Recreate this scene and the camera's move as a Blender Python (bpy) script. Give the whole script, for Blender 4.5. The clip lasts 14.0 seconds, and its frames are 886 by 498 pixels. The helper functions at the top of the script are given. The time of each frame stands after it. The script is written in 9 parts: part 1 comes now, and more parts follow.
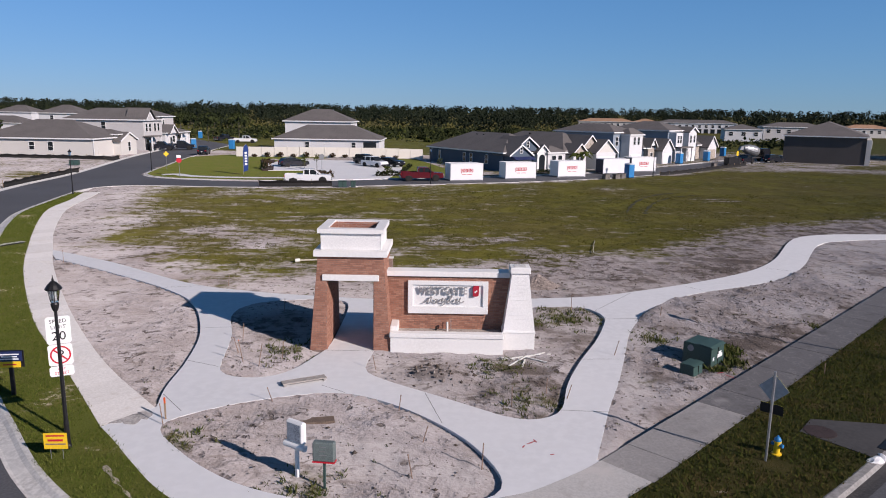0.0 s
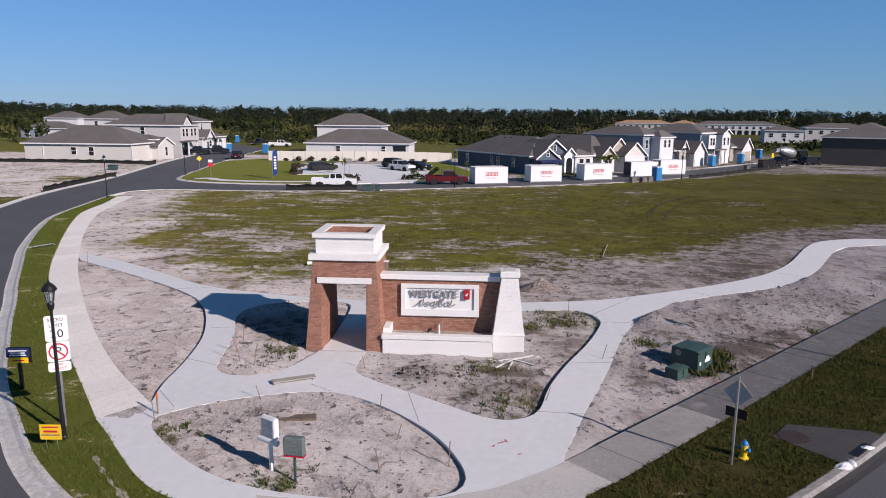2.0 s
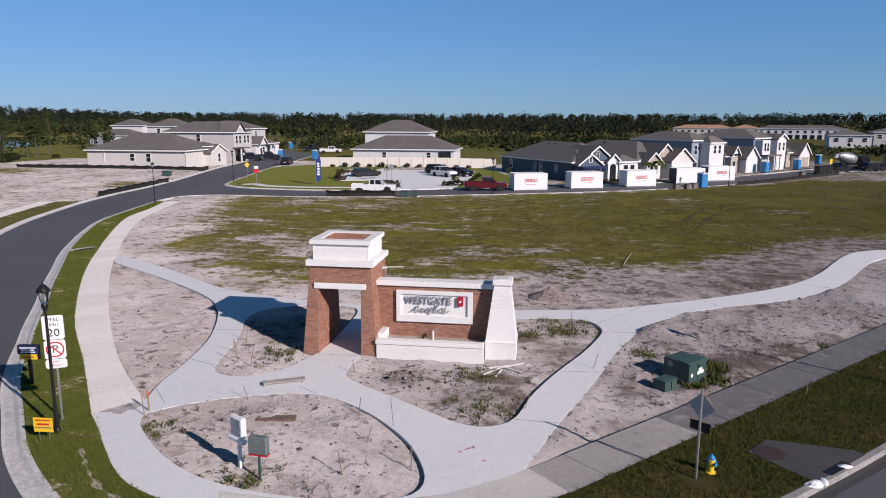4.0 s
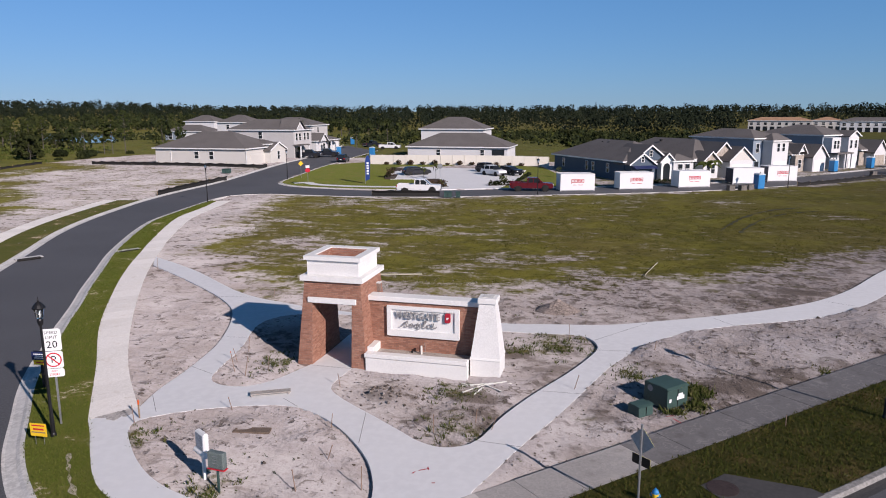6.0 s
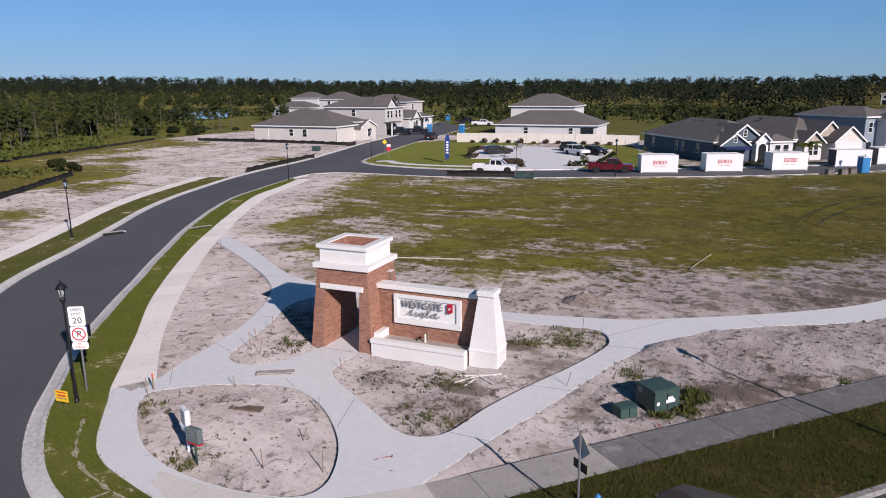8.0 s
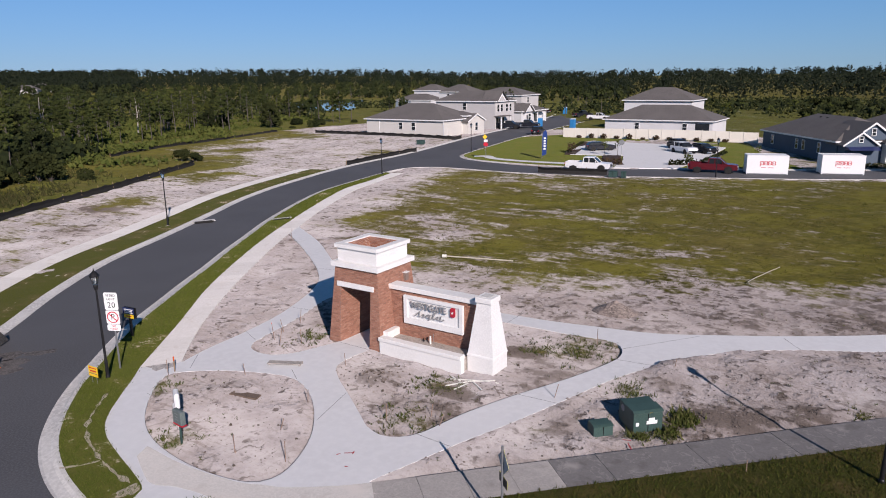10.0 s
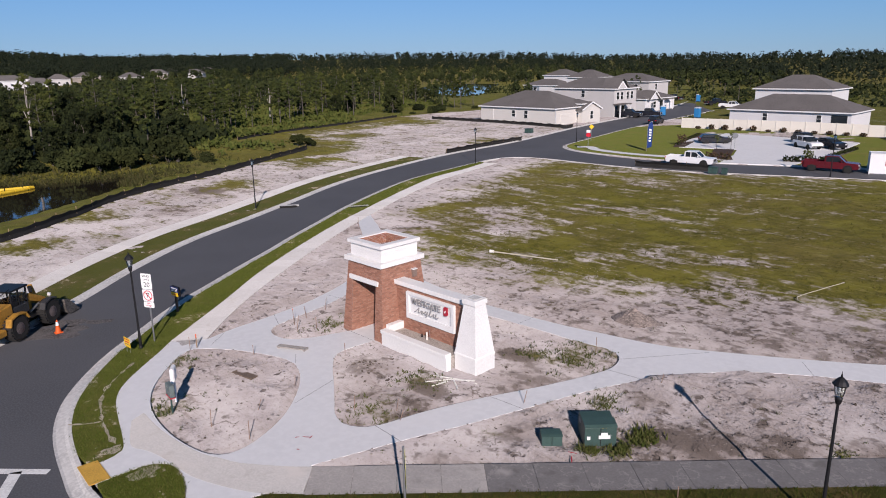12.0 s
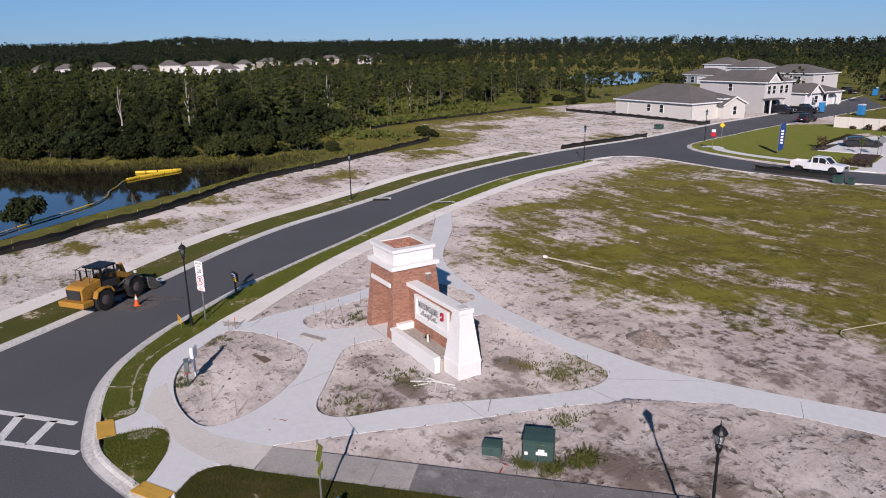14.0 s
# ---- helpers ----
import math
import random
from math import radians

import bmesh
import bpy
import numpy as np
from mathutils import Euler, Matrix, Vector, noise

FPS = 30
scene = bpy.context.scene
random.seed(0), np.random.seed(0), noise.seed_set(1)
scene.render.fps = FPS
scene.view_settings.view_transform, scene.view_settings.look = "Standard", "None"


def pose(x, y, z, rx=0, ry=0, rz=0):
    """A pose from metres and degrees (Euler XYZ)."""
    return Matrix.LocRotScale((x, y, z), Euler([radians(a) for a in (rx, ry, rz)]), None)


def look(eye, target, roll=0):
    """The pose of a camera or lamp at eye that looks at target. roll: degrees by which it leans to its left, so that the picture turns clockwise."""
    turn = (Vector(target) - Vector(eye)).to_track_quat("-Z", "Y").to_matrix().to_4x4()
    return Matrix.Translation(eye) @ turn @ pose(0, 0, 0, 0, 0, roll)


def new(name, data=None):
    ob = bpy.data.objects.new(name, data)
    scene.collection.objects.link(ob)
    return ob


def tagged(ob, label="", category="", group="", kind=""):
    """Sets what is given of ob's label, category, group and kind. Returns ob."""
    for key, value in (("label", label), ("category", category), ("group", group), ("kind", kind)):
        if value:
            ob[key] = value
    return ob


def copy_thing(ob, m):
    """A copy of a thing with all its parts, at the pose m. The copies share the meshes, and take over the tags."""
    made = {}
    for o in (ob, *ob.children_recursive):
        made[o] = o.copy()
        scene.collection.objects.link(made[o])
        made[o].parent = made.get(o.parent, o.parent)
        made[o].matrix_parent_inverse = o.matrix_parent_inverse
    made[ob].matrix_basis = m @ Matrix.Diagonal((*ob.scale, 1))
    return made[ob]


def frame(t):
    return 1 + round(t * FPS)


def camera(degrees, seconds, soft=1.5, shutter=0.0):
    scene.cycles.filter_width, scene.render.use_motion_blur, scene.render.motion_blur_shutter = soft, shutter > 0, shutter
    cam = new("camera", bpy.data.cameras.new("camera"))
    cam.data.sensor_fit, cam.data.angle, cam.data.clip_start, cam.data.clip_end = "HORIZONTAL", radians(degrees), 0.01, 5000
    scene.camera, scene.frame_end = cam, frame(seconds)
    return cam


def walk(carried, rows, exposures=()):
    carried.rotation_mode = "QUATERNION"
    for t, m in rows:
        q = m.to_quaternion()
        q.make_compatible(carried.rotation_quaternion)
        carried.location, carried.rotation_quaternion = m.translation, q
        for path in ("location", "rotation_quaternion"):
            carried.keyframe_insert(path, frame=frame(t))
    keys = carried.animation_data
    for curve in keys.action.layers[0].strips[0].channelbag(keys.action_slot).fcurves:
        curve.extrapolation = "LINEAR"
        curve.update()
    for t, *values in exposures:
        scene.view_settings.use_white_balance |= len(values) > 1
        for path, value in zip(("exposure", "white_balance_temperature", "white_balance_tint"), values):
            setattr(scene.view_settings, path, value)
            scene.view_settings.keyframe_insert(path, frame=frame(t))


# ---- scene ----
cam = camera(65.0, 14.0, soft=1.0)
PATH = [
    (0, (-0.908, -0.293, 9.357), (-0.922, 1.67, 8.973), 0.9),
    (0.5, (-0.531, -0.439, 9.502), (-0.566, 1.524, 9.119), 0.9),
    (1, (-0.107, -0.578, 9.551), (-0.165, 1.384, 9.169), 0.9),
    (1.5, (0.441, -0.766, 9.578), (0.351, 1.195, 9.198), 0.7),
    (2, (1.005, -0.912, 9.582), (0.882, 1.048, 9.204), 0.5),
    (2.5, (1.605, -0.984, 9.563), (1.443, 0.974, 9.188), 0.4),
    (5, (5.237, -1.028, 10.203), (4.862, 0.903, 9.843), 0.0),
    (5.5, (6.13, -0.914, 10.553), (5.705, 1.006, 10.185), -0.1),
    (6, (7.048, -0.761, 10.962), (6.57, 1.142, 10.575), -0.1),
    (6.5, (8.033, -0.593, 11.281), (7.503, 1.292, 10.872), -0.2),
    (7, (9.151, -0.368, 11.534), (8.56, 1.494, 11.105), -0.3),
    (7.5, (10.225, -0.117, 11.683), (9.562, 1.716, 11.235), -0.4),
    (8, (11.331, 0.262, 11.787), (10.571, 2.054, 11.33), -0.5),
    (10.5, (17.592, 3.15, 12.719), (16.44, 4.709, 12.23), -0.8),
    (11, (18.93, 3.985, 12.968), (17.702, 5.482, 12.466), -0.9),
    (11.5, (20.322, 4.903, 13.124), (19.019, 6.332, 12.614), -1.0),
    (12, (21.676, 5.856, 13.379), (20.301, 7.212, 12.86), -0.9),
    (12.5, (23.124, 6.922, 13.65), (21.674, 8.195, 13.125), -0.9),
    (13, (24.584, 8.082, 14.014), (23.066, 9.27, 13.481), -0.9),
    (13.5, (26.051, 9.394, 14.388), (24.466, 10.487, 13.846), -1.0),
    (14, (27.45, 10.78, 14.862), (25.805, 11.775, 14.309), -1.0),
]
walk(cam, [(t, look(eye, target, roll)) for t, eye, target, roll in PATH], [(0, 0.0, 6320, 20), (14, 0.0, 6320, 20)])

# ---- world and sun ----
SUN_EL, SUN_AZ = radians(26.7), math.atan2(0.804, -0.594)
world = bpy.data.worlds.new("sky")
scene.world = world
world.use_nodes = True
wn, wl = world.node_tree.nodes, world.node_tree.links
wn.clear()
w_out, w_bg, w_sky = wn.new("ShaderNodeOutputWorld"), wn.new("ShaderNodeBackground"), wn.new("ShaderNodeTexSky")
w_sky.sky_type, w_sky.sun_disc = "NISHITA", False
w_sky.sun_elevation, w_sky.sun_rotation = SUN_EL, SUN_AZ
w_sky.air_density, w_sky.dust_density, w_sky.ozone_density, w_sky.altitude = 1.0, 0.0, 3.0, 0
w_sep, w_com = wn.new("ShaderNodeSeparateColor"), wn.new("ShaderNodeCombineColor")
wl.new(w_sky.outputs[0], w_sep.inputs[0])
# the clear sky deepens smoothly from its pale rim to the zenith
w_deep = wn.new("ShaderNodeMapRange")
w_deep.interpolation_type = "SMOOTHSTEP"
for sock, v in (("From Min", 0.7), ("From Max", 4.2), ("To Min", 0.28), ("To Max", 1.0)):
    w_deep.inputs[sock].default_value = v
wl.new(w_sep.outputs[1], w_deep.inputs["Value"])
wl.new(w_deep.outputs["Result"], w_bg.inputs["Strength"])
for i, (power, gain) in enumerate(((0.72, 0.055), (0.56, 0.130), (0.58, 0.196))):
    w_pow, w_mul = wn.new("ShaderNodeMath"), wn.new("ShaderNodeMath")
    w_pow.operation, w_mul.operation = "POWER", "MULTIPLY"
    w_pow.inputs[1].default_value, w_mul.inputs[1].default_value = power, gain
    wl.new(w_sep.outputs[i], w_pow.inputs[0])
    wl.new(w_pow.outputs[0], w_mul.inputs[0])
    wl.new(w_mul.outputs[0], w_com.inputs[i])
wl.new(w_com.outputs[0], w_bg.inputs[0])
wl.new(w_bg.outputs[0], w_out.inputs[0])
sun_data = bpy.data.lights.new("sun", "SUN")
sun_data.energy, sun_data.angle, sun_data.color = 5.0, radians(0.55), (1.0, 0.905, 0.80)
sun = new("sun", sun_data)
sun.matrix_world = look((60, -45, 40), (60 - math.sin(SUN_AZ) * math.cos(SUN_EL), -45 - math.cos(SUN_AZ) * math.cos(SUN_EL), 40 - math.sin(SUN_EL)))

# ---- materials ----
def nodes_of(name):
    m = bpy.data.materials.new(name)
    m.use_nodes = True
    nt = m.node_tree
    bsdf = nt.nodes["Principled BSDF"]
    return m, nt, bsdf


def add(nt, kind, **sets):
    n = nt.nodes.new(kind)
    for k, v in sets.items():
        n.inputs[k.replace("_", " ")].default_value = v
    return n


def world_pos(nt):
    return nt.nodes.new("ShaderNodeNewGeometry").outputs["Position"]


def noise_of(nt, pos, scale, detail=3.0, rough=0.55):
    n = add(nt, "ShaderNodeTexNoise", Scale=scale, Detail=detail, Roughness=rough)
    nt.links.new(pos, n.inputs["Vector"])
    return n.outputs["Fac"]


def ramp(nt, fac, lo, hi):
    r = nt.nodes.new("ShaderNodeMapRange")
    r.interpolation_type = "SMOOTHSTEP"
    r.inputs["From Min"].default_value, r.inputs["From Max"].default_value = lo, hi
    nt.links.new(fac, r.inputs["Value"])
    return r.outputs["Result"]


def mix(nt, fac, a, b):
    n = nt.nodes.new("ShaderNodeMix")
    n.data_type = "RGBA"
    for v, sock in ((a, n.inputs[6]), (b, n.inputs[7])):
        if isinstance(v, tuple):
            sock.default_value = (*v, 1)
        else:
            nt.links.new(v, sock)
    if isinstance(fac, float):
        n.inputs[0].default_value = fac
    else:
        nt.links.new(fac, n.inputs[0])
    return n.outputs[2]


def calc(nt, op, a, b):
    n = nt.nodes.new("ShaderNodeMath")
    n.operation = op
    for v, sock in ((a, n.inputs[0]), (b, n.inputs[1])):
        if isinstance(v, (int, float)):
            sock.default_value = v
        else:
            nt.links.new(v, sock)
    return n.outputs[0]


def bump_in(nt, bsdf, height, strength, distance):
    b = add(nt, "ShaderNodeBump", Strength=strength, Distance=distance)
    nt.links.new(height, b.inputs["Height"])
    nt.links.new(b.outputs[0], bsdf.inputs["Normal"])


def paint(name, base, rough=0.6, metal=0.0, vary=0.12, coarse=0.4, fine=9.0, bump=0.0, tone=None, spec=0.4):
    """A surface with stains at one scale and grain at another."""
    m, nt, b = nodes_of(name)
    pos = world_pos(nt)
    big, small = noise_of(nt, pos, coarse), noise_of(nt, pos, fine)
    dark = tone or tuple(c * (1 - 2 * vary) for c in base)
    light = tuple(min(1, c * (1 + vary)) for c in base)
    c1 = mix(nt, ramp(nt, big, 0.3, 0.7), dark, base)
    c2 = mix(nt, ramp(nt, small, 0.35, 0.7), c1, light)
    nt.links.new(c2, b.inputs["Base Color"])
    rr = nt.nodes.new("ShaderNodeMapRange")
    rr.inputs["To Min"].default_value, rr.inputs["To Max"].default_value = max(0.03, rough - 0.08), min(1, rough + 0.1)
    nt.links.new(small, rr.inputs["Value"])
    nt.links.new(rr.outputs[0], b.inputs["Roughness"])
    b.inputs["Metallic"].default_value = metal
    b.inputs["Specular IOR Level"].default_value = spec
    if bump:
        bump_in(nt, b, small, 0.6, bump)
    return m


def glass_dark(name, base=(0.02, 0.025, 0.03), rough=0.06):
    m, nt, b = nodes_of(name)
    b.inputs["Base Color"].default_value = (*base, 1)
    b.inputs["Roughness"].default_value = rough
    b.inputs["Specular IOR Level"].default_value = 0.6
    return m


def clear_glass(name):
    m, nt, b = nodes_of(name)
    b.inputs["Base Color"].default_value = (0.9, 0.93, 0.93, 1)
    b.inputs["Roughness"].default_value = 0.05
    b.inputs["Transmission Weight"].default_value = 1.0
    return m


def ground_material():
    """White and tan sand, dark soil, patchy field grass and lush wild grass, by the cover values of the mesh."""
    m, nt, b = nodes_of("ground_cover")
    pos = world_pos(nt)
    att = nt.nodes.new("ShaderNodeAttribute")
    att.attribute_name = "cover"
    sep = nt.nodes.new("ShaderNodeSeparateColor")
    nt.links.new(att.outputs["Color"], sep.inputs[0])
    grass, soil, white, lush = sep.outputs[0], sep.outputs[1], sep.outputs[2], att.outputs["Alpha"]
    n_big, n_mid, n_lump, n_fine, n_grain = (noise_of(nt, pos, s, d, r) for s, d, r in ((0.05, 3.0, 0.5), (0.17, 5.0, 0.6), (0.8, 5.0, 0.62), (2.3, 3.0, 0.55), (12.0, 3.0, 0.6)))
    stretch = nt.nodes.new("ShaderNodeMapping")
    stretch.inputs["Scale"].default_value = (0.35, 1.5, 1.0)
    stretch.inputs["Rotation"].default_value = (0, 0, radians(-14))
    nt.links.new(pos, stretch.inputs["Vector"])
    n_rake = noise_of(nt, stretch.outputs[0], 0.5, 5.0, 0.62)
    sand = mix(nt, ramp(nt, n_lump, 0.32, 0.68), (0.318, 0.288, 0.284), (0.404, 0.376, 0.378))
    sand = mix(nt, calc(nt, "MULTIPLY", ramp(nt, n_mid, 0.44, 0.70), 0.62), sand, (0.229, 0.193, 0.175))
    sand = mix(nt, calc(nt, "MULTIPLY", ramp(nt, n_rake, 0.50, 0.72), 0.22), sand, (0.210, 0.180, 0.160))
    sand = mix(nt, calc(nt, "MULTIPLY", white, ramp(nt, n_lump, 0.25, 0.55)), sand, (0.415, 0.405, 0.40))
    n_patch = noise_of(nt, pos, 0.13, 3.0, 0.55)
    rough = calc(nt, "ADD", 0.38, calc(nt, "MULTIPLY", ramp(nt, n_patch, 0.40, 0.58), 0.67))
    sand = mix(nt, calc(nt, "MULTIPLY", ramp(nt, n_patch, 0.53, 0.38), 0.6), sand, (0.445, 0.420, 0.412))
    worm = calc(nt, "MULTIPLY", rough, calc(nt, "MULTIPLY", ramp(nt, n_fine, 0.58, 0.65), ramp(nt, n_lump, 0.40, 0.58)))
    sand = mix(nt, calc(nt, "MULTIPLY", worm, 0.9), sand, (0.120, 0.100, 0.094))
    speck = calc(nt, "MULTIPLY", rough, calc(nt, "MULTIPLY", ramp(nt, n_grain, 0.63, 0.72), ramp(nt, n_mid, 0.40, 0.62)))
    sand = mix(nt, calc(nt, "MULTIPLY", speck, 0.6), sand, (0.127, 0.105, 0.091))
    for src, lo, hi, amount in ((n_lump, 0.48, 0.62, 0.75), (n_mid, 0.40, 0.55, 0.35)):
        line = calc(nt, "ABSOLUTE", calc(nt, "SUBTRACT", noise_of(nt, pos, 0.62 if amount > 0.6 else 0.3, 4.0, 0.5), 0.5 if amount > 0.6 else 0.46), 0.0)
        line = calc(nt, "SUBTRACT", 1.0, ramp(nt, line, 0.004, 0.013))
        sand = mix(nt, calc(nt, "MULTIPLY", calc(nt, "MULTIPLY", line, ramp(nt, src, lo, hi)), amount), sand, (0.108, 0.088, 0.076))
    n_dust = noise_of(nt, pos, 5.5, 4.0, 0.7)
    sand = mix(nt, calc(nt, "MULTIPLY", ramp(nt, n_dust, 0.50, 0.68), 0.38), sand, (0.215, 0.185, 0.17))
    sand = mix(nt, calc(nt, "MULTIPLY", ramp(nt, n_dust, 0.46, 0.30), 0.30), sand, (0.465, 0.430, 0.420))
    drag = nt.nodes.new("ShaderNodeMapping")
    drag.inputs["Scale"].default_value = (0.5, 3.2, 1.0)
    drag.inputs["Rotation"].default_value = (0, 0, radians(-8))
    nt.links.new(pos, drag.inputs["Vector"])
    n_drag = noise_of(nt, drag.outputs[0], 1.4, 5.0, 0.65)
    sand = mix(nt, calc(nt, "MULTIPLY", calc(nt, "MULTIPLY", ramp(nt, n_drag, 0.53, 0.64), ramp(nt, n_mid, 0.42, 0.58)), 0.55), sand, (0.20, 0.165, 0.145))
    sand = mix(nt, calc(nt, "MULTIPLY", ramp(nt, soil, 0.18, 0.72), 0.8), sand, (0.225, 0.193, 0.180))
    clod = ramp(nt, calc(nt, "ADD", soil, calc(nt, "ADD", calc(nt, "MULTIPLY", calc(nt, "SUBTRACT", n_lump, 0.5), 1.9), calc(nt, "MULTIPLY", calc(nt, "SUBTRACT", n_fine, 0.5), 1.1))), 0.32, 0.66)
    sand = mix(nt, calc(nt, "MULTIPLY", clod, calc(nt, "ADD", 0.35, calc(nt, "MULTIPLY", calc(nt, "MAXIMUM", rough, soil), 0.6))), sand, (0.118, 0.098, 0.087))
    blade = mix(nt, ramp(nt, n_grain, 0.3, 0.7), (0.061, 0.058, 0.010), (0.108, 0.099, 0.018))
    blade = mix(nt, calc(nt, "MULTIPLY", ramp(nt, n_lump, 0.42, 0.68), 0.7), blade, (0.043, 0.044, 0.008))
    blade = mix(nt, ramp(nt, n_big, 0.35, 0.65), blade, mix(nt, 0.6, blade, (0.100, 0.082, 0.026)))
    blade = mix(nt, calc(nt, "MULTIPLY", ramp(nt, n_drag, 0.56, 0.66), 0.55), blade, (0.20, 0.175, 0.075))
    blade = mix(nt, calc(nt, "MULTIPLY", ramp(nt, n_drag, 0.45, 0.34), 0.6), blade, (0.030, 0.032, 0.008))
    blade = mix(nt, calc(nt, "MULTIPLY", ramp(nt, n_dust, 0.54, 0.66), 0.5), blade, (0.036, 0.038, 0.010))
    blade = mix(nt, calc(nt, "MULTIPLY", ramp(nt, n_mid, 0.48, 0.64), 0.55), blade, (0.118, 0.112, 0.018))
    green = mix(nt, ramp(nt, n_lump, 0.35, 0.65), (0.050, 0.056, 0.011), (0.094, 0.094, 0.020))
    blade = mix(nt, lush, blade, mix(nt, calc(nt, "MULTIPLY", ramp(nt, n_mid, 0.45, 0.7), 0.7), green, (0.085, 0.073, 0.027)))
    edge = calc(nt, "ADD", calc(nt, "MULTIPLY", calc(nt, "SUBTRACT", n_mid, 0.5), 0.9), calc(nt, "MULTIPLY", calc(nt, "SUBTRACT", n_rake, 0.5), 1.1))
    edge = calc(nt, "ADD", edge, calc(nt, "ADD", calc(nt, "MULTIPLY", calc(nt, "SUBTRACT", n_fine, 0.5), 0.55), calc(nt, "MULTIPLY", calc(nt, "SUBTRACT", n_lump, 0.5), 0.8)))
    tuft = ramp(nt, calc(nt, "ADD", grass, edge), 0.30, 0.68)
    nt.links.new(mix(nt, tuft, sand, blade), b.inputs["Base Color"])
    b.inputs["Roughness"].default_value = 0.95
    b.inputs["Diffuse Roughness"].default_value = 1.0
    b.inputs["Specular IOR Level"].default_value = 0.10
    h = calc(nt, "ADD", calc(nt, "SUBTRACT", calc(nt, "MULTIPLY", n_lump, 0.9), calc(nt, "MULTIPLY", worm, 0.30)), calc(nt, "ADD", calc(nt, "MULTIPLY", n_fine, 0.35), calc(nt, "ADD", calc(nt, "MULTIPLY", n_grain, 0.07), calc(nt, "MULTIPLY", n_dust, 0.22))))
    bump_in(nt, b, calc(nt, "MULTIPLY", h, rough), 1.0, 0.30)
    return m


def lawn_material(name="mown_grass", a=(0.055, 0.085, 0.012), c=(0.11, 0.14, 0.025), bare=0.5, dry=(0.13, 0.12, 0.035)):
    m, nt, b = nodes_of(name)
    pos = world_pos(nt)
    n_mid, n_fine, n_grain = (noise_of(nt, pos, s, 4.0, 0.6) for s in (0.45, 4.0, 30.0))
    col = mix(nt, ramp(nt, n_grain, 0.3, 0.7), a, c)
    col = mix(nt, ramp(nt, n_mid, 0.45, 0.75), col, dry)
    worn = calc(nt, "ADD", calc(nt, "MULTIPLY", n_mid, 0.65), calc(nt, "MULTIPLY", n_fine, 0.35))
    col = mix(nt, ramp(nt, worn, 0.66 - 0.10 * bare, 0.72 - 0.10 * bare), col, (0.40, 0.35, 0.27))
    nt.links.new(col, b.inputs["Base Color"])
    b.inputs["Roughness"].default_value = 0.9
    b.inputs["Diffuse Roughness"].default_value = 1.0
    b.inputs["Specular IOR Level"].default_value = 0.1
    bump_in(nt, b, n_grain, 0.9, 0.06)
    return m


def per_object(m, lo, hi, socket="Random"):
    """Tones a material per object between lo and hi times its colour."""
    nt = m.node_tree
    b = nt.nodes["Principled BSDF"]
    old = b.inputs["Base Color"].links[0].from_socket
    info = nt.nodes.new("ShaderNodeObjectInfo")
    v = nt.nodes.new("ShaderNodeMapRange")
    v.inputs["To Min"].default_value, v.inputs["To Max"].default_value = lo, hi
    nt.links.new(info.outputs["Random"], v.inputs["Value"])
    hsv = nt.nodes.new("ShaderNodeHueSaturation")
    nt.links.new(v.outputs[0], hsv.inputs["Value"])
    nt.links.new(old, hsv.inputs["Color"])
    nt.links.new(hsv.outputs[0], b.inputs["Base Color"])
    return m


def per_island(name, tones, rough=0.85, fine=20.0, single=False):
    """Each loose piece of the mesh, or each object of its own, takes one of the tones."""
    m, nt, b = nodes_of(name)
    geo = nt.nodes.new("ShaderNodeNewGeometry")
    cr = nt.nodes.new("ShaderNodeValToRGB")
    cr.color_ramp.interpolation = "CONSTANT"
    while len(cr.color_ramp.elements) < len(tones):
        cr.color_ramp.elements.new(0.5)
    for i, (e, c) in enumerate(zip(cr.color_ramp.elements, tones)):
        e.position, e.color = i / len(tones), (*c, 1)
    info = nt.nodes.new("ShaderNodeObjectInfo")
    nt.links.new(info.outputs["Random"] if single else geo.outputs["Random Per Island"], cr.inputs[0])
    n = noise_of(nt, geo.outputs["Position"], fine)
    col = mix(nt, ramp(nt, n, 0.3, 0.75), cr.outputs[0], tuple(0.5 * sum(t[i] for t in tones) / len(tones) for i in range(3)))
    nt.links.new(mix(nt, 0.35, cr.outputs[0], col), b.inputs["Base Color"])
    b.inputs["Roughness"].default_value = rough
    b.inputs["Specular IOR Level"].default_value = 0.25
    bump_in(nt, b, n, 0.4, 0.01)
    return m


M_ground = ground_material()
M_lawn = lawn_material("mown_grass", (0.054, 0.068, 0.011), (0.106, 0.118, 0.023), 0.85)
M_verge = lawn_material("worn_verge_grass", (0.026, 0.033, 0.008), (0.055, 0.055, 0.013), 0.2, (0.105, 0.076, 0.030))
M_bright_lawn = lawn_material("sodded_lawn", (0.074, 0.092, 0.015), (0.128, 0.142, 0.028), 0.0)
M_far_verge = lawn_material("far_verge_grass", (0.040, 0.048, 0.010), (0.080, 0.083, 0.020), 0.7, (0.105, 0.085, 0.038))
M_asphalt = paint("asphalt", (0.098, 0.099, 0.107), 0.85, vary=0.14, coarse=0.12, fine=14, bump=0.01)
M_old_asphalt = paint("worn_asphalt", (0.060, 0.058, 0.058), 0.85, vary=0.2, coarse=0.25, fine=14, bump=0.01)
M_walk = paint("new_concrete", (0.735, 0.735, 0.735), 0.75, vary=0.028, coarse=0.25, fine=3, bump=0.004)


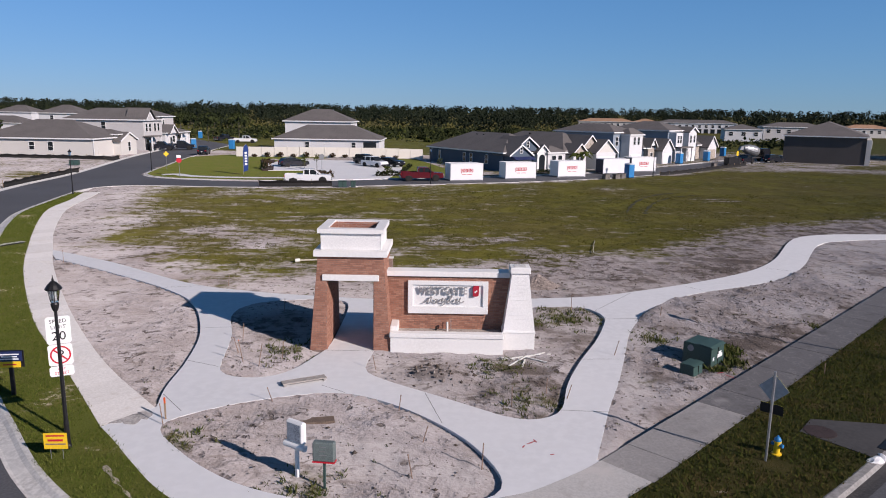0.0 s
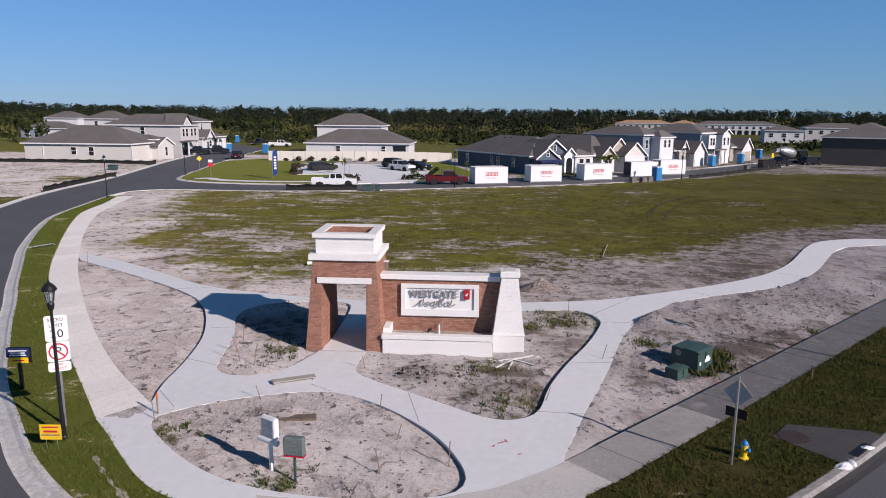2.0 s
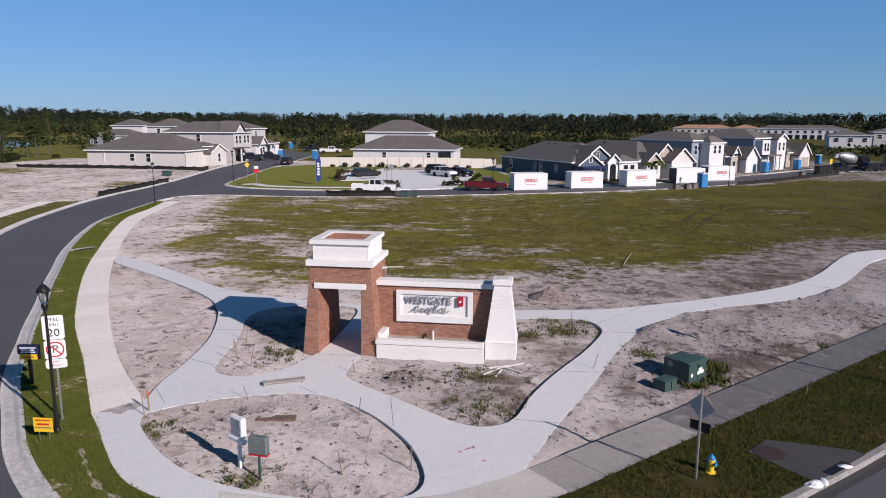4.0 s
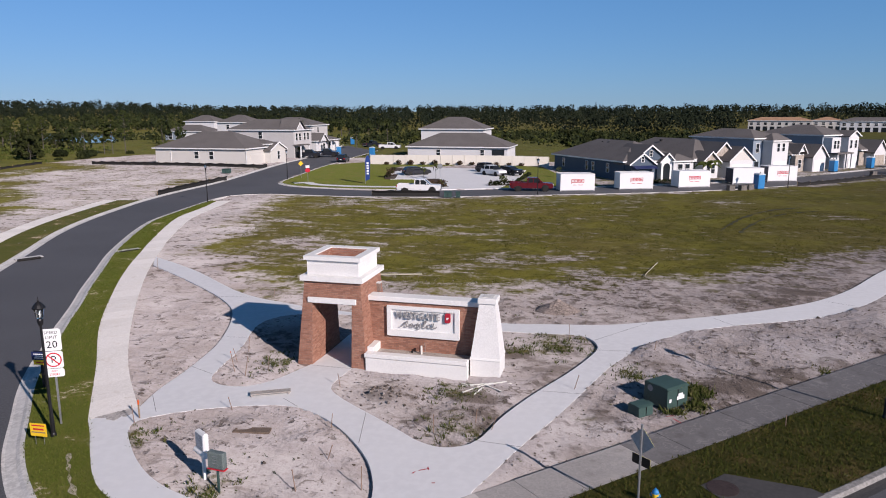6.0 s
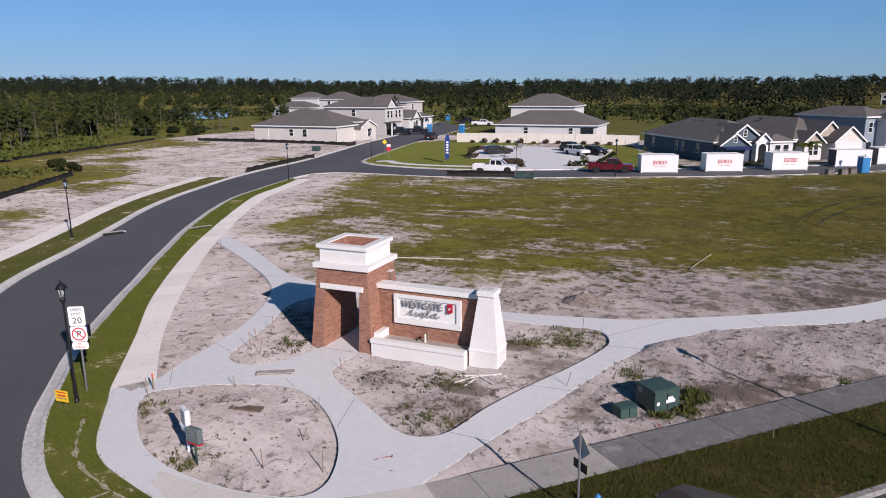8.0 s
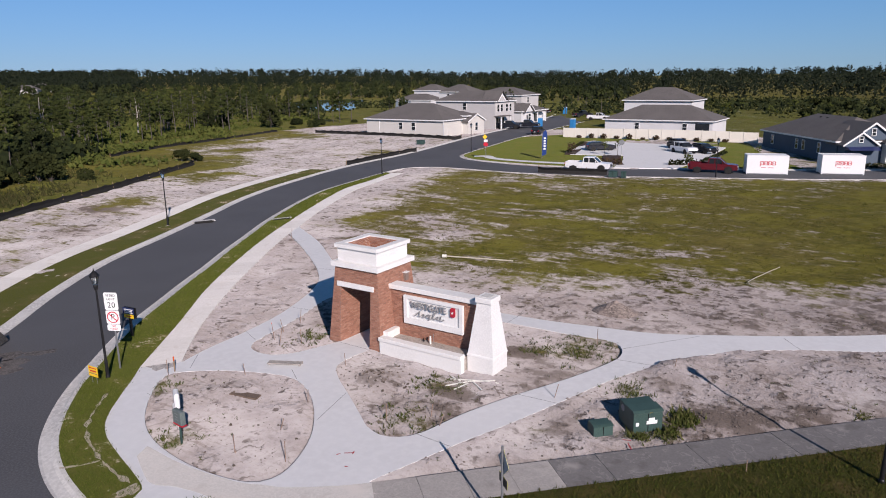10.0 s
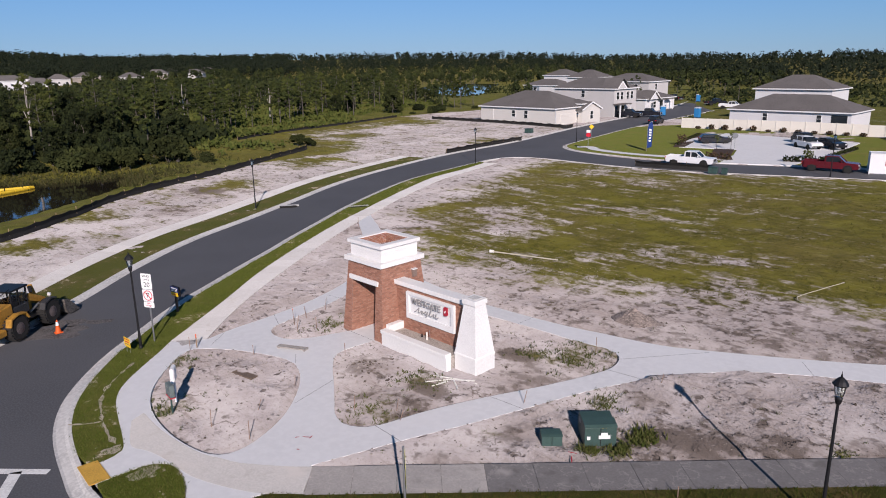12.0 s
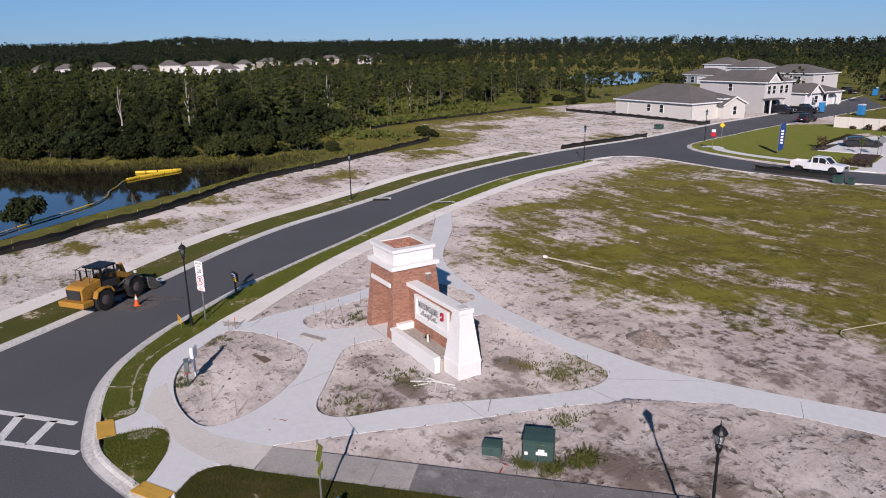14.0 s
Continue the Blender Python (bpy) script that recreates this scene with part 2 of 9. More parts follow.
def stained_slab(name, base, dust, dark, share):
    """Old concrete with drifts of sand dust and dark damp stains."""
    m, nt, b = nodes_of(name)
    pos = world_pos(nt)
    n_big, n_mid, n_fine = (noise_of(nt, pos, sc, d, 0.6) for sc, d in ((0.33, 4.0), (1.3, 4.0), (14.0, 3.0)))
    col = mix(nt, ramp(nt, n_fine, 0.3, 0.7), tuple(c * 0.9 for c in base), tuple(c * 1.08 for c in base))
    col = mix(nt, calc(nt, "MULTIPLY", ramp(nt, n_big, 0.62 - share, 0.74 - share * 0.6), 0.85), col, dust)
    col = mix(nt, calc(nt, "MULTIPLY", ramp(nt, n_mid, 0.56, 0.70), 0.6), col, dark)
    streak = calc(nt, "SUBTRACT", 1.0, ramp(nt, calc(nt, "ABSOLUTE", calc(nt, "SUBTRACT", n_mid, 0.44), 0.0), 0.006, 0.022))
    col = mix(nt, calc(nt, "MULTIPLY", streak, 0.35), col, dust)
    nt.links.new(col, b.inputs["Base Color"])
    b.inputs["Roughness"].default_value = 0.9
    b.inputs["Diffuse Roughness"].default_value = 0.6
    bump_in(nt, b, n_fine, 0.5, 0.006)
    return per_object(m, 0.93, 1.06)


M_old_slab = stained_slab("old_sidewalk_concrete", (0.128, 0.124, 0.126), (0.26, 0.25, 0.245), (0.085, 0.08, 0.078), 0.02)
M_dusty_slab = stained_slab("dusty_sidewalk_concrete", (0.27, 0.26, 0.254), (0.36, 0.34, 0.325), (0.19, 0.178, 0.17), 0.12)
M_slab = stained_slab("sidewalk_concrete", (0.50, 0.487, 0.475), (0.46, 0.435, 0.41), (0.40, 0.365, 0.335), 0.05)
M_corner = stained_slab("corner_sidewalk_concrete", (0.43, 0.420, 0.408), (0.47, 0.447, 0.427), (0.35, 0.330, 0.315), 0.10)
M_pad = paint("stained_pad_concrete", (0.062, 0.059, 0.058), 0.85, vary=0.12, coarse=0.8, fine=8, bump=0.004)
M_kerb = paint("kerb_concrete", (0.60, 0.585, 0.56), 0.85, vary=0.12, coarse=0.5, fine=8, bump=0.006)
M_old_kerb = paint("old_kerb_concrete", (0.27, 0.26, 0.25), 0.85, vary=0.18, coarse=0.5, fine=8, bump=0.006)
M_road_paint = paint("road_paint", (0.72, 0.72, 0.70), 0.7, vary=0.1, coarse=1.2, fine=12)
M_tactile = paint("tactile_yellow", (0.62, 0.36, 0.06), 0.7, vary=0.1, coarse=2, fine=20)
M_white = paint("white_stucco", (0.80, 0.79, 0.77), 0.7, vary=0.03, coarse=0.6, fine=10, bump=0.0015)
M_siding = paint("white_siding", (0.78, 0.77, 0.755), 0.55, vary=0.05, coarse=0.7, fine=16)
# mortar toned down to carry the shade lying in the brick joints
M_mortar = paint("shade_darkened_mortar", (0.25, 0.18, 0.15), 0.9, vary=0.1, coarse=1.5, fine=25, bump=0.003)
BRICK_TONES = [(0.40, 0.205, 0.142), (0.36, 0.178, 0.122), (0.43, 0.228, 0.160), (0.385, 0.192, 0.134), (0.415, 0.215, 0.150), (0.30, 0.150, 0.106), (0.37, 0.182, 0.125), (0.44, 0.245, 0.174), (0.33, 0.160, 0.112)]
M_brick = per_island("red_brick", BRICK_TONES)
M_brick_single = per_island("red_brick_single", BRICK_TONES, single=True)
M_cap_floor = paint("broken_red_brick", (0.16, 0.052, 0.042), 0.95, vary=0.35, coarse=4, fine=14, bump=0.02)
M_panel = paint("sign_panel_white", (0.78, 0.78, 0.77), 0.6, vary=0.05, coarse=1.2, fine=20)
M_plank = paint("brown_weathered_plank", (0.17, 0.125, 0.095), 0.9, vary=0.2, coarse=3, fine=25)
# letter grey is darkened to add to the shadows round the strokes
M_letter = paint("shadow_darkened_letters", (0.30, 0.30, 0.305), 0.5, 0.0, vary=0.1, coarse=3, fine=40)
M_red = paint("red_emblem", (0.42, 0.02, 0.04), 0.4, vary=0.1, coarse=3, fine=30)
M_black = paint("black_metal", (0.018, 0.018, 0.020), 0.45, 0.3, vary=0.2, coarse=2, fine=30)
M_black_cloth = paint("black_silt_cloth", (0.020, 0.019, 0.018), 0.9, vary=0.25, coarse=0.7, fine=12, bump=0.01)
M_galv = paint("galvanised_steel", (0.36, 0.37, 0.38), 0.45, 0.7, vary=0.12, coarse=2, fine=25)
M_sign_white = paint("sign_white", (0.82, 0.82, 0.82), 0.45, vary=0.03, coarse=3, fine=30)
M_sign_yellow = paint("sign_yellow", (0.85, 0.55, 0.02), 0.45, vary=0.04, coarse=3, fine=30)
M_sign_blue = paint("sign_navy", (0.02, 0.03, 0.10), 0.45, vary=0.05, coarse=3, fine=30)
M_sign_red = paint("sign_red", (0.55, 0.02, 0.04), 0.45, vary=0.04, coarse=3, fine=30)
M_sign_grey = paint("sign_grey", (0.24, 0.25, 0.26), 0.5, vary=0.1, coarse=3, fine=30)
M_permit = paint("grey_green_box_plastic", (0.13, 0.16, 0.155), 0.5, vary=0.2, coarse=3, fine=30)
M_pale_face = paint("pale_notice_face", (0.40, 0.43, 0.47), 0.5, vary=0.25, coarse=4, fine=30)
M_green_box = per_object(paint("transformer_green", (0.045, 0.085, 0.075), 0.5, 0.1, vary=0.12, coarse=1.5, fine=20), 0.9, 1.15)
M_stake = paint("weathered_pine_stake", (0.27, 0.185, 0.14), 0.85, vary=0.18, coarse=2, fine=30)
M_dirt = paint("dried_mud", (0.44, 0.41, 0.385), 0.95, vary=0.25, coarse=2.5, fine=14)
M_wood = paint("stake_wood", (0.30, 0.21, 0.13), 0.85, vary=0.2, coarse=2, fine=30)
M_pvc = paint("white_pipe", (0.78, 0.77, 0.72), 0.4, vary=0.05, coarse=1, fine=20)
M_hose = paint("sun_bleached_pipe", (0.50, 0.46, 0.36), 0.6, vary=0.12, coarse=1, fine=20)
M_lens = clear_glass("lantern_glass")
M_roof = paint("grey_shingles", (0.140, 0.128, 0.122), 0.9, vary=0.12, coarse=0.35, fine=5, bump=0.03)
M_roof_tan = paint("tan_tile_roof", (0.42, 0.25, 0.15), 0.85, vary=0.15, coarse=0.35, fine=4, bump=0.03)
M_wall_white = paint("white_house_stucco", (0.65, 0.65, 0.655), 0.8, vary=0.04, coarse=0.3, fine=6)
M_wall_cream = paint("cream_house_stucco", (0.63, 0.605, 0.565), 0.8, vary=0.04, coarse=0.3, fine=6)
M_wall_grey = paint("pale_grey_stucco", (0.52, 0.505, 0.495), 0.8, vary=0.04, coarse=0.3, fine=6)
M_wall_blue = paint("slate_blue_siding", (0.075, 0.105, 0.145), 0.7, vary=0.06, coarse=0.3, fine=6)
M_wall_paleblue = paint("pale_blue_siding", (0.24, 0.29, 0.345), 0.7, vary=0.05, coarse=0.3, fine=6)
M_wall_tan = paint("tan_stone_veneer", (0.40, 0.35, 0.30), 0.85, vary=0.2, coarse=1.4, fine=6)
M_wall_dark = paint("dark_house_wrap", (0.095, 0.085, 0.080), 0.8, vary=0.06, coarse=0.3, fine=6)
M_trim = paint("white_trim", (0.80, 0.80, 0.79), 0.5, vary=0.03, coarse=1, fine=12)
M_window = glass_dark("window_glass")
M_fence = paint("vinyl_fence", (0.74, 0.70, 0.62), 0.5, vary=0.04, coarse=0.5, fine=8)
M_rubber = paint("tyre_rubber", (0.018, 0.017, 0.016), 0.85, vary=0.2, coarse=3, fine=25)
M_rim = paint("wheel_rim", (0.42, 0.42, 0.43), 0.35, 0.8, vary=0.1, coarse=5, fine=30)
M_car_white = paint("white_car_paint", (0.78, 0.78, 0.79), 0.22, vary=0.02, coarse=1, fine=10, spec=0.6)
M_car_red = paint("red_car_paint", (0.105, 0.010, 0.016), 0.22, vary=0.04, coarse=1, fine=10, spec=0.6)
M_car_black = paint("dark_car_paint", (0.015, 0.016, 0.022), 0.22, vary=0.05, coarse=1, fine=10, spec=0.6)
M_light_glass = glass_dark("lamp_lens", (0.6, 0.6, 0.6), 0.15)
M_tail = paint("tail_lamp_red", (0.4, 0.01, 0.01), 0.3, vary=0.02)
M_pod = paint("white_container_panel", (0.80, 0.80, 0.80), 0.5, vary=0.03, coarse=0.8, fine=12)
M_pod_navy = paint("navy_container_door", (0.015, 0.022, 0.06), 0.5, vary=0.08, coarse=0.8, fine=12)
M_potty = paint("blue_plastic", (0.03, 0.22, 0.50), 0.45, vary=0.06, coarse=1, fine=12)
M_potty_pale = paint("pale_plastic", (0.60, 0.66, 0.70), 0.45, vary=0.05, coarse=1, fine=12)
M_banner = paint("blue_banner_cloth", (0.012, 0.045, 0.20), 0.7, vary=0.08, coarse=1, fine=12)
M_loader = paint("loader_yellow", (0.40, 0.205, 0.032), 0.5, vary=0.13, coarse=1.1, fine=9)
M_hub = paint("dusty_wheel_hub", (0.13, 0.105, 0.10), 0.6, 0.2, vary=0.2, coarse=3, fine=14)
M_loader_dark = paint("loader_dark_steel", (0.05, 0.05, 0.052), 0.55, 0.3, vary=0.25, coarse=1.5, fine=14)
M_bucket = paint("worn_bucket_steel", (0.16, 0.145, 0.13), 0.6, 0.4, vary=0.3, coarse=1.2, fine=10)
M_rust = paint("rusty_cast_iron", (0.055, 0.038, 0.036), 0.8, 0.2, vary=0.2, coarse=3, fine=20)
M_orange = paint("cone_orange", (0.75, 0.12, 0.02), 0.5, vary=0.06, coarse=4, fine=30)
M_boom = paint("boom_yellow", (0.75, 0.50, 0.03), 0.5, vary=0.1, coarse=1, fine=10)
M_bark = paint("pine_bark", (0.100, 0.088, 0.077), 0.95, vary=0.2, coarse=1.2, fine=8, bump=0.02)
M_snag = paint("dead_wood", (0.36, 0.33, 0.30), 0.9, vary=0.2, coarse=1.2, fine=8)
M_stone = paint("boulder_rubble", (0.42, 0.38, 0.34), 0.9, vary=0.2, coarse=3, fine=14, bump=0.01)


def leaves(name, tones, drift=(0.105, 0.115, 0.030), share=0.0, own=0.0, soft_up=0.7):
    """Tones by clump, drifting towards a yellower tone from crown to crown; own: how far each plant has its own tone."""
    m = per_island(name, tones, 0.8, 3.0)
    nt = m.node_tree
    b = nt.nodes["Principled BSDF"]
    b.inputs["Specular IOR Level"].default_value = 0.06
    # leaf clumps stand every way, so each card is shaded half by its own face and half by the clump's upper side
    geo, up_, unit = nt.nodes.new("ShaderNodeNewGeometry"), nt.nodes.new("ShaderNodeVectorMath"), nt.nodes.new("ShaderNodeVectorMath")
    up_.operation, unit.operation = "ADD", "NORMALIZE"
    up_.inputs[1].default_value = (0, 0, soft_up)
    nt.links.new(geo.outputs["Normal"], up_.inputs[0])
    nt.links.new(up_.outputs[0], unit.inputs[0])
    nt.links.new(unit.outputs[0], b.inputs["Normal"])
    if share:
        src = b.inputs["Base Color"].links[0].from_socket
        n = noise_of(nt, world_pos(nt), 0.11, 2.0)
        nt.links.new(mix(nt, calc(nt, "MULTIPLY", ramp(nt, n, 0.46, 0.66), share), src, drift), b.inputs["Base Color"])
    return per_object(m, 1 - own, 1 + own) if own else m


M_pine = leaves("pine_needles", [(0.033, 0.045, 0.015), (0.044, 0.056, 0.017), (0.057, 0.069, 0.020), (0.037, 0.050, 0.016)], (0.089, 0.098, 0.024), 0.7, 0.22)
M_mid_wood = leaves("mid_wood_leaves", [(0.025, 0.034, 0.014), (0.032, 0.044, 0.016), (0.042, 0.053, 0.019), (0.029, 0.038, 0.015)], (0.062, 0.071, 0.022), 0.7, 0.0, 1.2)
M_far_wood = leaves("far_pine_needles", [(0.018, 0.025, 0.015), (0.020, 0.028, 0.016), (0.022, 0.030, 0.017), (0.019, 0.027, 0.016)], (0.032, 0.039, 0.020), 0.6, 0.0, 1.6)
M_oak = leaves("oak_leaves", [(0.016, 0.022, 0.010), (0.022, 0.029, 0.011), (0.029, 0.037, 0.013), (0.019, 0.025, 0.010)], (0.048, 0.054, 0.016), 0.5, 0.28)
M_shrub = leaves("shrub_leaves", [(0.060, 0.078, 0.018), (0.083, 0.100, 0.024), (0.098, 0.108, 0.028)])
M_red_shrub = leaves("red_tinged_shrub", [(0.075, 0.050, 0.032), (0.060, 0.052, 0.024), (0.090, 0.052, 0.040)])
M_marsh = leaves("marsh_grass", [(0.051, 0.051, 0.018), (0.066, 0.060, 0.024), (0.042, 0.047, 0.015)])
M_verge_blade = leaves("verge_blades", [(0.042, 0.060, 0.011), (0.066, 0.072, 0.015), (0.085, 0.066, 0.022), (0.050, 0.058, 0.012)])
M_blade = leaves("grass_blades", [(0.064, 0.090, 0.013), (0.094, 0.122, 0.020), (0.140, 0.148, 0.036), (0.078, 0.102, 0.017)])
M_dry = leaves("dry_field_grass", [(0.098, 0.090, 0.021), (0.076, 0.076, 0.017), (0.126, 0.105, 0.038), (0.060, 0.062, 0.014)])
M_weed = leaves("weeds", [(0.06, 0.080, 0.018), (0.085, 0.10, 0.026), (0.12, 0.115, 0.045)])


def water_material():
    m, nt, b = nodes_of("pond_water")
    pos = world_pos(nt)
    b.inputs["Base Color"].default_value = (0.020, 0.017, 0.012, 1)
    b.inputs["Roughness"].default_value = 0.04
    b.inputs["Specular IOR Level"].default_value = 0.5
    bump_in(nt, b, noise_of(nt, pos, 1.6), 0.12, 0.02)
    return m


M_water = water_material()


# ---- shapes ----
def link_bm(name, bm, material, parent=None, label=""):
    me = bpy.data.meshes.new(name)
    bm.to_mesh(me)
    bm.free()
    if material:
        me.materials.append(material)
    ob = new(name, me)
    if parent:
        ob.parent = parent
    if label:
        ob["label"] = label
    return ob


def part(name, bm, material, parent, label=""):
    return link_bm(name, bm, material, parent, label)


def thing(name, m, label, category, group="", kind=""):
    ob = new(name)
    ob.matrix_world = m
    return tagged(ob, label, category, group, kind)


def solid(verts, faces, name, material, parent=None, label="", smooth=False):
    me = bpy.data.meshes.new(name)
    me.from_pydata([tuple(map(float, v)) for v in verts], [], [tuple(map(int, f)) for f in faces])
    me.materials.append(material)
    if smooth:
        me.shade_smooth()
    me.update()
    ob = new(name, me)
    if parent:
        ob.parent = parent
    if label:
        ob["label"] = label
    return ob


def put_box(bm, x0, x1, y0, y1, z0, z1, bevel=0.0, top=(0, 0, 0, 0)):
    """A box; top: how far the upper face is drawn in at x0, x1, y0, y1."""
    a, b, c, d = top
    co = [(x0, y0, z0), (x1, y0, z0), (x1, y1, z0), (x0, y1, z0),
          (x0 + a, y0 + c, z1), (x1 - b, y0 + c, z1), (x1 - b, y1 - d, z1), (x0 + a, y1 - d, z1)]
    v = [bm.verts.new(p) for p in co]
    fs = [bm.faces.new([v[i] for i in q]) for q in ((3, 2, 1, 0), (4, 5, 6, 7), (0, 1, 5, 4), (1, 2, 6, 5), (2, 3, 7, 6), (3, 0, 4, 7))]
    if bevel:
        es = list({e for f in fs for e in f.edges})
        bmesh.ops.bevel(bm, geom=es, offset=bevel, segments=1, affect="EDGES", clamp_overlap=True)
    return bm


def box(x0, x1, y0, y1, z0, z1, bevel=0.0, top=(0, 0, 0, 0)):
    return put_box(bmesh.new(), x0, x1, y0, y1, z0, z1, bevel, top)


def put_prism(bm, pts, lo, hi, axis="y", bevel=0.0):
    """Extrudes an outline. axis y: the points are (x, z); x: (y, z); z: (x, y)."""
    put = {"y": lambda p, t: (p[0], t, p[1]), "x": lambda p, t: (t, p[0], p[1]), "z": lambda p, t: (p[0], p[1], t)}[axis]
    a, b = [bm.verts.new(put(p, lo)) for p in pts], [bm.verts.new(put(p, hi)) for p in pts]
    n = len(pts)
    fs = [bm.faces.new(a), bm.faces.new(b[::-1])]
    fs += [bm.faces.new((a[i], b[i], b[(i + 1) % n], a[(i + 1) % n])) for i in range(n)]
    bmesh.ops.recalc_face_normals(bm, faces=fs)
    if bevel:
        bmesh.ops.bevel(bm, geom=list({e for f in fs for e in f.edges}), offset=bevel, segments=1, affect="EDGES", clamp_overlap=True)
    return bm


def prism(pts, lo, hi, axis="y", bevel=0.0):
    return put_prism(bmesh.new(), pts, lo, hi, axis, bevel)


def put_rod(bm, a, b, r0, r1=None, n=10):
    """A tapered round bar from a to b."""
    a, b = Vector(a), Vector(b)
    d = b - a
    m = Matrix.Translation((a + b) / 2) @ d.to_track_quat("Z", "Y").to_matrix().to_4x4()
    bmesh.ops.create_cone(bm, cap_ends=True, segments=n, radius1=r0, radius2=r0 if r1 is None else r1, depth=d.length, matrix=m)
    return bm


def rod(a, b, r0, r1=None, n=10):
    return put_rod(bmesh.new(), a, b, r0, r1, n)


def put_lathe(bm, prof, n=16, at=(0, 0, 0)):
    """Turns (radius, height) pairs round the z axis."""
    rings = [[bm.verts.new((at[0] + r * math.cos(2 * math.pi * i / n), at[1] + r * math.sin(2 * math.pi * i / n), at[2] + z)) for i in range(n)] for r, z in prof]
    for lo, hi in zip(rings, rings[1:]):
        for i in range(n):
            bm.faces.new((lo[i], lo[(i + 1) % n], hi[(i + 1) % n], hi[i]))
    bm.faces.new(rings[0][::-1])
    bm.faces.new(rings[-1])
    return bm


def lathe(prof, n=16, at=(0, 0, 0)):
    return put_lathe(bmesh.new(), prof, n, at)


def bent(pts, r, n=8):
    """A round bar through points."""
    bm = bmesh.new()
    for a, b in zip(pts, pts[1:]):
        put_rod(bm, a, b, r, n=n)
    return bm


def smooth_line(pts, step=0.6, closed=False):
    """A rounded line through the points, as an array of x, y."""
    p = [np.array(q, float) for q in pts]
    n = len(p)
    out = []
    for i in range(n if closed else n - 1):
        a, b = p[i], p[(i + 1) % n]
        z = p[i - 1] if (closed or i > 0) else 2 * a - b
        c = p[(i + 2) % n] if (closed or i + 2 < n) else 2 * b - a
        k = max(2, int(np.linalg.norm(b - a) / step))
        for t in np.arange(k) / k:
            out.append(0.5 * (2 * a + (b - z) * t + (2 * z - 5 * a + 4 * b - c) * t ** 2 + (3 * a - z - 3 * b + c) * t ** 3))
    if not closed:
        out.append(p[-1])
    return np.array(out)


def beside(line, d):
    """The line moved by d metres to its right."""
    t = np.gradient(line, axis=0)
    t /= np.linalg.norm(t, axis=1)[:, None]
    return line + d * np.c_[t[:, 1], -t[:, 0]]


def rise(x, y):
    """The height of the land: level round the gate, building pads a little higher to the north-west."""
    s = lambda v: v * v * (3 - 2 * v)
    f = s(np.clip((np.asarray(y, float) - 92) / 36, 0, 1)) * s(np.clip((14 - np.asarray(x, float)) / 36, 0, 1))
    return 0.7 * f


def far_rise(x, y):
    """The land climbs gently far off, more to the west, where a low hill stands on the skyline."""
    x, y = np.asarray(x, float), np.asarray(y, float)
    r, az = np.hypot(x, y - 30), np.degrees(np.arctan2(y - 30, x)) % 360
    t = np.clip((az - 112) / 34, 0, 1)
    west = t * t * (3 - 2 * t) * (az < 260)
    hill = 12 * np.exp(-((az - 168) / 4.0) ** 2) * np.clip((r - 1000) / 500, 0, 1)
    return np.clip(np.minimum(r, 1700) - 600, 0, None) * (0.010 + 0.012 * west) + hill - np.clip(r - 1700, 0, None) * 0.02


def ribbon(name, line, offs, material, parent=None, lift=True, thick=0.0):
    """A strip along a line; offs: (distance to the right, height) across it."""
    cols = [np.c_[beside(line, d), np.full(len(line), z)] for d, z in offs]
    if lift:
        for c in cols:
            c[:, 2] += rise(c[:, 0], c[:, 1])
    n, k = len(line), len(offs)
    v = np.concatenate(cols)
    f = [(c * n + i, c * n + i + 1, (c + 1) * n + i + 1, (c + 1) * n + i) for c in range(k - 1) for i in range(n - 1)]
    f = [q[::-1] for q in f] if (offs[-1][0] > offs[0][0]) == False else f
    ob = solid(v, f, name, material, parent)
    return ob


def slab(name, outer, holes, z0, z1, material, parent=None, lift=False):
    """A flat plate with an outline and holes, with its edges."""
    from mathutils.geometry import tessellate_polygon
    loops = [outer, *holes]
    flat = np.concatenate([np.asarray(q)[:, :2] for q in loops])
    tris = tessellate_polygon([[Vector((*q[:2], 0)) for q in lp] for lp in loops])
    n = len(flat)
    up = rise(flat[:, 0], flat[:, 1]) if lift else 0 * flat[:, 0]
    v = np.r_[np.c_[flat, z1 + up], np.c_[flat, z0 + up]]
    f = []
    for a, b, c in tris:
        ab, ac = flat[b] - flat[a], flat[c] - flat[a]
        f.append((a, b, c) if ab[0] * ac[1] - ab[1] * ac[0] > 0 else (a, c, b))
    k = 0
    for j, lp in enumerate(loops):
        m = len(lp)
        q = np.asarray(lp)
        area = np.sum(q[:, 0] * np.roll(q[:, 1], -1) - q[:, 1] * np.roll(q[:, 0], -1))
        for i in range(m):
            a, b = k + i, k + (i + 1) % m
            f.append((a, n + a, n + b, b) if (area > 0) == (j == 0) else (b, n + b, n + a, a))
        k += m
    return solid(v, f, name, material, parent)


def inside(poly, x, y):
    """Which points lie inside an outline."""
    r = np.zeros(np.shape(x), bool)
    px, py = poly[:, 0], poly[:, 1]
    qx, qy = np.roll(px, -1), np.roll(py, -1)
    for a, b, c, d in zip(px, py, qx, qy):
        if b != d:
            r ^= ((b > y) != (d > y)) & (x < (c - a) * (y - b) / (d - b) + a)
    return r


def away(line, x, y):
    """Distance of points from a line."""
    best = np.full(np.shape(x), 1e9)
    for a, b in zip(line, line[1:]):
        d = b - a
        t = np.clip(((x - a[0]) * d[0] + (y - a[1]) * d[1]) / max(d @ d, 1e-9), 0, 1)
        best = np.minimum(best, np.hypot(x - a[0] - t * d[0], y - a[1] - t * d[1]))
    return best

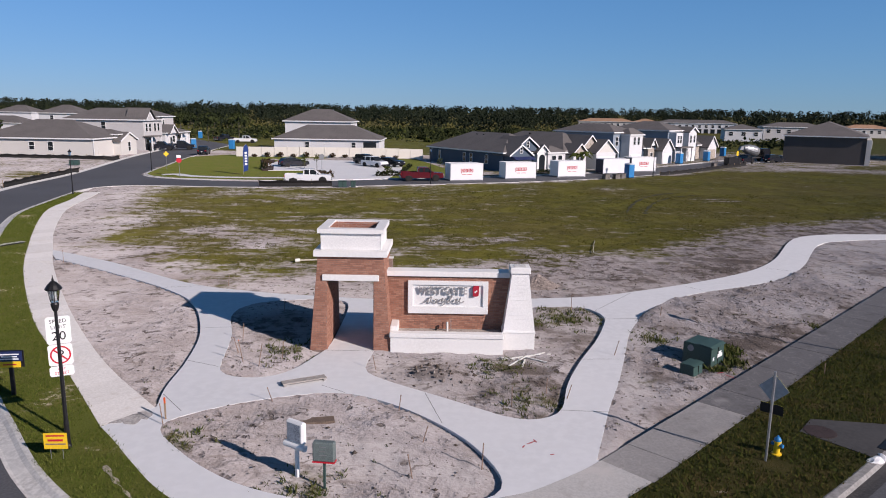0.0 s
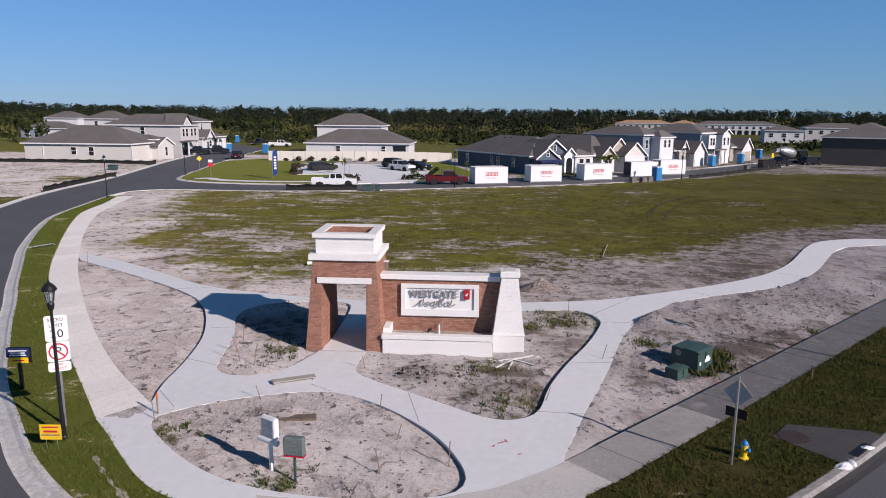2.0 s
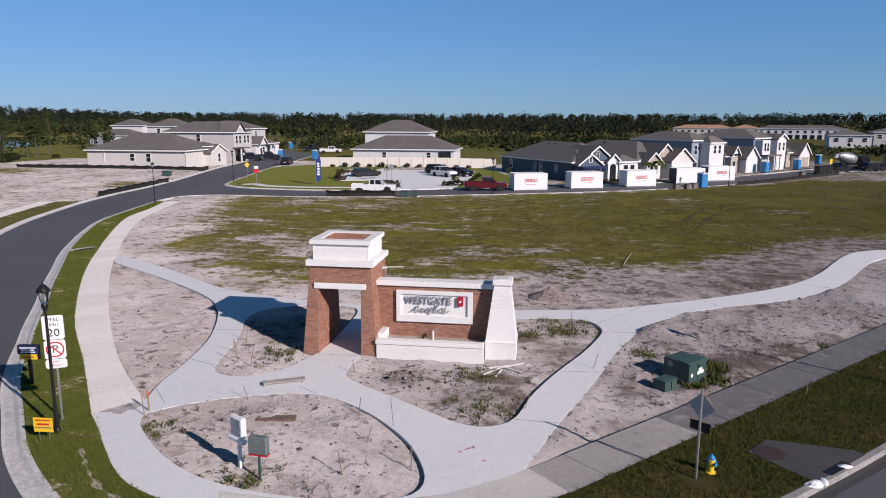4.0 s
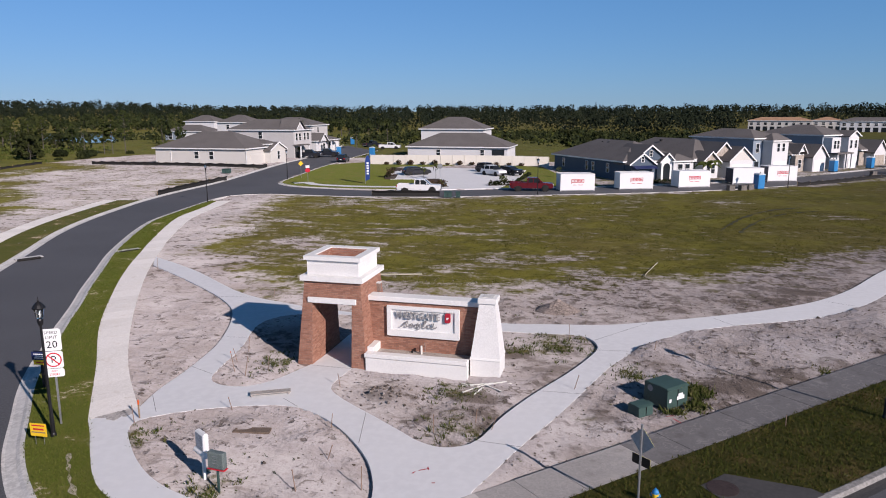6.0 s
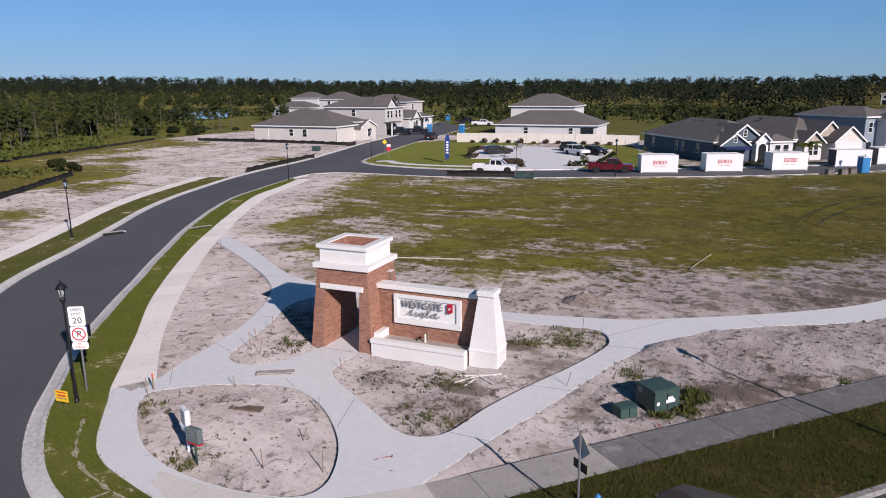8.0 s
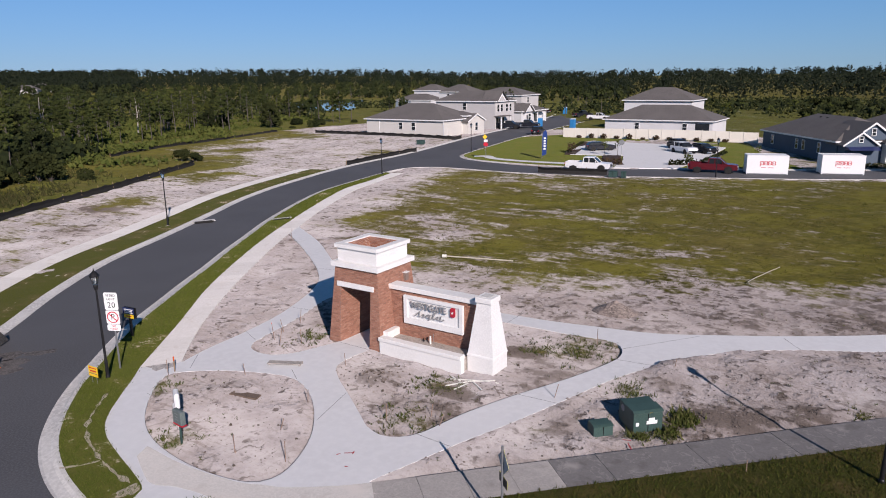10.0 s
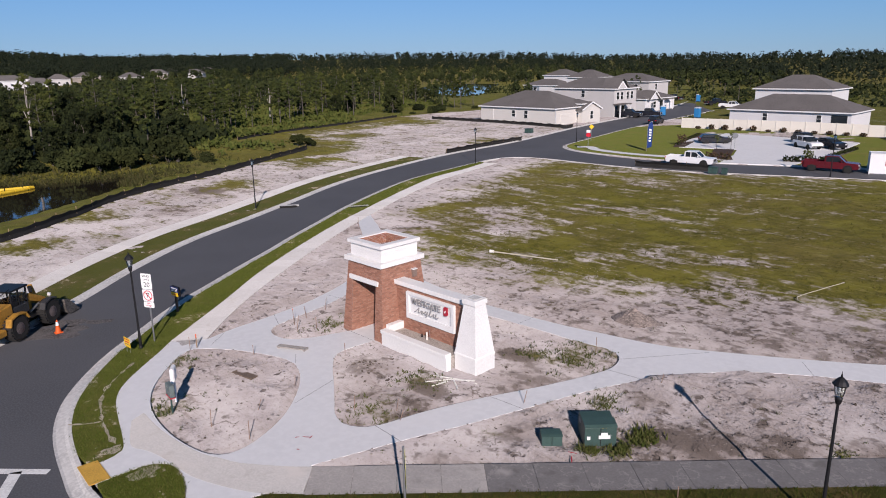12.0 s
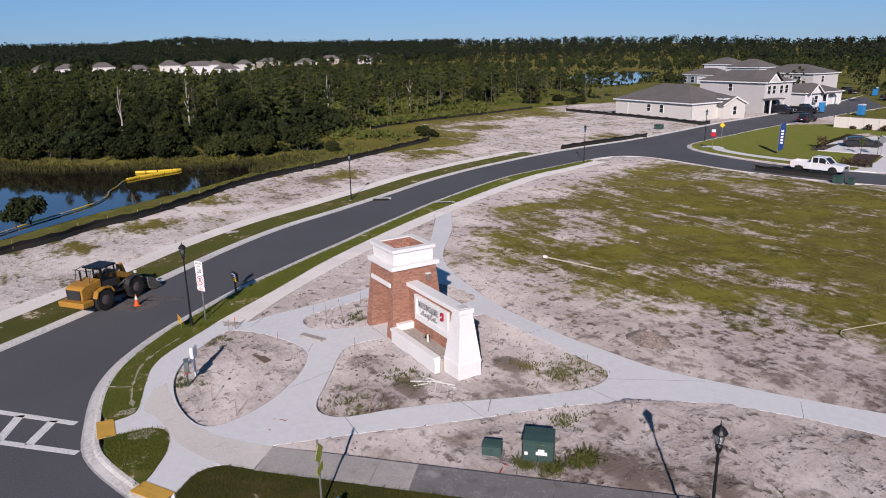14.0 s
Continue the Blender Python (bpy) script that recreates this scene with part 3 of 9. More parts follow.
# ---- roads, walks and the land ----
NEAR_EDGE = smooth_line([(-43.8, 79.0), (-42.9, 74.5), (-41.3, 67.0), (-39.8, 61.0), (-37.4, 55.4), (-34.6, 49.9), (-31.8, 44.8), (-28.9, 40.2), (-25.9, 35.4),
                         (-23.5, 31.8), (-21.3, 28.3), (-19.5, 25.6), (-17.8, 23.0), (-16.1, 20.7), (-14.2, 18.5), (-12.15, 16.15), (-10.1, 14.3), (-8.0, 12.85),
                         (-5.6, 11.85), (-2.7, 11.25), (0.0, 11.0), (3.1, 11.85), (6.3, 13.3), (9.35, 15.5), (14.75, 20.35), (22.45, 28.1), (40.45, 46.1), (70.45, 76.1)])
FAR_EDGE = smooth_line([(-4.0, -6.0), (-9.0, 2.0), (-13.6, 8.3), (-17.5, 13.3), (-21.6, 18.3), (-26.2, 23.5), (-30.5, 29.5), (-34.3, 36.8), (-38.5, 44.5), (-42.7, 52.0), (-46.0, 59.5),
                        (-48.6, 67.3), (-50.6, 74.0), (-52.0, 80.5), (-53.0, 87.0), (-54.5, 100.0), (-57.0, 118.0), (-60.0, 135.0), (-63.0, 152.0), (-69.0, 178.0), (-78.0, 210.0)])
# the corner into the side street, then the lawn corner opposite
SOUTH_KERB = smooth_line([(-43.8, 79.0), (-43.6, 82.0), (-41.5, 84.6), (-37.0, 85.8), (-28.0, 85.6), (-18.0, 87.0), (-8.0, 90.9), (2.0, 94.9), (12.0, 99.5), (22.0, 105.6),
                          (32.0, 113.6), (44.0, 127.0), (58.0, 142.5), (75.0, 161.0), (105.0, 192.0)])
NORTH_KERB = smooth_line([(-56.5, 178.0), (-53.5, 156.0), (-50.0, 134.0), (-47.4, 116.0), (-45.8, 103.0), (-44.4, 98.4), (-41.0, 95.4), (-36.0, 93.9), (-28.0, 93.3), (-20.0, 94.4),
                          (-10.0, 98.3), (0.0, 102.3), (10.0, 107.4), (20.0, 113.4), (29.0, 120.6), (40.0, 132.6), (54.0, 148.0), (70.0, 165.5), (100.0, 197.0)])
E_DIR = np.array([0.7035, 0.7107])
E_NRM = np.array([0.7107, -0.7035])

asphalt_ring = np.concatenate([NEAR_EDGE[::-1], SOUTH_KERB[1:], NORTH_KERB[::-1], FAR_EDGE[::-1], [(6.0, -16.0), (30.0, 8.0), (84.0, 62.0)]])
road = slab("road", asphalt_ring, [], -0.3, -0.075, M_asphalt, lift=True)
tagged(road, "dark grey asphalt road curving round the field corner", "road", kind="structure")

KERB = [(0.0, -0.07), (0.10, -0.085), (0.40, -0.035), (0.52, 0.03), (0.66, 0.045), (0.68, -0.2)]


def kerb_line(line, side, label):
    ob = ribbon("kerb", line, [(side * d, z) for d, z in KERB], M_kerb)
    return tagged(ob, label, "kerb", kind="structure")


i_kerb = np.argmin(np.hypot(NEAR_EDGE[:, 0] - 5.4, NEAR_EDGE[:, 1] - 12.85))
kerb_line(NEAR_EDGE[:i_kerb + 1], -1, "pale concrete rolled kerb along the lawn strip")
old_kerb = ribbon("kerb", NEAR_EDGE[i_kerb:], [(-d, z) for d, z in ((0.36, -0.10), (0.38, -0.02), (0.43, 0.04), (0.62, 0.045), (0.66, 0.03), (0.68, -0.2))], M_old_kerb)
tagged(old_kerb, "narrow upright concrete kerb along the old verge", "kerb", kind="structure")
gutter = ribbon("gutter", NEAR_EDGE[i_kerb:], [(0.0, -0.075), (-0.2, -0.085), (-0.37, -0.078)], M_old_asphalt)
tagged(gutter, "dark gutter along the old kerb", "gutter", kind="structure")
kerb_line(FAR_EDGE, -1, "pale concrete rolled kerb along the far verge")
kerb_line(SOUTH_KERB, 1, "pale concrete rolled kerb along the open field")
kerb_line(NORTH_KERB, -1, "pale concrete rolled kerb along the sodded corner")

# the new concrete walk round the gate
ISLE_ROUND = smooth_line([(-6.5, 16.05), (-8.3, 17.55), (-9.4, 19.1), (-8.2, 20.4), (-6.2, 21.4), (-4.4, 21.75), (-2.6, 20.9), (-0.9, 19.3), (0.1, 17.8), (0.6, 16.2), (0.0, 15.3), (-2.2, 14.97), (-4.6, 15.25)], 0.35, True)
ISLE_WEST = smooth_line([(-7.4, 33.6), (-9.6, 33.1), (-10.7, 32.0), (-10.8, 30.4), (-9.9, 27.5), (-9.4, 24.8), (-9.1, 23.6), (-8.4, 23.05), (-7.3, 23.1), (-6.5, 23.9), (-6.0, 25.2), (-5.65, 26.5), (-5.6, 29.0), (-5.7, 32.4), (-6.2, 33.4)], 0.35, True)
ISLE_EAST = smooth_line([(-3.75, 26.3), (-3.9, 24.7), (-3.75, 23.7), (-2.8, 22.8), (-1.5, 21.9), (0.2, 20.7), (0.9, 20.2), (1.7, 19.95), (2.4, 20.2), (2.9, 20.9), (3.4, 22.9), (4.25, 25.2), (5.4, 27.8),
                         (6.2, 30.0), (6.5, 31.4), (6.1, 32.6), (5.2, 33.0), (3.3, 32.8), (1.2, 32.75), (-3.0, 32.4), (-3.7, 31.8), (-3.8, 29.0)], 0.35, True)
north_side = smooth_line([(-27.4, 44.9), (-21.5, 41.3), (-15.1, 36.5), (-11.0, 34.9), (-8.0, 34.3), (-3.9, 33.8), (1.2, 34.05), (4.1, 34.55), (6.9, 35.15), (9.6, 36.5), (12.6, 38.2), (15.9, 40.4), (18.6, 42.7), (21.4, 46.2),
                          (25.2, 52.4), (27.6, 55.1), (31.1, 56.5), (37.0, 57.0), (48.0, 58.0)], 0.5)
south_side = smooth_line([(48.0, 55.8), (37.0, 54.6), (33.0, 54.2), (29.8, 53.3), (26.9, 51.3), (22.3, 44.1), (19.4, 40.4), (16.4, 38.2), (13.2, 36.5), (10.6, 34.6), (9.0, 32.5), (8.0, 30.8), (7.1, 28.9), (6.05, 25.6),
                          (5.2, 23.0), (4.45, 21.0), (3.9, 19.3), (3.3, 17.45)], 0.5)
corner_side = np.concatenate([smooth_line([(4.45, 16.35), (3.6, 15.5), (3.5, 14.5), (4.5, 13.5)], 0.3), [(3.55, 12.45)],
                              smooth_line([(2.7, 13.1), (1.4, 13.85), (-0.1, 14.15), (-0.85, 13.5), (-0.95, 12.4)], 0.3), [(-0.95, 11.85), (-2.45, 11.95)],
                              smooth_line([(-2.2, 12.45), (-2.45, 13.25), (-3.6, 13.68), (-4.7, 13.98), (-6.4, 14.5), (-7.4, 15.0), (-8.3, 15.75), (-9.4, 16.95), (-10.4, 18.1), (-11.15, 18.9)], 0.3)])
west_side = smooth_line([(-10.1, 20.4), (-10.45, 22.0), (-10.7, 24.6), (-11.4, 28.0), (-13.2, 32.2), (-15.5, 34.9), (-20.2, 38.5), (-25.5, 42.1)], 0.5)
plaza_ring = np.concatenate([north_side[::-1], west_side[::-1], corner_side[::-1], south_side[::-1]])
walk_ob = slab("pavement", plaza_ring, [ISLE_ROUND, ISLE_WEST, ISLE_EAST], -0.16, 0.04, M_walk)
tagged(walk_ob, "new pale concrete walk with curved edges round the gate", "walkway", kind="structure")


def joint(a, b):
    """A sawn joint across the walk."""
    a, b = np.array(a), np.array(b)
    d = (b - a) / np.linalg.norm(b - a)
    n = 0.009 * np.array([-d[1], d[0]])
    pts = [a + n, b + n, b - n, a - n]
    return part("joint", prism([tuple(p) for p in pts], 0.03, 0.0425, "z"), M_old_slab, walk_ob)


for a, b in (((-9.2, 20.1), (-10.3, 21.4)), ((-9.3, 24.0), (-10.7, 24.6)), ((-5.7, 26.0), (-3.8, 26.0)), ((-5.2, 22.4), (-4.3, 21.8)), ((-1.6, 21.9), (-1.0, 19.6)), ((2.8, 20.7), (4.6, 20.6)),
             ((4.4, 25.5), (6.1, 25.6)), ((6.4, 31.0), (8.2, 31.2)), ((0.0, 32.7), (0.0, 34.6)), ((6.3, 32.4), (8.9, 35.9)), ((13.3, 36.5), (12.4, 37.7)), ((20.6, 42.1), (19.2, 42.8)), ((-11.4, 28.6), (-10.3, 28.8)), ((-16.0, 35.4), (-14.2, 35.9))):
    joint(a, b)


def paving(name, left, right, count, material, z0, z1, gap, parent):
    """Separate slabs between two lines, count along them."""
    def at(line, s):
        seg = np.r_[0, np.cumsum(np.linalg.norm(np.diff(line, axis=0), axis=1))]
        return np.array([np.interp(s * seg[-1], seg, line[:, i]) for i in (0, 1)])
    for i in range(count):
        a, b = i / count, (i + 1) / count
        c = [at(left, a), at(left, b), at(right, b), at(right, a)]
        mid = sum(c) / 4
        c = [mid + (p - mid) * (1 - gap / max(0.4, np.linalg.norm(p - mid))) for p in c]
        dz = random.uniform(-0.006, 0.006)
        h = float(rise(mid[0], mid[1]))
        bm = prism([tuple(p - mid) for p in c], z0, z1, "z")
        ob = part(name, bm, material, parent)
        ob.location = (mid[0], mid[1], dz + h)


def joint_bed(name, left, right, z, label):
    """The sunken bed whose dark joints show between the slabs."""
    v = np.r_[np.c_[left, z + rise(left[:, 0], left[:, 1])], np.c_[right, z + rise(right[:, 0], right[:, 1])]]
    n = len(left)
    ob = solid(v, [(i, n + i, n + i + 1, i + 1) for i in range(n - 1)], name, M_old_asphalt)
    return tagged(ob, label, "sidewalk", kind="structure")


def resample(line, n):
    seg = np.r_[0, np.cumsum(np.linalg.norm(np.diff(line, axis=0), axis=1))]
    s = np.linspace(0, seg[-1], n)
    return np.c_[np.interp(s, seg, line[:, 0]), np.interp(s, seg, line[:, 1])]


# west sidewalk between the lawn strip and the bare sand
w_out = resample(smooth_line([(-11.2, 18.95), (-14.9, 23.75), (-18.8, 28.6), (-22.6, 34.2), (-26.1, 39.8), (-29.1, 45.2), (-32.4, 51.4), (-35.8, 58.2), (-38.2, 63.8), (-39.7, 70.2), (-41.6, 76.5)]), 90)
w_in = resample(smooth_line([(-10.15, 20.35), (-13.2, 23.7), (-16.7, 28.3), (-20.6, 34.0), (-24.6, 40.3), (-27.6, 45.6), (-30.8, 51.4), (-34.0, 58.0), (-36.5, 63.8), (-38.2, 70.0), (-40.0, 77.2)]), 90)
sw_west = joint_bed("pavement_west", w_out[::-1], w_in[::-1], 0.02, "pale concrete sidewalk beside the curving road")
paving("slab", w_out, w_in, 40, M_slab, -0.15, 0.045, 0.005, sw_west)

# east sidewalk of old grey slabs
e0 = np.array([4.55, 16.3])
s_line = np.array([e0 + E_DIR * s for s in np.linspace(0, 66, 90)])
n_line = np.array([np.array([3.35, 17.4]) + E_DIR * s for s in np.linspace(0, 66, 90)])
sw_east = joint_bed("pavement_east", n_line, s_line, 0.01, "old grey concrete sidewalk with dark joints")
paving("slab", n_line[:9], s_line[:9], 4, M_dusty_slab, -0.15, 0.035, 0.008, sw_east)
paving("slab", n_line[8:], s_line[8:], 36, M_old_slab, -0.15, 0.035, 0.008, sw_east)
# the older sidewalk swings round the corner outside the new walk
ring_out = smooth_line([(4.5, 16.3), (3.9, 15.75), (3.3, 15.25), (2.2, 14.7), (1.1, 14.3), (0.1, 14.15), (-0.8, 14.08), (-1.7, 13.9), (-2.5, 13.6), (-3.4, 13.9), (-4.4, 14.35)], 0.25)
ring_in = smooth_line([(-4.7, 14.95), (-2.9, 14.86), (-1.2, 14.98), (0.0, 15.2), (0.55, 15.45), (1.3, 15.75), (2.35, 16.5), (2.95, 16.98), (3.4, 17.42)], 0.25)
corner_walk = slab("pavement_corner", np.concatenate([ring_out, ring_in])[::-1], [], 0.0405, 0.0445, M_corner)
tagged(corner_walk, "older grey-beige sidewalk bend meeting the new walk", "sidewalk", kind="structure")

# far sidewalk across the road
f_in, f_out = beside(FAR_EDGE, -3.6), beside(FAR_EDGE, -5.3)
k0, k1 = np.argmin(np.abs(FAR_EDGE[:, 1] - 4)), np.argmin(np.abs(FAR_EDGE[:, 1] - 76))
f_in, f_out = f_in[k0:k1], f_out[k0:k1]
sw_far = joint_bed("pavement_far", resample(f_out, 80), resample(f_in, 80), 0.02, "pale concrete sidewalk on the far verge")
paving("slab", f_out, f_in, 45, M_slab, -0.12, 0.045, 0.012, sw_far)

# the lawns
i_n = np.argmin(np.hypot(NEAR_EDGE[:, 0] + 43.3, NEAR_EDGE[:, 1] - 76.5))
i_c = np.argmin(np.hypot(NEAR_EDGE[:, 0] + 2.7, NEAR_EDGE[:, 1] - 11.3))
strip_kerb = beside(NEAR_EDGE, -0.66)
corner_lawn = smooth_line([(-2.45, 12.1), (-2.2, 12.45), (-2.45, 13.25), (-3.6, 13.68), (-4.7, 13.98), (-6.4, 14.5), (-7.4, 15.0), (-8.3, 15.75), (-9.4, 16.95), (-10.4, 18.1), (-11.15, 18.9)], 0.3)
lawn_west_ring = np.concatenate([strip_kerb[i_n:i_c], corner_lawn, w_out])
lawn_a = slab("lawn", lawn_west_ring, [], -0.1, 0.035, M_lawn)
tagged(lawn_a, "narrow mown lawn strip between road kerb and sidewalk", "lawn", kind="structure")
SMALL_LAWN = np.concatenate([smooth_line([(2.65, 13.05), (1.4, 13.8), (-0.1, 14.1), (-0.8, 13.5), (-0.92, 12.4)], 0.3), [(-0.93, 11.85), (0.0, 11.77), (1.4, 12.0), (3.45, 12.55)]])
lawn_b = slab("lawn", SMALL_LAWN, [], -0.1, 0.035, M_lawn)
tagged(lawn_b, "small rounded lawn patch between two kerb ramps", "lawn", kind="structure")
i_e = np.argmin(np.hypot(NEAR_EDGE[:, 0] - 5.2, NEAR_EDGE[:, 1] - 13.1))
lawn_east_ring = np.concatenate([strip_kerb[i_e:][::-1], smooth_line([(4.5, 13.55), (3.55, 14.5), (3.65, 15.5), (4.5, 16.3)], 0.3), s_line])
lawn_c = slab("lawn", lawn_east_ring, [], -0.1, 0.03, M_verge)
tagged(lawn_c, "mown verge between old sidewalk and road", "lawn", kind="structure")
lawn_d = slab("lawn", np.concatenate([beside(FAR_EDGE, -0.66)[k0:k1], f_in[::-1]]), [], -0.1, 0.035, M_far_verge)
tagged(lawn_d, "mown grass verge on the far side of the road", "lawn", kind="structure")

# sandy scars of backfilled trenches in the lawn strip
M_bare = paint("bare_sand_strip", (0.42, 0.37, 0.30), 0.95, vary=0.2, coarse=2, fine=12)
for pts, w in (([(-9.9, 16.6), (-9.2, 15.8), (-8.3, 14.9), (-7.2, 14.2), (-5.6, 13.65), (-4.2, 13.35), (-3.1, 13.25)], 0.09), ([(-5.9, 12.5), (-5.45, 13.0), (-5.2, 13.5)], 0.07)):
    ln_ = smooth_line(pts, 0.12)
    wob = np.array([0.05 * noise.noise(Vector((k * 0.31, w, 1.0))) for k in range(len(ln_))])
    wid = np.array([max(0.004, w * (0.5 + 1.9 * noise.noise(Vector((k * 0.23, w, 5.0))))) for k in range(len(ln_))])
    d_ = np.gradient(ln_, axis=0)
    d_ /= np.linalg.norm(d_, axis=1)[:, None]
    n_ = np.c_[-d_[:, 1], d_[:, 0]]
    a_, b_ = ln_ + n_ * (wob + wid)[:, None], ln_ + n_ * (wob - wid)[:, None]
    k_ = len(ln_)
    vv = [(*p, 0.046) for p in a_] + [(*p, 0.046) for p in b_]
    solid(vv, [(i, i + 1, k_ + i + 1, k_ + i) for i in range(k_ - 1)], "bare_strip", M_bare, lawn_a, "sandy scar of a backfilled trench")
for lawn_, x0_, y0_, rx_, ry_, sd in ((lawn_b, -0.42, 13.2, 0.36, 0.5, 2.0), (lawn_a, -2.75, 12.95, 0.28, 0.36, 5.0)):
    ring_ = []
    for k in range(40):
        a = k * 2 * math.pi / 40
        q = 1 + 0.6 * noise.noise(Vector((math.cos(a) * 1.7, math.sin(a) * 1.7, sd)))
        ring_.append((x0_ + rx_ * q * math.cos(a), y0_ + ry_ * q * math.sin(a)))
    part("bare_patch", prism(ring_, 0.03, 0.043, "z"), M_bare, lawn_, "bare sandy patch")
# spilt soil on the asphalt by the loader
M_spill = paint("spilt_soil", (0.118, 0.108, 0.104), 0.95, vary=0.3, coarse=1.2, fine=9, bump=0.01)
for x0_, y0_, rx_, ry_, sd in ((-17.4, 15.0, 2.3, 0.9, 13.0), (-18.2, 16.2, 1.1, 0.6, 1.0), (-19.2, 15.0, 0.8, 0.45, 4.0), (-17.2, 17.6, 0.7, 0.35, 7.0), (-20.6, 14.0, 0.7, 0.35, 9.0)):
    ring_ = []
    for k in range(36):
        a = k * 2 * math.pi / 36
        q = 1 + 0.55 * noise.noise(Vector((math.cos(a) * 1.6, math.sin(a) * 1.6, sd)))
        u, v_ = rx_ * q * math.cos(a), ry_ * q * math.sin(a)
        ring_.append((x0_ + u * 0.63 - v_ * 0.77, y0_ + u * 0.77 + v_ * 0.63))
    part("soil_spill", prism(ring_, -0.076, -0.068, "z"), M_spill, road, "thin smear of spilt soil")

# tactile plates on the two kerb ramps
for c, s in (([(-2.45, 11.72), (-0.98, 11.62), (-0.95, 12.3), (-2.38, 12.38)], 0), ([(3.45, 12.2), (4.75, 13.0), (4.4, 13.55), (3.1, 12.75)], 1)):
    ob = part("tactile_plate", prism(c, 0.03, 0.066, "z"), M_tactile, walk_ob, "worn yellow tactile warning plate")

# zebra bars on the crossing
for a, b, w in (((-3.1, 11.0), (-7.6, 6.8), 0.15), ((-0.55, 10.85), (-5.0, 6.4), 0.15), ((-3.9, 10.2), (-2.3, 9.25), 0.2), ((-5.2, 9.0), (-3.3, 8.2), 0.2), ((-6.6, 7.7), (-4.6, 6.9), 0.2)):
    a, b = np.array(a), np.array(b)
    d = (b - a) / np.linalg.norm(b - a)
    n = w * np.array([-d[1], d[0]])
    part("road_marking", prism([tuple(p) for p in (a + n, b + n, b - n, a - n)], -0.078, -0.070, "z"), M_road_paint, road, "white painted crossing bar")

# sodded corner, its walk and the parking court
court = np.array([(-17.5, 95.6), (-9.6, 98.7), (-9.0, 104.0), (-8.6, 112.0), (-9.2, 126.0), (-30.0, 126.0), (-31.5, 116.0), (-29.5, 106.5), (-20.6, 108.5), (-18.8, 103.0)])
i0, i1 = np.argmin(np.hypot(NORTH_KERB[:, 0] + 49, NORTH_KERB[:, 1] - 128)), np.argmin(np.hypot(NORTH_KERB[:, 0] - 6, NORTH_KERB[:, 1] - 105.5))
sod_ring = np.concatenate([beside(NORTH_KERB, -0.66)[i0:i1], [(-2.0, 118.0), (-7.5, 136.0), (-44.0, 136.5)]])
lawn_e = slab("lawn", sod_ring, [], -0.12, 0.03, M_bright_lawn, lift=True)
tagged(lawn_e, "bright green sodded lawn at the model home corner", "lawn", kind="structure")
court_ob = slab("parking_court", court, [], -0.1, 0.055, M_walk, lift=True)
tagged(court_ob, "pale concrete parking court with a driveway", "parking court", kind="structure")
M_mulch = paint("bark_mulch", (0.060, 0.038, 0.028), 0.95, vary=0.3, coarse=1.2, fine=12, bump=0.02)
for ring_ in ([(-29.6, 106.4), (-28.0, 106.9), (-32.0, 124.0), (-34.4, 124.0)], [(-19.9, 97.8), (-17.1, 98.9), (-19.2, 103.0), (-20.9, 108.2), (-23.6, 107.5)]):
    tagged(slab("mulch_bed", np.array(ring_), [], -0.05, 0.075, M_mulch, lift=True), "dark brown bark mulch bed beside the parking court", "mulch bed", kind="structure")
pl = smooth_line([(-41.8, 98.6), (-40.0, 99.5), (-37.5, 97.6), (-32.0, 96.6), (-25.0, 97.0), (-18.0, 98.6)], 0.6)
cw = ribbon("pavement", pl, [(-0.8, 0.06), (0.8, 0.06)], M_walk)
tagged(cw, "pale concrete footpath on the sodded corner", "walkway", kind="structure")

# manhole pad in the east verge, and the kerb inlet beside it
PAD_RING = np.array([(9.85, 19.45), (11.1, 17.95), (11.5, 18.1), (13.3, 19.8), (13.0, 20.05), (10.65, 20.36)])
pad = slab("pavement", PAD_RING, [], -0.1, 0.05, M_pad)
tagged(pad, "grey concrete pad of a storm inlet in the verge", "inlet pad", kind="structure")
part("manhole_cover", lathe([(0.46, 0.05), (0.46, 0.062), (0.40, 0.066)], 24, (10.47, 19.45, 0)), M_rust, pad, "rusty round iron manhole cover")
# no opening is cut: a black box gives the slot its shade
part("slot_shade_box", box(-0.55, 0.55, -0.12, 0.12, -0.07, 0.052), M_black, pad, "black box for the shade in the storm inlet's slot").matrix_basis = pose(12.1, 18.75, 0.012, 0, 0, 43)

# ---- the ground sheet ----
gx = np.unique(np.round(np.r_[-np.geomspace(120, 4200, 26), np.arange(-120, -34, 1.5), np.arange(-34, -14, 0.4), np.arange(-14, 26, 0.18), np.arange(26, 120, 1.5), np.geomspace(120, 4200, 26)], 3))
gy = np.unique(np.round(np.r_[-np.geomspace(40, 4200, 20), np.arange(-40, 10, 2.0), np.arange(10, 13, 0.4), np.arange(13, 46, 0.18), np.arange(46, 62, 0.4), np.arange(62, 180, 1.5), np.geomspace(180, 4500, 34)], 3))
X, Y = np.meshgrid(gx, gy)
FIELD = smooth_line([(-24.5, 49.5), (-20.0, 47.0), (-16.5, 41.6), (-9.0, 39.8), (0.0, 42.0), (7.0, 44.5), (13.0, 47.5), (19.0, 53.0), (26.0, 60.0), (40.0, 66.0), (62.0, 76.0), (95.0, 100.0), (120.0, 150.0), (75.0, 140.0),
                     (58.0, 135.0), (40.0, 118.0), (22.0, 104.0), (2.0, 93.5), (-16.0, 86.5), (-34.0, 84.0), (-33.0, 74.0), (-28.0, 62.0)], 2.0, True)
d_field = away(np.r_[FIELD, FIELD[:1]], X, Y)
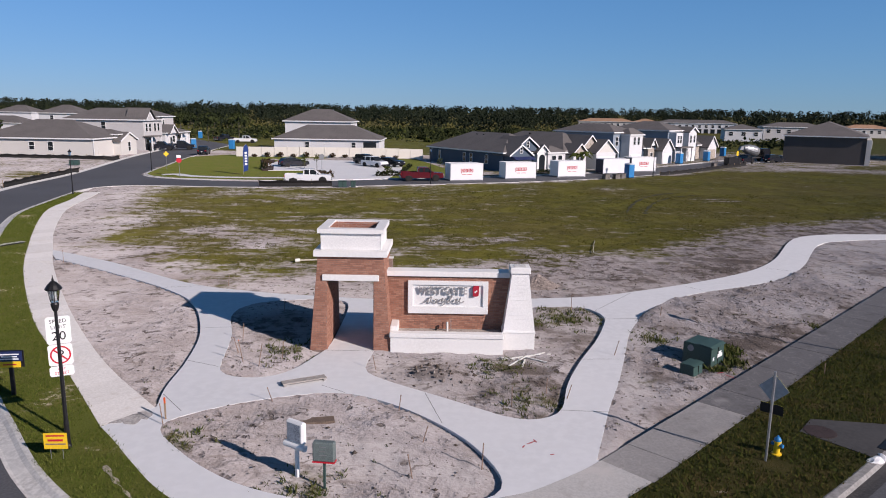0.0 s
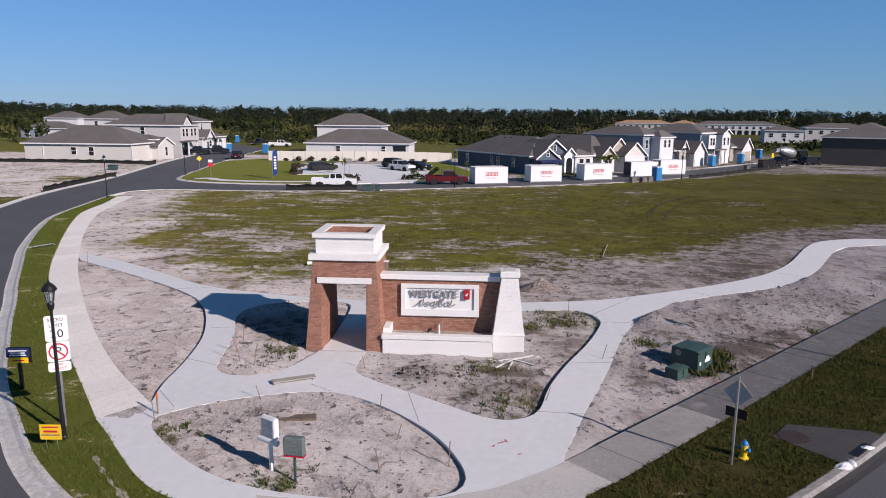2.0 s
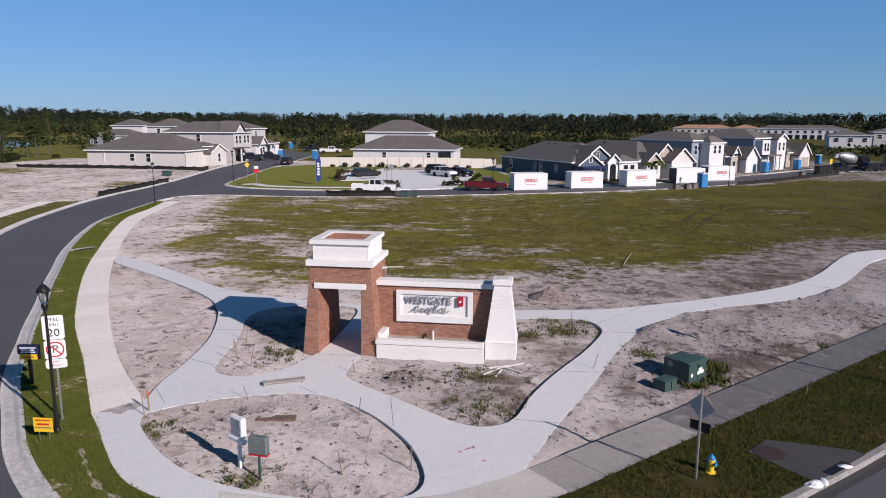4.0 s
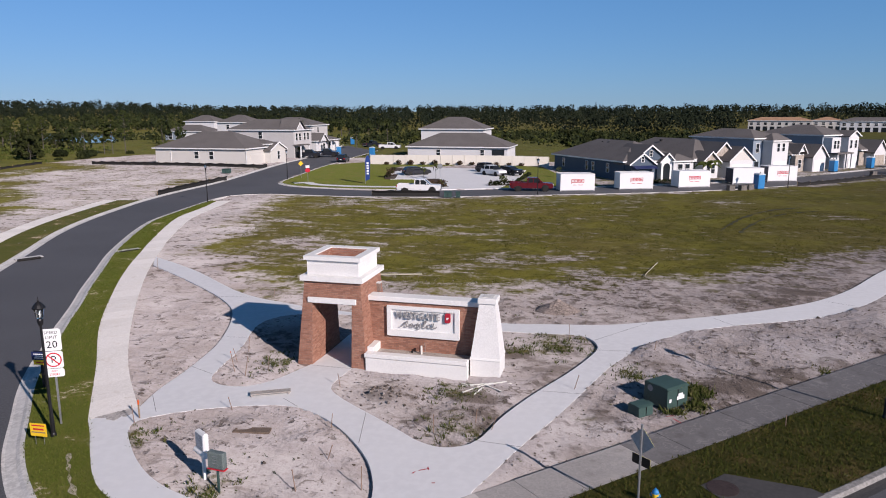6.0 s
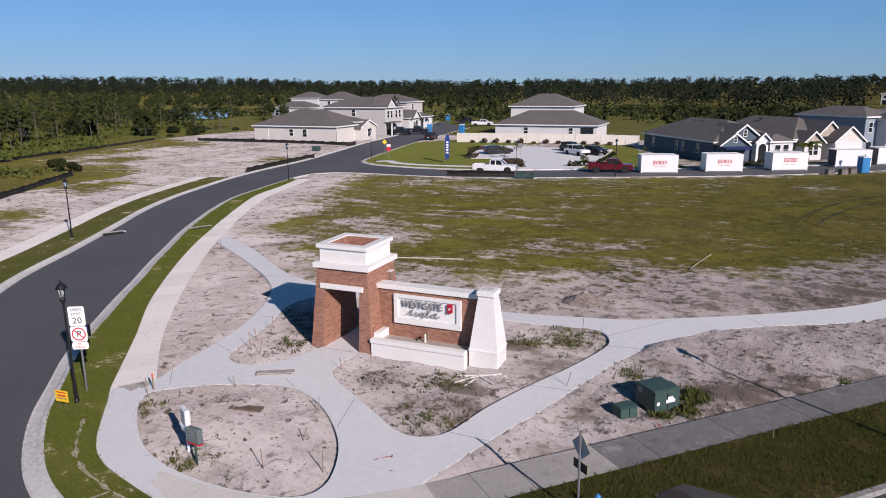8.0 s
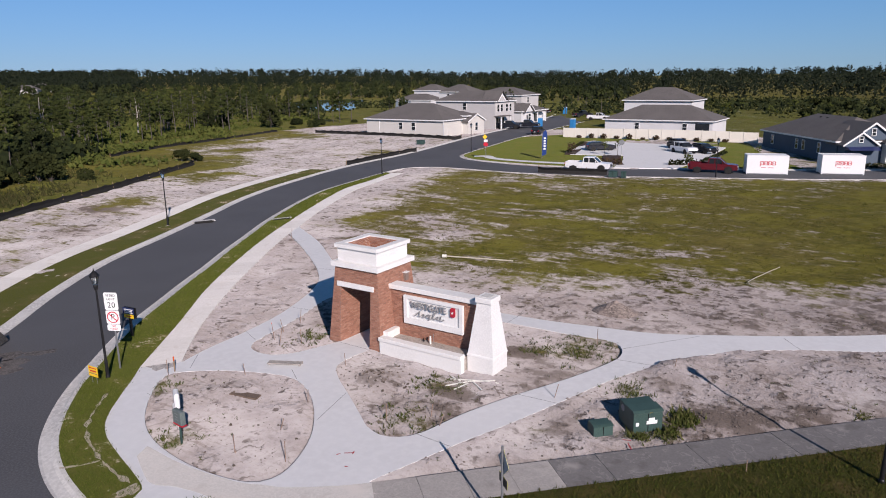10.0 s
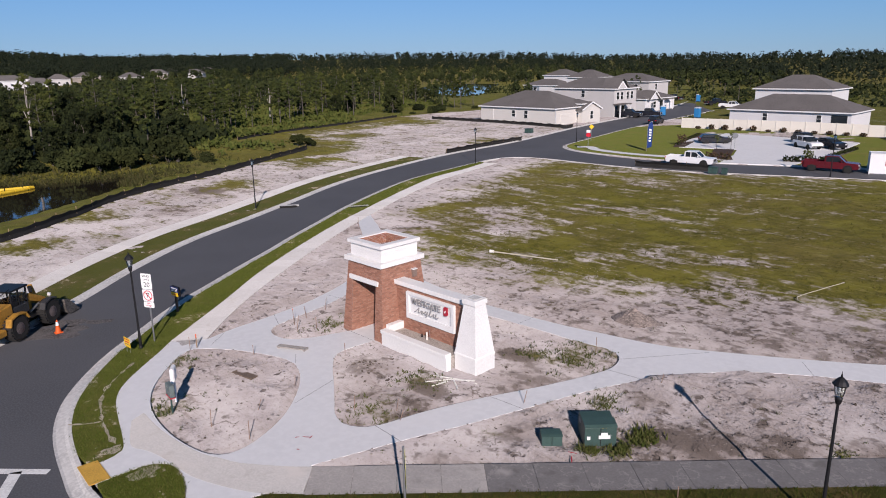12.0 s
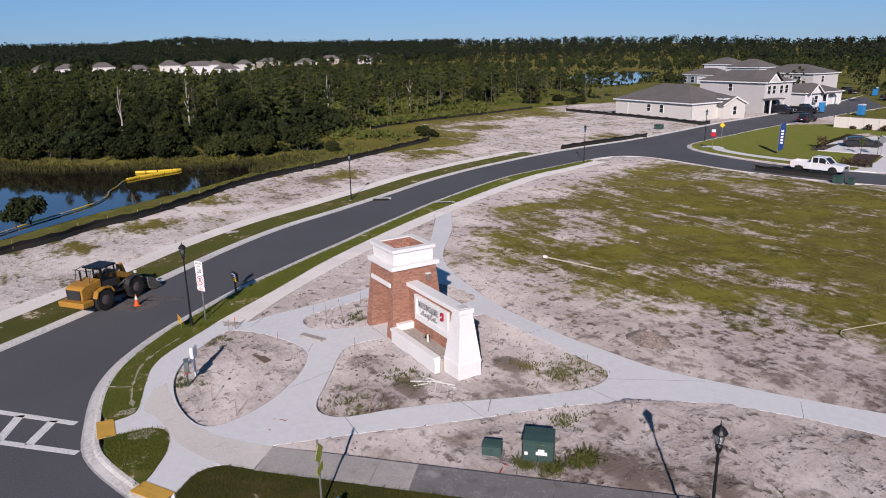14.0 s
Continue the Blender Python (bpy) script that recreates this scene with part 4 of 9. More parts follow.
cover_field = np.clip(0.5 + np.where(inside(FIELD, X, Y), 1 / 9.0, -1 / 13.0) * d_field, 0, np.where(d_field > 9, 0.745, 0.70) + np.clip(0.006 * X, 0, 0.12))
# weedy spots, dark soil spots: x, y, radius
weeds = [(4.9, 31.0, 0.8), (3.0, 30.2, 0.8), (8.0, 28.0, 0.5), (1.9, 21.4, 1.5), (4.5, 31.5, 2.0), (1.2, 24.6, 1.3), (-7.2, 26.2, 1.3), (10.5, 26.8, 0.7), (10.4, 25.4, 0.5), (9.3, 25.0, 0.4), (7.7, 28.4, 0.9), (-8.8, 18.2, 0.8), (-4.4, 15.7, 1.0), (16.2, 30.8, 0.5), (7.5, 21.5, 0.8), (6.2, 23.5, 0.7), (-10.2, 41.2, 3.4), (-6.0, 38.2, 2.6)]
dark = [(17.5, 44.0, 2.6), (20.2, 46.4, 2.8), (15.4, 42.0, 1.6), (10.5, 28.0, 0.8), (11.4, 28.4, 0.9), (12.2, 28.7, 0.9), (13.3, 29.4, 0.8), (-46.6, 40.4, 2.2), (-47.6, 38.6, 1.6), (-47.0, 43.4, 1.6), (14.7, 41.1, 1.3), (17.2, 44.3, 2.0), (19.6, 45.5, 2.2), (20.6, 49.0, 1.8), (11.0, 27.4, 1.1), (11.8, 28.3, 1.1), (13.1, 28.8, 1.2), (10.7, 26.2, 0.9), (9.3, 29.6, 1.2), (11.2, 27.2, 1.4), (13.8, 27.6, 1.2), (16.8, 31.5, 1.2), (20.0, 34.0, 1.3), (7.0, 24.0, 0.9), (6.2, 20.6, 0.8), (3.4, 29.2, 1.0), (5.2, 30.6, 1.2), (0.6, 22.0, 0.9), (2.0, 20.2, 0.7), (2.6, 22.6, 1.6), (4.6, 28.0, 2.2), (-8.5, 30.0, 2.0), (19.5, 43.5, 3.0), (18.0, 46.2, 2.6), (12.3, 28.0, 2.0), (-1.4, 23.8, 1.5), (-43.0, 33.5, 3.4), (14.4, 29.8, 1.6), (26.0, 42.0, 2.0),
        (-13.5, 37.3, 1.6), (-20.0, 43.5, 2.0), (-36.0, 71.0, 1.5), (-24.2, 40.8, 1.0), (10.5, 39.0, 1.8), (15.5, 41.0, 2.0), (23.0, 57.0, 3.0), (-8.2, 27.9, 1.2)]
east_lot = (X > 3) & (Y < np.interp(X, north_side[:, 0], north_side[:, 1])) & ((X - 4.55) * E_NRM[0] + (Y - 16.3) * E_NRM[1] < 0)
# soil level sets how dark the sand is, higher beyond the walk and eastwards
grass_c, soil_c = cover_field.copy(), np.where(east_lot, 0.20, np.where((X > 0) & (Y > 33) & (Y < 75), np.clip(0.36 + 0.008 * X, 0.36, 0.48), np.where(Y > 33, 0.30, 0.12)))
# bare sandy and dark patches inside the field: x, y, radius, loss of grass, soil
for x, y, r, loss, dirt in ((-18.5, 52.6, 3.0, 0.34, 0.42), (-13.8, 50.9, 2.8, 0.30, 0.40), (-14.5, 47.8, 2.2, 0.26, 0.2), (-15.2, 59.8, 2.6, 0.20, 0.1), (-8.5, 60.7, 3.2, 0.26, 0.1), (2.8, 51.0, 2.6, 0.24, 0.1), (4.9, 46.8, 2.4, 0.22, 0.1), (2.4, 44.2, 2.2, 0.22, 0.2),
                            (-18.2, 77.2, 3.6, 0.24, 0.1), (-7.3, 76.2, 3.4, 0.18, 0.1), (-24.0, 80.0, 4.0, 0.24, 0.1), (30.0, 80.0, 4.0, 0.18, 0.3), (14.0, 66.0, 3.0, 0.14, 0.3), (67.0, 131.0, 8.0, 0.55, 0.1), (80.0, 126.0, 9.0, 0.5, 0.1), (20.3, 90.3, 4.0, 0.2, 0.2), (56.0, 126.0, 6.0, 0.3, 0.2)):
    fall = np.exp(-((X - x) ** 2 + ((Y - y) * 1.3) ** 2) / (r * r))
    grass_c = grass_c - loss * fall
    soil_c = np.maximum(soil_c, dirt * fall)
for x, y, r in weeds:
    grass_c = np.maximum(grass_c, 0.44 * np.exp(-((X - x) ** 2 + (Y - y) ** 2) / (r * r)))
for x, y, r in dark:
    soil_c = np.maximum(soil_c, 0.55 * np.exp(-((X - x) ** 2 + (Y - y) ** 2) / (1.5 * r * r)))
for x, y, rx, ry in ((11.3, 27.6, 1.1, 0.8), (12.3, 27.7, 1.0, 0.7), (12.9, 28.4, 0.8, 0.5), (10.6, 26.7, 0.6, 0.8), (18.3, 44.8, 2.2, 0.9), (16.4, 42.6, 1.4, 0.6), (2.6, 29.6, 1.2, 0.8), (1.9, 24.2, 1.0, 0.7), (15.2, 29.6, 1.2, 0.3), (-51.0, 41.0, 3.0, 2.0)):
    soil_c = np.maximum(soil_c, 1.25 * np.exp(-((X - x) / rx) ** 2 - ((Y - y) / ry) ** 2))
for x, y, r in ((-38.0, 19.5, 3.2), (-33.5, 13.5, 2.6), (-45.5, 27.5, 3.0), (-52.5, 45.0, 4.0), (-62.0, 62.0, 6.0), (-70.0, 68.0, 5.0), (-46.0, 62.0, 3.0), (-79.3, 71.4, 5.0), (-86.8, 88.0, 7.0), (-98.0, 84.0, 8.0), (-100.0, 98.0, 8.0), (-98.0, 112.0, 8.0), (-91.0, 112.0, 4.0), (-60.3, 96.6, 4.0), (-86.0, 78.0, 6.0)):
    grass_c = np.maximum(grass_c, 0.74 * np.exp(-((X - x) ** 2 + (Y - y) ** 2) / (1.6 * r * r)))
for x, y, r in ((-83.0, 97.3, 4.0), (-72.6, 91.6, 5.0), (-80.3, 112.7, 4.0), (-72.9, 113.7, 4.0), (-56.0, 72.0, 3.0), (-50.0, 53.0, 3.0)):
    soil_c = np.maximum(soil_c, 0.48 * np.exp(-((X - x) ** 2 + ((Y - y) * 1.6) ** 2) / (r * r)))
SILT_WEST = smooth_line([(-30.0, 2.0), (-35.0, 8.2), (-37.3, 12.2), (-39.9, 15.2), (-42.1, 19.6), (-45.6, 23.8), (-48.1, 26.7), (-51.6, 30.2), (-54.4, 33.9), (-56.9, 38.2), (-61.6, 48.0), (-69.5, 61.5), (-76.0, 71.0), (-88.0, 73.5), (-101.9, 79.1), (-105.5, 92.4), (-107.3, 107.0), (-108.6, 121.0)])
far_side = inside(np.concatenate([FAR_EDGE[:k1 + 30], [(-58.0, 121.0), (-108.0, 121.0)], SILT_WEST[::-1], [(-14, -6)]]), X, Y)
white_c = np.where(far_side, 0.42, 0.0)
LOT_RING = np.concatenate([FAR_EDGE[:k1 + 30], [(-58.0, 121.0), (-108.0, 121.0)], SILT_WEST[::-1], [(-14, -6)]])


def far_lot(x, y):
    """Inside the cleared sandy lot across the road."""
    return inside(LOT_RING, x, y)


d_silt = away(SILT_WEST, X, Y)
wild = inside(np.concatenate([SILT_WEST, [(-104, 260), (-4200, 4500), (-4200, -4200), (-40, -4200)]]), X, Y)
grass_c = np.where(wild, np.clip(0.75 + d_silt / 12, 0, 0.95), grass_c)
north_wild = (Y > 190) | ((Y > 150) & (X < 10)) | (X < -109)
grass_c = np.where(north_wild & ~wild, 0.85, grass_c)
grass_c = np.where((X > 130) | (Y < -20), 0.85, grass_c)
lots = (Y > 100) & (Y < 190) & (X > -2) & ~inside(FIELD, X, Y)
grass_c = np.where(lots, 0.45, grass_c)
grass_c = np.where(far_side & (X < -66), np.maximum(grass_c, 0.95 - d_silt / 20), grass_c)
grass_c = np.where(far_side, np.maximum(grass_c, 0.29), grass_c)
POND = smooth_line([(-34.0, -30.0), (-40.5, 2.0), (-44.0, 8.2), (-47.8, 12.8), (-52.0, 18.3), (-56.4, 25.3), (-61.2, 32.0), (-65.2, 36.4), (-70.5, 41.0), (-74.0, 41.2), (-75.7, 33.2), (-80.3, 24.6), (-84.8, 16.0), (-90.0, 10.5), (-98.0, 4.0), (-112.0, -30.0)], 1.5, True)
bank_near = wild & (away(np.r_[POND, POND[:1]], X, Y) < 14) & (d_silt < 14)
lush_c = np.where(wild | north_wild, np.clip((Y - 50) / 40, 0.1, 1.0) * np.clip((420 - np.hypot(X, Y - 30)) / 120, 0, 1), 0.0)
lush_c = np.where(bank_near, 1.0, lush_c)
white_c = np.where((Y > 42) & (X > -42) & (X < -24) & ~far_side & (Y < 84), 0.35, white_c)
Z = np.full_like(X, 0.0)
near = (np.abs(X + 4) < 110) & (Y > 0) & (Y < 180)
for i, j in zip(*np.nonzero(near)):
    x, y = X[i, j], Y[i, j]
    Z[i, j] += 0.045 * noise.noise(Vector((x * 0.5, y * 0.5, 3.1))) + 0.055 * noise.noise(Vector((x * 1.3, y * 1.3, 7.7)))
    if -14 < x < 26 and 13 < y < 46:
        Z[i, j] += 0.05 * max(0.0, noise.noise(Vector((x * 1.1, y * 1.1, 1.7)))) * noise.noise(Vector((x * 4.0, y * 4.0, 2.2))) + 0.06 * (abs(noise.noise(Vector((x * 2.2, y * 2.2, 5.5)))) - 0.25)
for x, y, r, h in ((9.4, 25.9, 1.2, -0.22), (8.3, 24.8, 0.6, -0.08), (-1.2, 23.6, 1.0, 0.28), (9.2, 31.6, 1.6, 0.22), (12.0, 33.4, 1.8, 0.2), (-2.6, 18.6, 1.3, 0.16), (-5.4, 19.9, 0.8, 0.14), (15.8, 34.5, 2.0, 0.18), (20.5, 40.0, 2.2, 0.22), (1.8, 22.9, 1.3, 0.12)):
    Z += h * np.exp(-((X - x) ** 2 + (Y - y) ** 2) / (r * r))


def paved(px, py):
    """Under the plaza walks or one of the sidewalks."""
    on = inside(plaza_ring, px, py) & ~inside(ISLE_ROUND, px, py) & ~inside(ISLE_WEST, px, py) & ~inside(ISLE_EAST, px, py)
    return on | inside(np.concatenate([w_out, w_in[::-1]]), px, py) | inside(np.concatenate([n_line, s_line[::-1]]), px, py)


# ground raised to hide sunlit slab edges, sunk along the rest for shadow gaps
close = (X > -30) & (X < 27) & (Y > 10) & (Y < 60)
banked = close & (paved(X - 0.42, Y + 0.30) | paved(X - 0.22, Y + 0.14))
hollow = np.full_like(Z, 9.0)
for k in (0.75, 0.65, 0.55, 0.45, 0.35, 0.25, 0.12):
    hollow = np.where(close & paved(X + 0.81 * k, Y - 0.59 * k), -0.07 + 0.25 * max(0.0, k - 0.4), hollow)
Z = np.where(banked, np.maximum(Z, 0.045), np.minimum(Z, hollow))
on_lawn = inside(lawn_east_ring, X, Y) | inside(lawn_west_ring, X, Y) | inside(SMALL_LAWN, X, Y) | (away(s_line, X, Y) < 0.9)
Z = np.where(on_lawn, -0.06, np.where(paved(X, Y), np.minimum(Z, 0.012), Z))
rim_w = close & ~on_lawn & paved(X, Y) & (~paved(X - 0.22, Y + 0.16) | ~paved(X - 0.2, Y) | ~paved(X, Y + 0.2))
Z = np.where(rim_w, -0.07, Z)
Z += rise(X, Y)
Z += far_rise(X, Y)
sunk = inside(asphalt_ring, X, Y) | (away(NEAR_EDGE, X, Y) < 1.6) | (away(FAR_EDGE, X, Y) < 1.6)
Z = np.where(sunk, -0.38 + rise(X, Y), Z)
south_rim = away(np.array([(6.0, -16.0), (30.0, 8.0), (84.0, 62.0)]), X, Y)
Z = np.where((south_rim < 6.0) & ~sunk, -0.10, Z)
Z = np.where((south_rim < 2.6) & sunk, -0.16, Z)
court_in = inside(court, X, Y) | inside(sod_ring, X, Y)
Z = np.where(court_in, Z - 0.12, Z)
POND_FAR = smooth_line([(-168.0, 214.0), (-172.0, 204.0), (-200.0, 218.0), (-236.0, 244.0), (-268.0, 288.0), (-266.0, 314.0), (-246.0, 316.0), (-224.0, 288.0), (-190.0, 244.0)], 4.0, True)
for pond in (POND,):
    dp = away(np.r_[pond, pond[:1]], X, Y)
    ins = inside(pond, X, Y)
    Z = np.where(ins, np.minimum(Z, -0.75 - np.clip(dp, 0, 6) * 0.35), np.where(dp < 5, np.minimum(Z, -0.75 + dp * 0.15), Z))
nx, ny = len(gx), len(gy)
verts = np.c_[X.ravel(), Y.ravel(), Z.ravel()]
idx = np.arange(nx * ny).reshape(ny, nx)
quads = np.stack([idx[:-1, :-1], idx[:-1, 1:], idx[1:, 1:], idx[1:, :-1]], -1).reshape(-1, 4)
me = bpy.data.meshes.new("ground")
me.from_pydata(verts.tolist(), [], quads.tolist())
me.materials.append(M_ground)
att = me.color_attributes.new("cover", "FLOAT_COLOR", "POINT")
att.data.foreach_set("color", np.c_[grass_c.ravel(), soil_c.ravel(), white_c.ravel(), lush_c.ravel()].astype(np.float32).ravel())
me.shade_smooth()
ground = tagged(new("ground", me), "pale disturbed sand with patchy olive field grass", "ground", kind="structure")
for pond, lab in ((POND, "dark still retention pond below the silt fence"), (POND_FAR, "far pale marsh pond")):
    n = len(pond)
    level = -0.78 if pond is POND else 0.78
    wob = slab("water", np.array(pond) * 1.0, [], level - 0.8, level, M_water)
    tagged(wob, lab, "pond", kind="structure")


def ground_at(x, y):
    """Height of the ground sheet at the given places."""
    return Z[np.clip(np.searchsorted(gy, y), 0, ny - 1), np.clip(np.searchsorted(gx, x), 0, nx - 1)]
# ---- the gate monument ----
gate = thing("gate_monument", pose(0, 0, 0), "red brick entrance gate with white cap, sign wall and tapered pier", "gate")
TX, TY, TB, TT, TZ = -4.72, 27.68, 1.6, 1.28, 3.78   # tower centre, half width below and above, brick height
OPEN_L, OPEN_R, OPEN_Z = -5.66, -3.80, 2.83


def tower_half(z):
    return TB + (TT - TB) * z / TZ


def tower_shell():
    """The tapered tower with a passage through it from front to back."""
    bm = bmesh.new()
    for x0, x1, side in ((None, OPEN_L, -1), (OPEN_R, None, 1)):
        ring = []
        for z in (-0.15, OPEN_Z):
            h = tower_half(z)
            xo = TX + side * h
            xi = OPEN_L if side < 0 else OPEN_R
            ring.append([(xo, TY - h, z), (xi, TY - h, z), (xi, TY + h, z), (xo, TY + h, z)])
        v = [[bm.verts.new(p) for p in q] for q in ring]
        for i in range(4):
            bm.faces.new((v[0][i], v[0][(i + 1) % 4], v[1][(i + 1) % 4], v[1][i]))
        bm.faces.new(v[1]), bm.faces.new(v[0])
    h0, h1 = tower_half(OPEN_Z), TT
    put_box(bm, TX - h0, TX + h0, TY - h0, TY + h0, OPEN_Z, TZ, 0, (h0 - h1,) * 4)
    bmesh.ops.recalc_face_normals(bm, faces=bm.faces)
    return bm


tower = part("tower", tower_shell(), M_mortar, gate, "tapered red brick tower with a walk-through opening")
BR_L, BR_H, BR_D, JOINT = 0.203, 0.062, 0.017, 0.013
brick_v, brick_f = [], []


singles = []


def lay(origin, along, up, width_at, height, out, skip=None, shift_at=lambda z: 0.0, lift_out=False):
    """Courses of bricks on a leaning face: along and up are unit vectors, out the normal; width_at(z) gives the stretch, shift_at its start."""
    o, a, u, nrm = (Vector(q) for q in (origin, along, up, out))
    z, row = 0.02, 0
    while z + BR_H <= height:
        s0, w = shift_at(z), width_at(z)
        s = s0 - (0.5 * (BR_L + JOINT) if row % 2 else 0)
        while s < s0 + w - 0.02:
            a0, a1 = max(s, s0), min(s + BR_L, s0 + w)
            if skip and z + BR_H / 2 < skip[2]:
                if a0 < skip[0]:
                    a1 = min(a1, skip[0])
                elif a1 > skip[1]:
                    a0 = max(a0, skip[1])
                else:
                    a1 = a0
            if lift_out and a1 - a0 > BR_L - 0.001 and len(singles) < 300:
                singles.append(Matrix.Translation(o + a * a0 + u * z) @ Matrix((a, -nrm, u)).transposed().to_4x4())
            elif a1 - a0 > 0.03:
                d = BR_D + random.uniform(-0.003, 0.003)
                k = len(brick_v)
                for t in (-0.01, d):
                    for p, q in ((a0, z), (a1, z), (a1, z + BR_H), (a0, z + BR_H)):
                        brick_v.append(o + a * p + u * q + nrm * t)
                brick_f.extend([(k + 4, k + 5, k + 6, k + 7), (k, k + 1, k + 5, k + 4), (k + 1, k + 2, k + 6, k + 5), (k + 2, k + 3, k + 7, k + 6), (k + 3, k, k + 4, k + 7)])
            s += BR_L + JOINT
        z += BR_H + JOINT
        row += 1


lean = (TB - TT) / TZ
slope = math.hypot(1, lean)
for ax, out, has_door in (((1, 0), (0, -1), True), ((0, 1), (1, 0), False), ((-1, 0), (0, 1), True), ((0, -1), (-1, 0), False)):
    up = Vector((-out[0] * lean, -out[1] * lean, 1)) / slope
    nrm = Vector((out[0], out[1], lean)) / slope
    org = (TX + out[0] * TB - ax[0] * TB, TY + out[1] * TB - ax[1] * TB, 0.0)
    if has_door:
        lo, hi = (OPEN_L - TX + TB, OPEN_R - TX + TB) if ax[0] > 0 else (TX + TB - OPEN_R, TX + TB - OPEN_L)
        sk = (lo, hi, OPEN_Z)
    else:
        sk = None
    lay(org, (*ax, 0), up, lambda z: 2 * (TB - lean * z / slope), TZ * slope - 0.02, nrm, sk, lambda z: lean * z / slope, ax == (1, 0))
for x, nx_ in ((OPEN_L, 1), (OPEN_R, -1)):
    lay((x, TY - TB if nx_ < 0 else TY + TB, 0), (0, -nx_, 0), (0, 0, 1), lambda z: 2 * (TB - lean * z) - 0.03, OPEN_Z - 0.02, (nx_, 0, 0), None, lambda z: lean * z + 0.015)
tower_bricks = solid(brick_v, brick_f, "brickwork", M_brick, tower, "orange-red bricks with scattered dark headers")
tagged(tower_bricks, kind="stuff")
part("lintel", box(-5.83, -3.60, TY - tower_half(3.0) - 0.10, TY - tower_half(3.0) + 0.2, OPEN_Z - 0.01, 3.06, 0.012), M_white, gate, "white lintel over the opening")
part("lintel", box(-5.83, -3.60, TY + tower_half(3.0) - 0.2, TY + tower_half(3.0) + 0.10, OPEN_Z - 0.01, 3.06, 0.012), M_white, gate, "white lintel over the opening")


def frame_ring(half_out, half_in, z0, z1, bevel=0.012):
    bm = bmesh.new()
    a, b = half_out, half_in
    for q in ((-a, a, -a, -b), (-a, a, b, a), (-a, -b, -b, b), (b, a, -b, b)):
        put_box(bm, TX + q[0], TX + q[1], TY + q[2], TY + q[3], z0, z1)
    bmesh.ops.remove_doubles(bm, verts=bm.verts, dist=0.0005)
    return bm


part("cornice", frame_ring(1.44, 0.9, TZ, TZ + 0.23), M_white, gate, "projecting white cornice band")
cap = part("cap_box", frame_ring(1.17, 0.93, TZ + 0.23, 4.68), M_siding, gate, "white siding box on top of the tower")
for k in range(5):
    z = TZ + 0.25 + k * 0.135
    bm = bmesh.new()
    for sgn, ax in ((-1, 0), (1, 0), (-1, 1), (1, 1)):
        prof = [(sgn * 1.17, z), (sgn * (1.17 + 0.018), z), (sgn * (1.17 + 0.006), z + 0.133), (sgn * 1.17, z + 0.133)]
        if ax == 0:
            put_prism(bm, [(TX + p, q) for p, q in prof], TY - 1.19, TY + 1.19, "y")
        else:
            put_prism(bm, [(TY + p, q) for p, q in prof], TX - 1.19, TX + 1.19, "x")
    part("siding_board", bm, M_siding, cap)
part("rim", frame_ring(1.30, 0.93, 4.68, 4.86), M_white, gate, "white rim round the open top")
part("roof_well", box(TX - 0.925, TX + 0.925, TY - 0.925, TY + 0.925, 4.15, 4.27), M_cap_floor, gate, "dark red brick rubble inside the open cap")

brick_v, brick_f = [], []
for ax, out in (((1, 0), (0, 1)), ((0, 1), (-1, 0)), ((-1, 0), (0, -1)), ((0, -1), (1, 0))):
    lay((TX - out[0] * 0.928 - ax[0] * 0.915, TY - out[1] * 0.928 - ax[1] * 0.915, 4.27), (*ax, 0), (0, 0, 1), lambda z: 1.83, 0.59, (*out, 0))
tagged(solid(brick_v, brick_f, "brickwork", M_brick, gate, "bricks lining the open cap"), kind="stuff")

# sign wall
WX0, WX1, WY, WZ = TX + 1.2, 1.7, 27.25, 2.84
sign_wall = part("sign_wall", box(WX0, WX1, WY, WY + 0.42, -0.1, WZ), M_mortar, gate, "red brick sign wall")
brick_v, brick_f = [], []
lay((WX0, WY, 0), (1, 0, 0), (0, 0, 1), lambda z: WX1 - WX0, WZ, (0, -1, 0))
lay((WX1, WY + 0.42, 0), (-1, 0, 0), (0, 0, 1), lambda z: WX1 - WX0, WZ, (0, 1, 0))
tagged(solid(brick_v, brick_f, "brickwork", M_brick, sign_wall), kind="stuff")
part("wall_coping", box(-3.62, 1.62, WY - 0.13, WY + 0.55, WZ, WZ + 0.22, 0.015), M_white, gate, "white coping on the sign wall")
panel = part("sign_panel", box(-2.50, 0.76, WY - 0.075, WY - 0.012, 1.30, 2.66, 0.01), M_panel, gate, "white framed name panel")
for q in ((-2.50, 0.76, 2.50, 2.66), (-2.50, 0.76, 1.30, 1.60), (-2.50, -2.30, 1.60, 2.50), (0.55, 0.76, 1.60, 2.50)):
    part("panel_frame", box(q[0], q[1], WY - 0.15, WY - 0.076, q[2], q[3], 0.008), M_panel, panel)


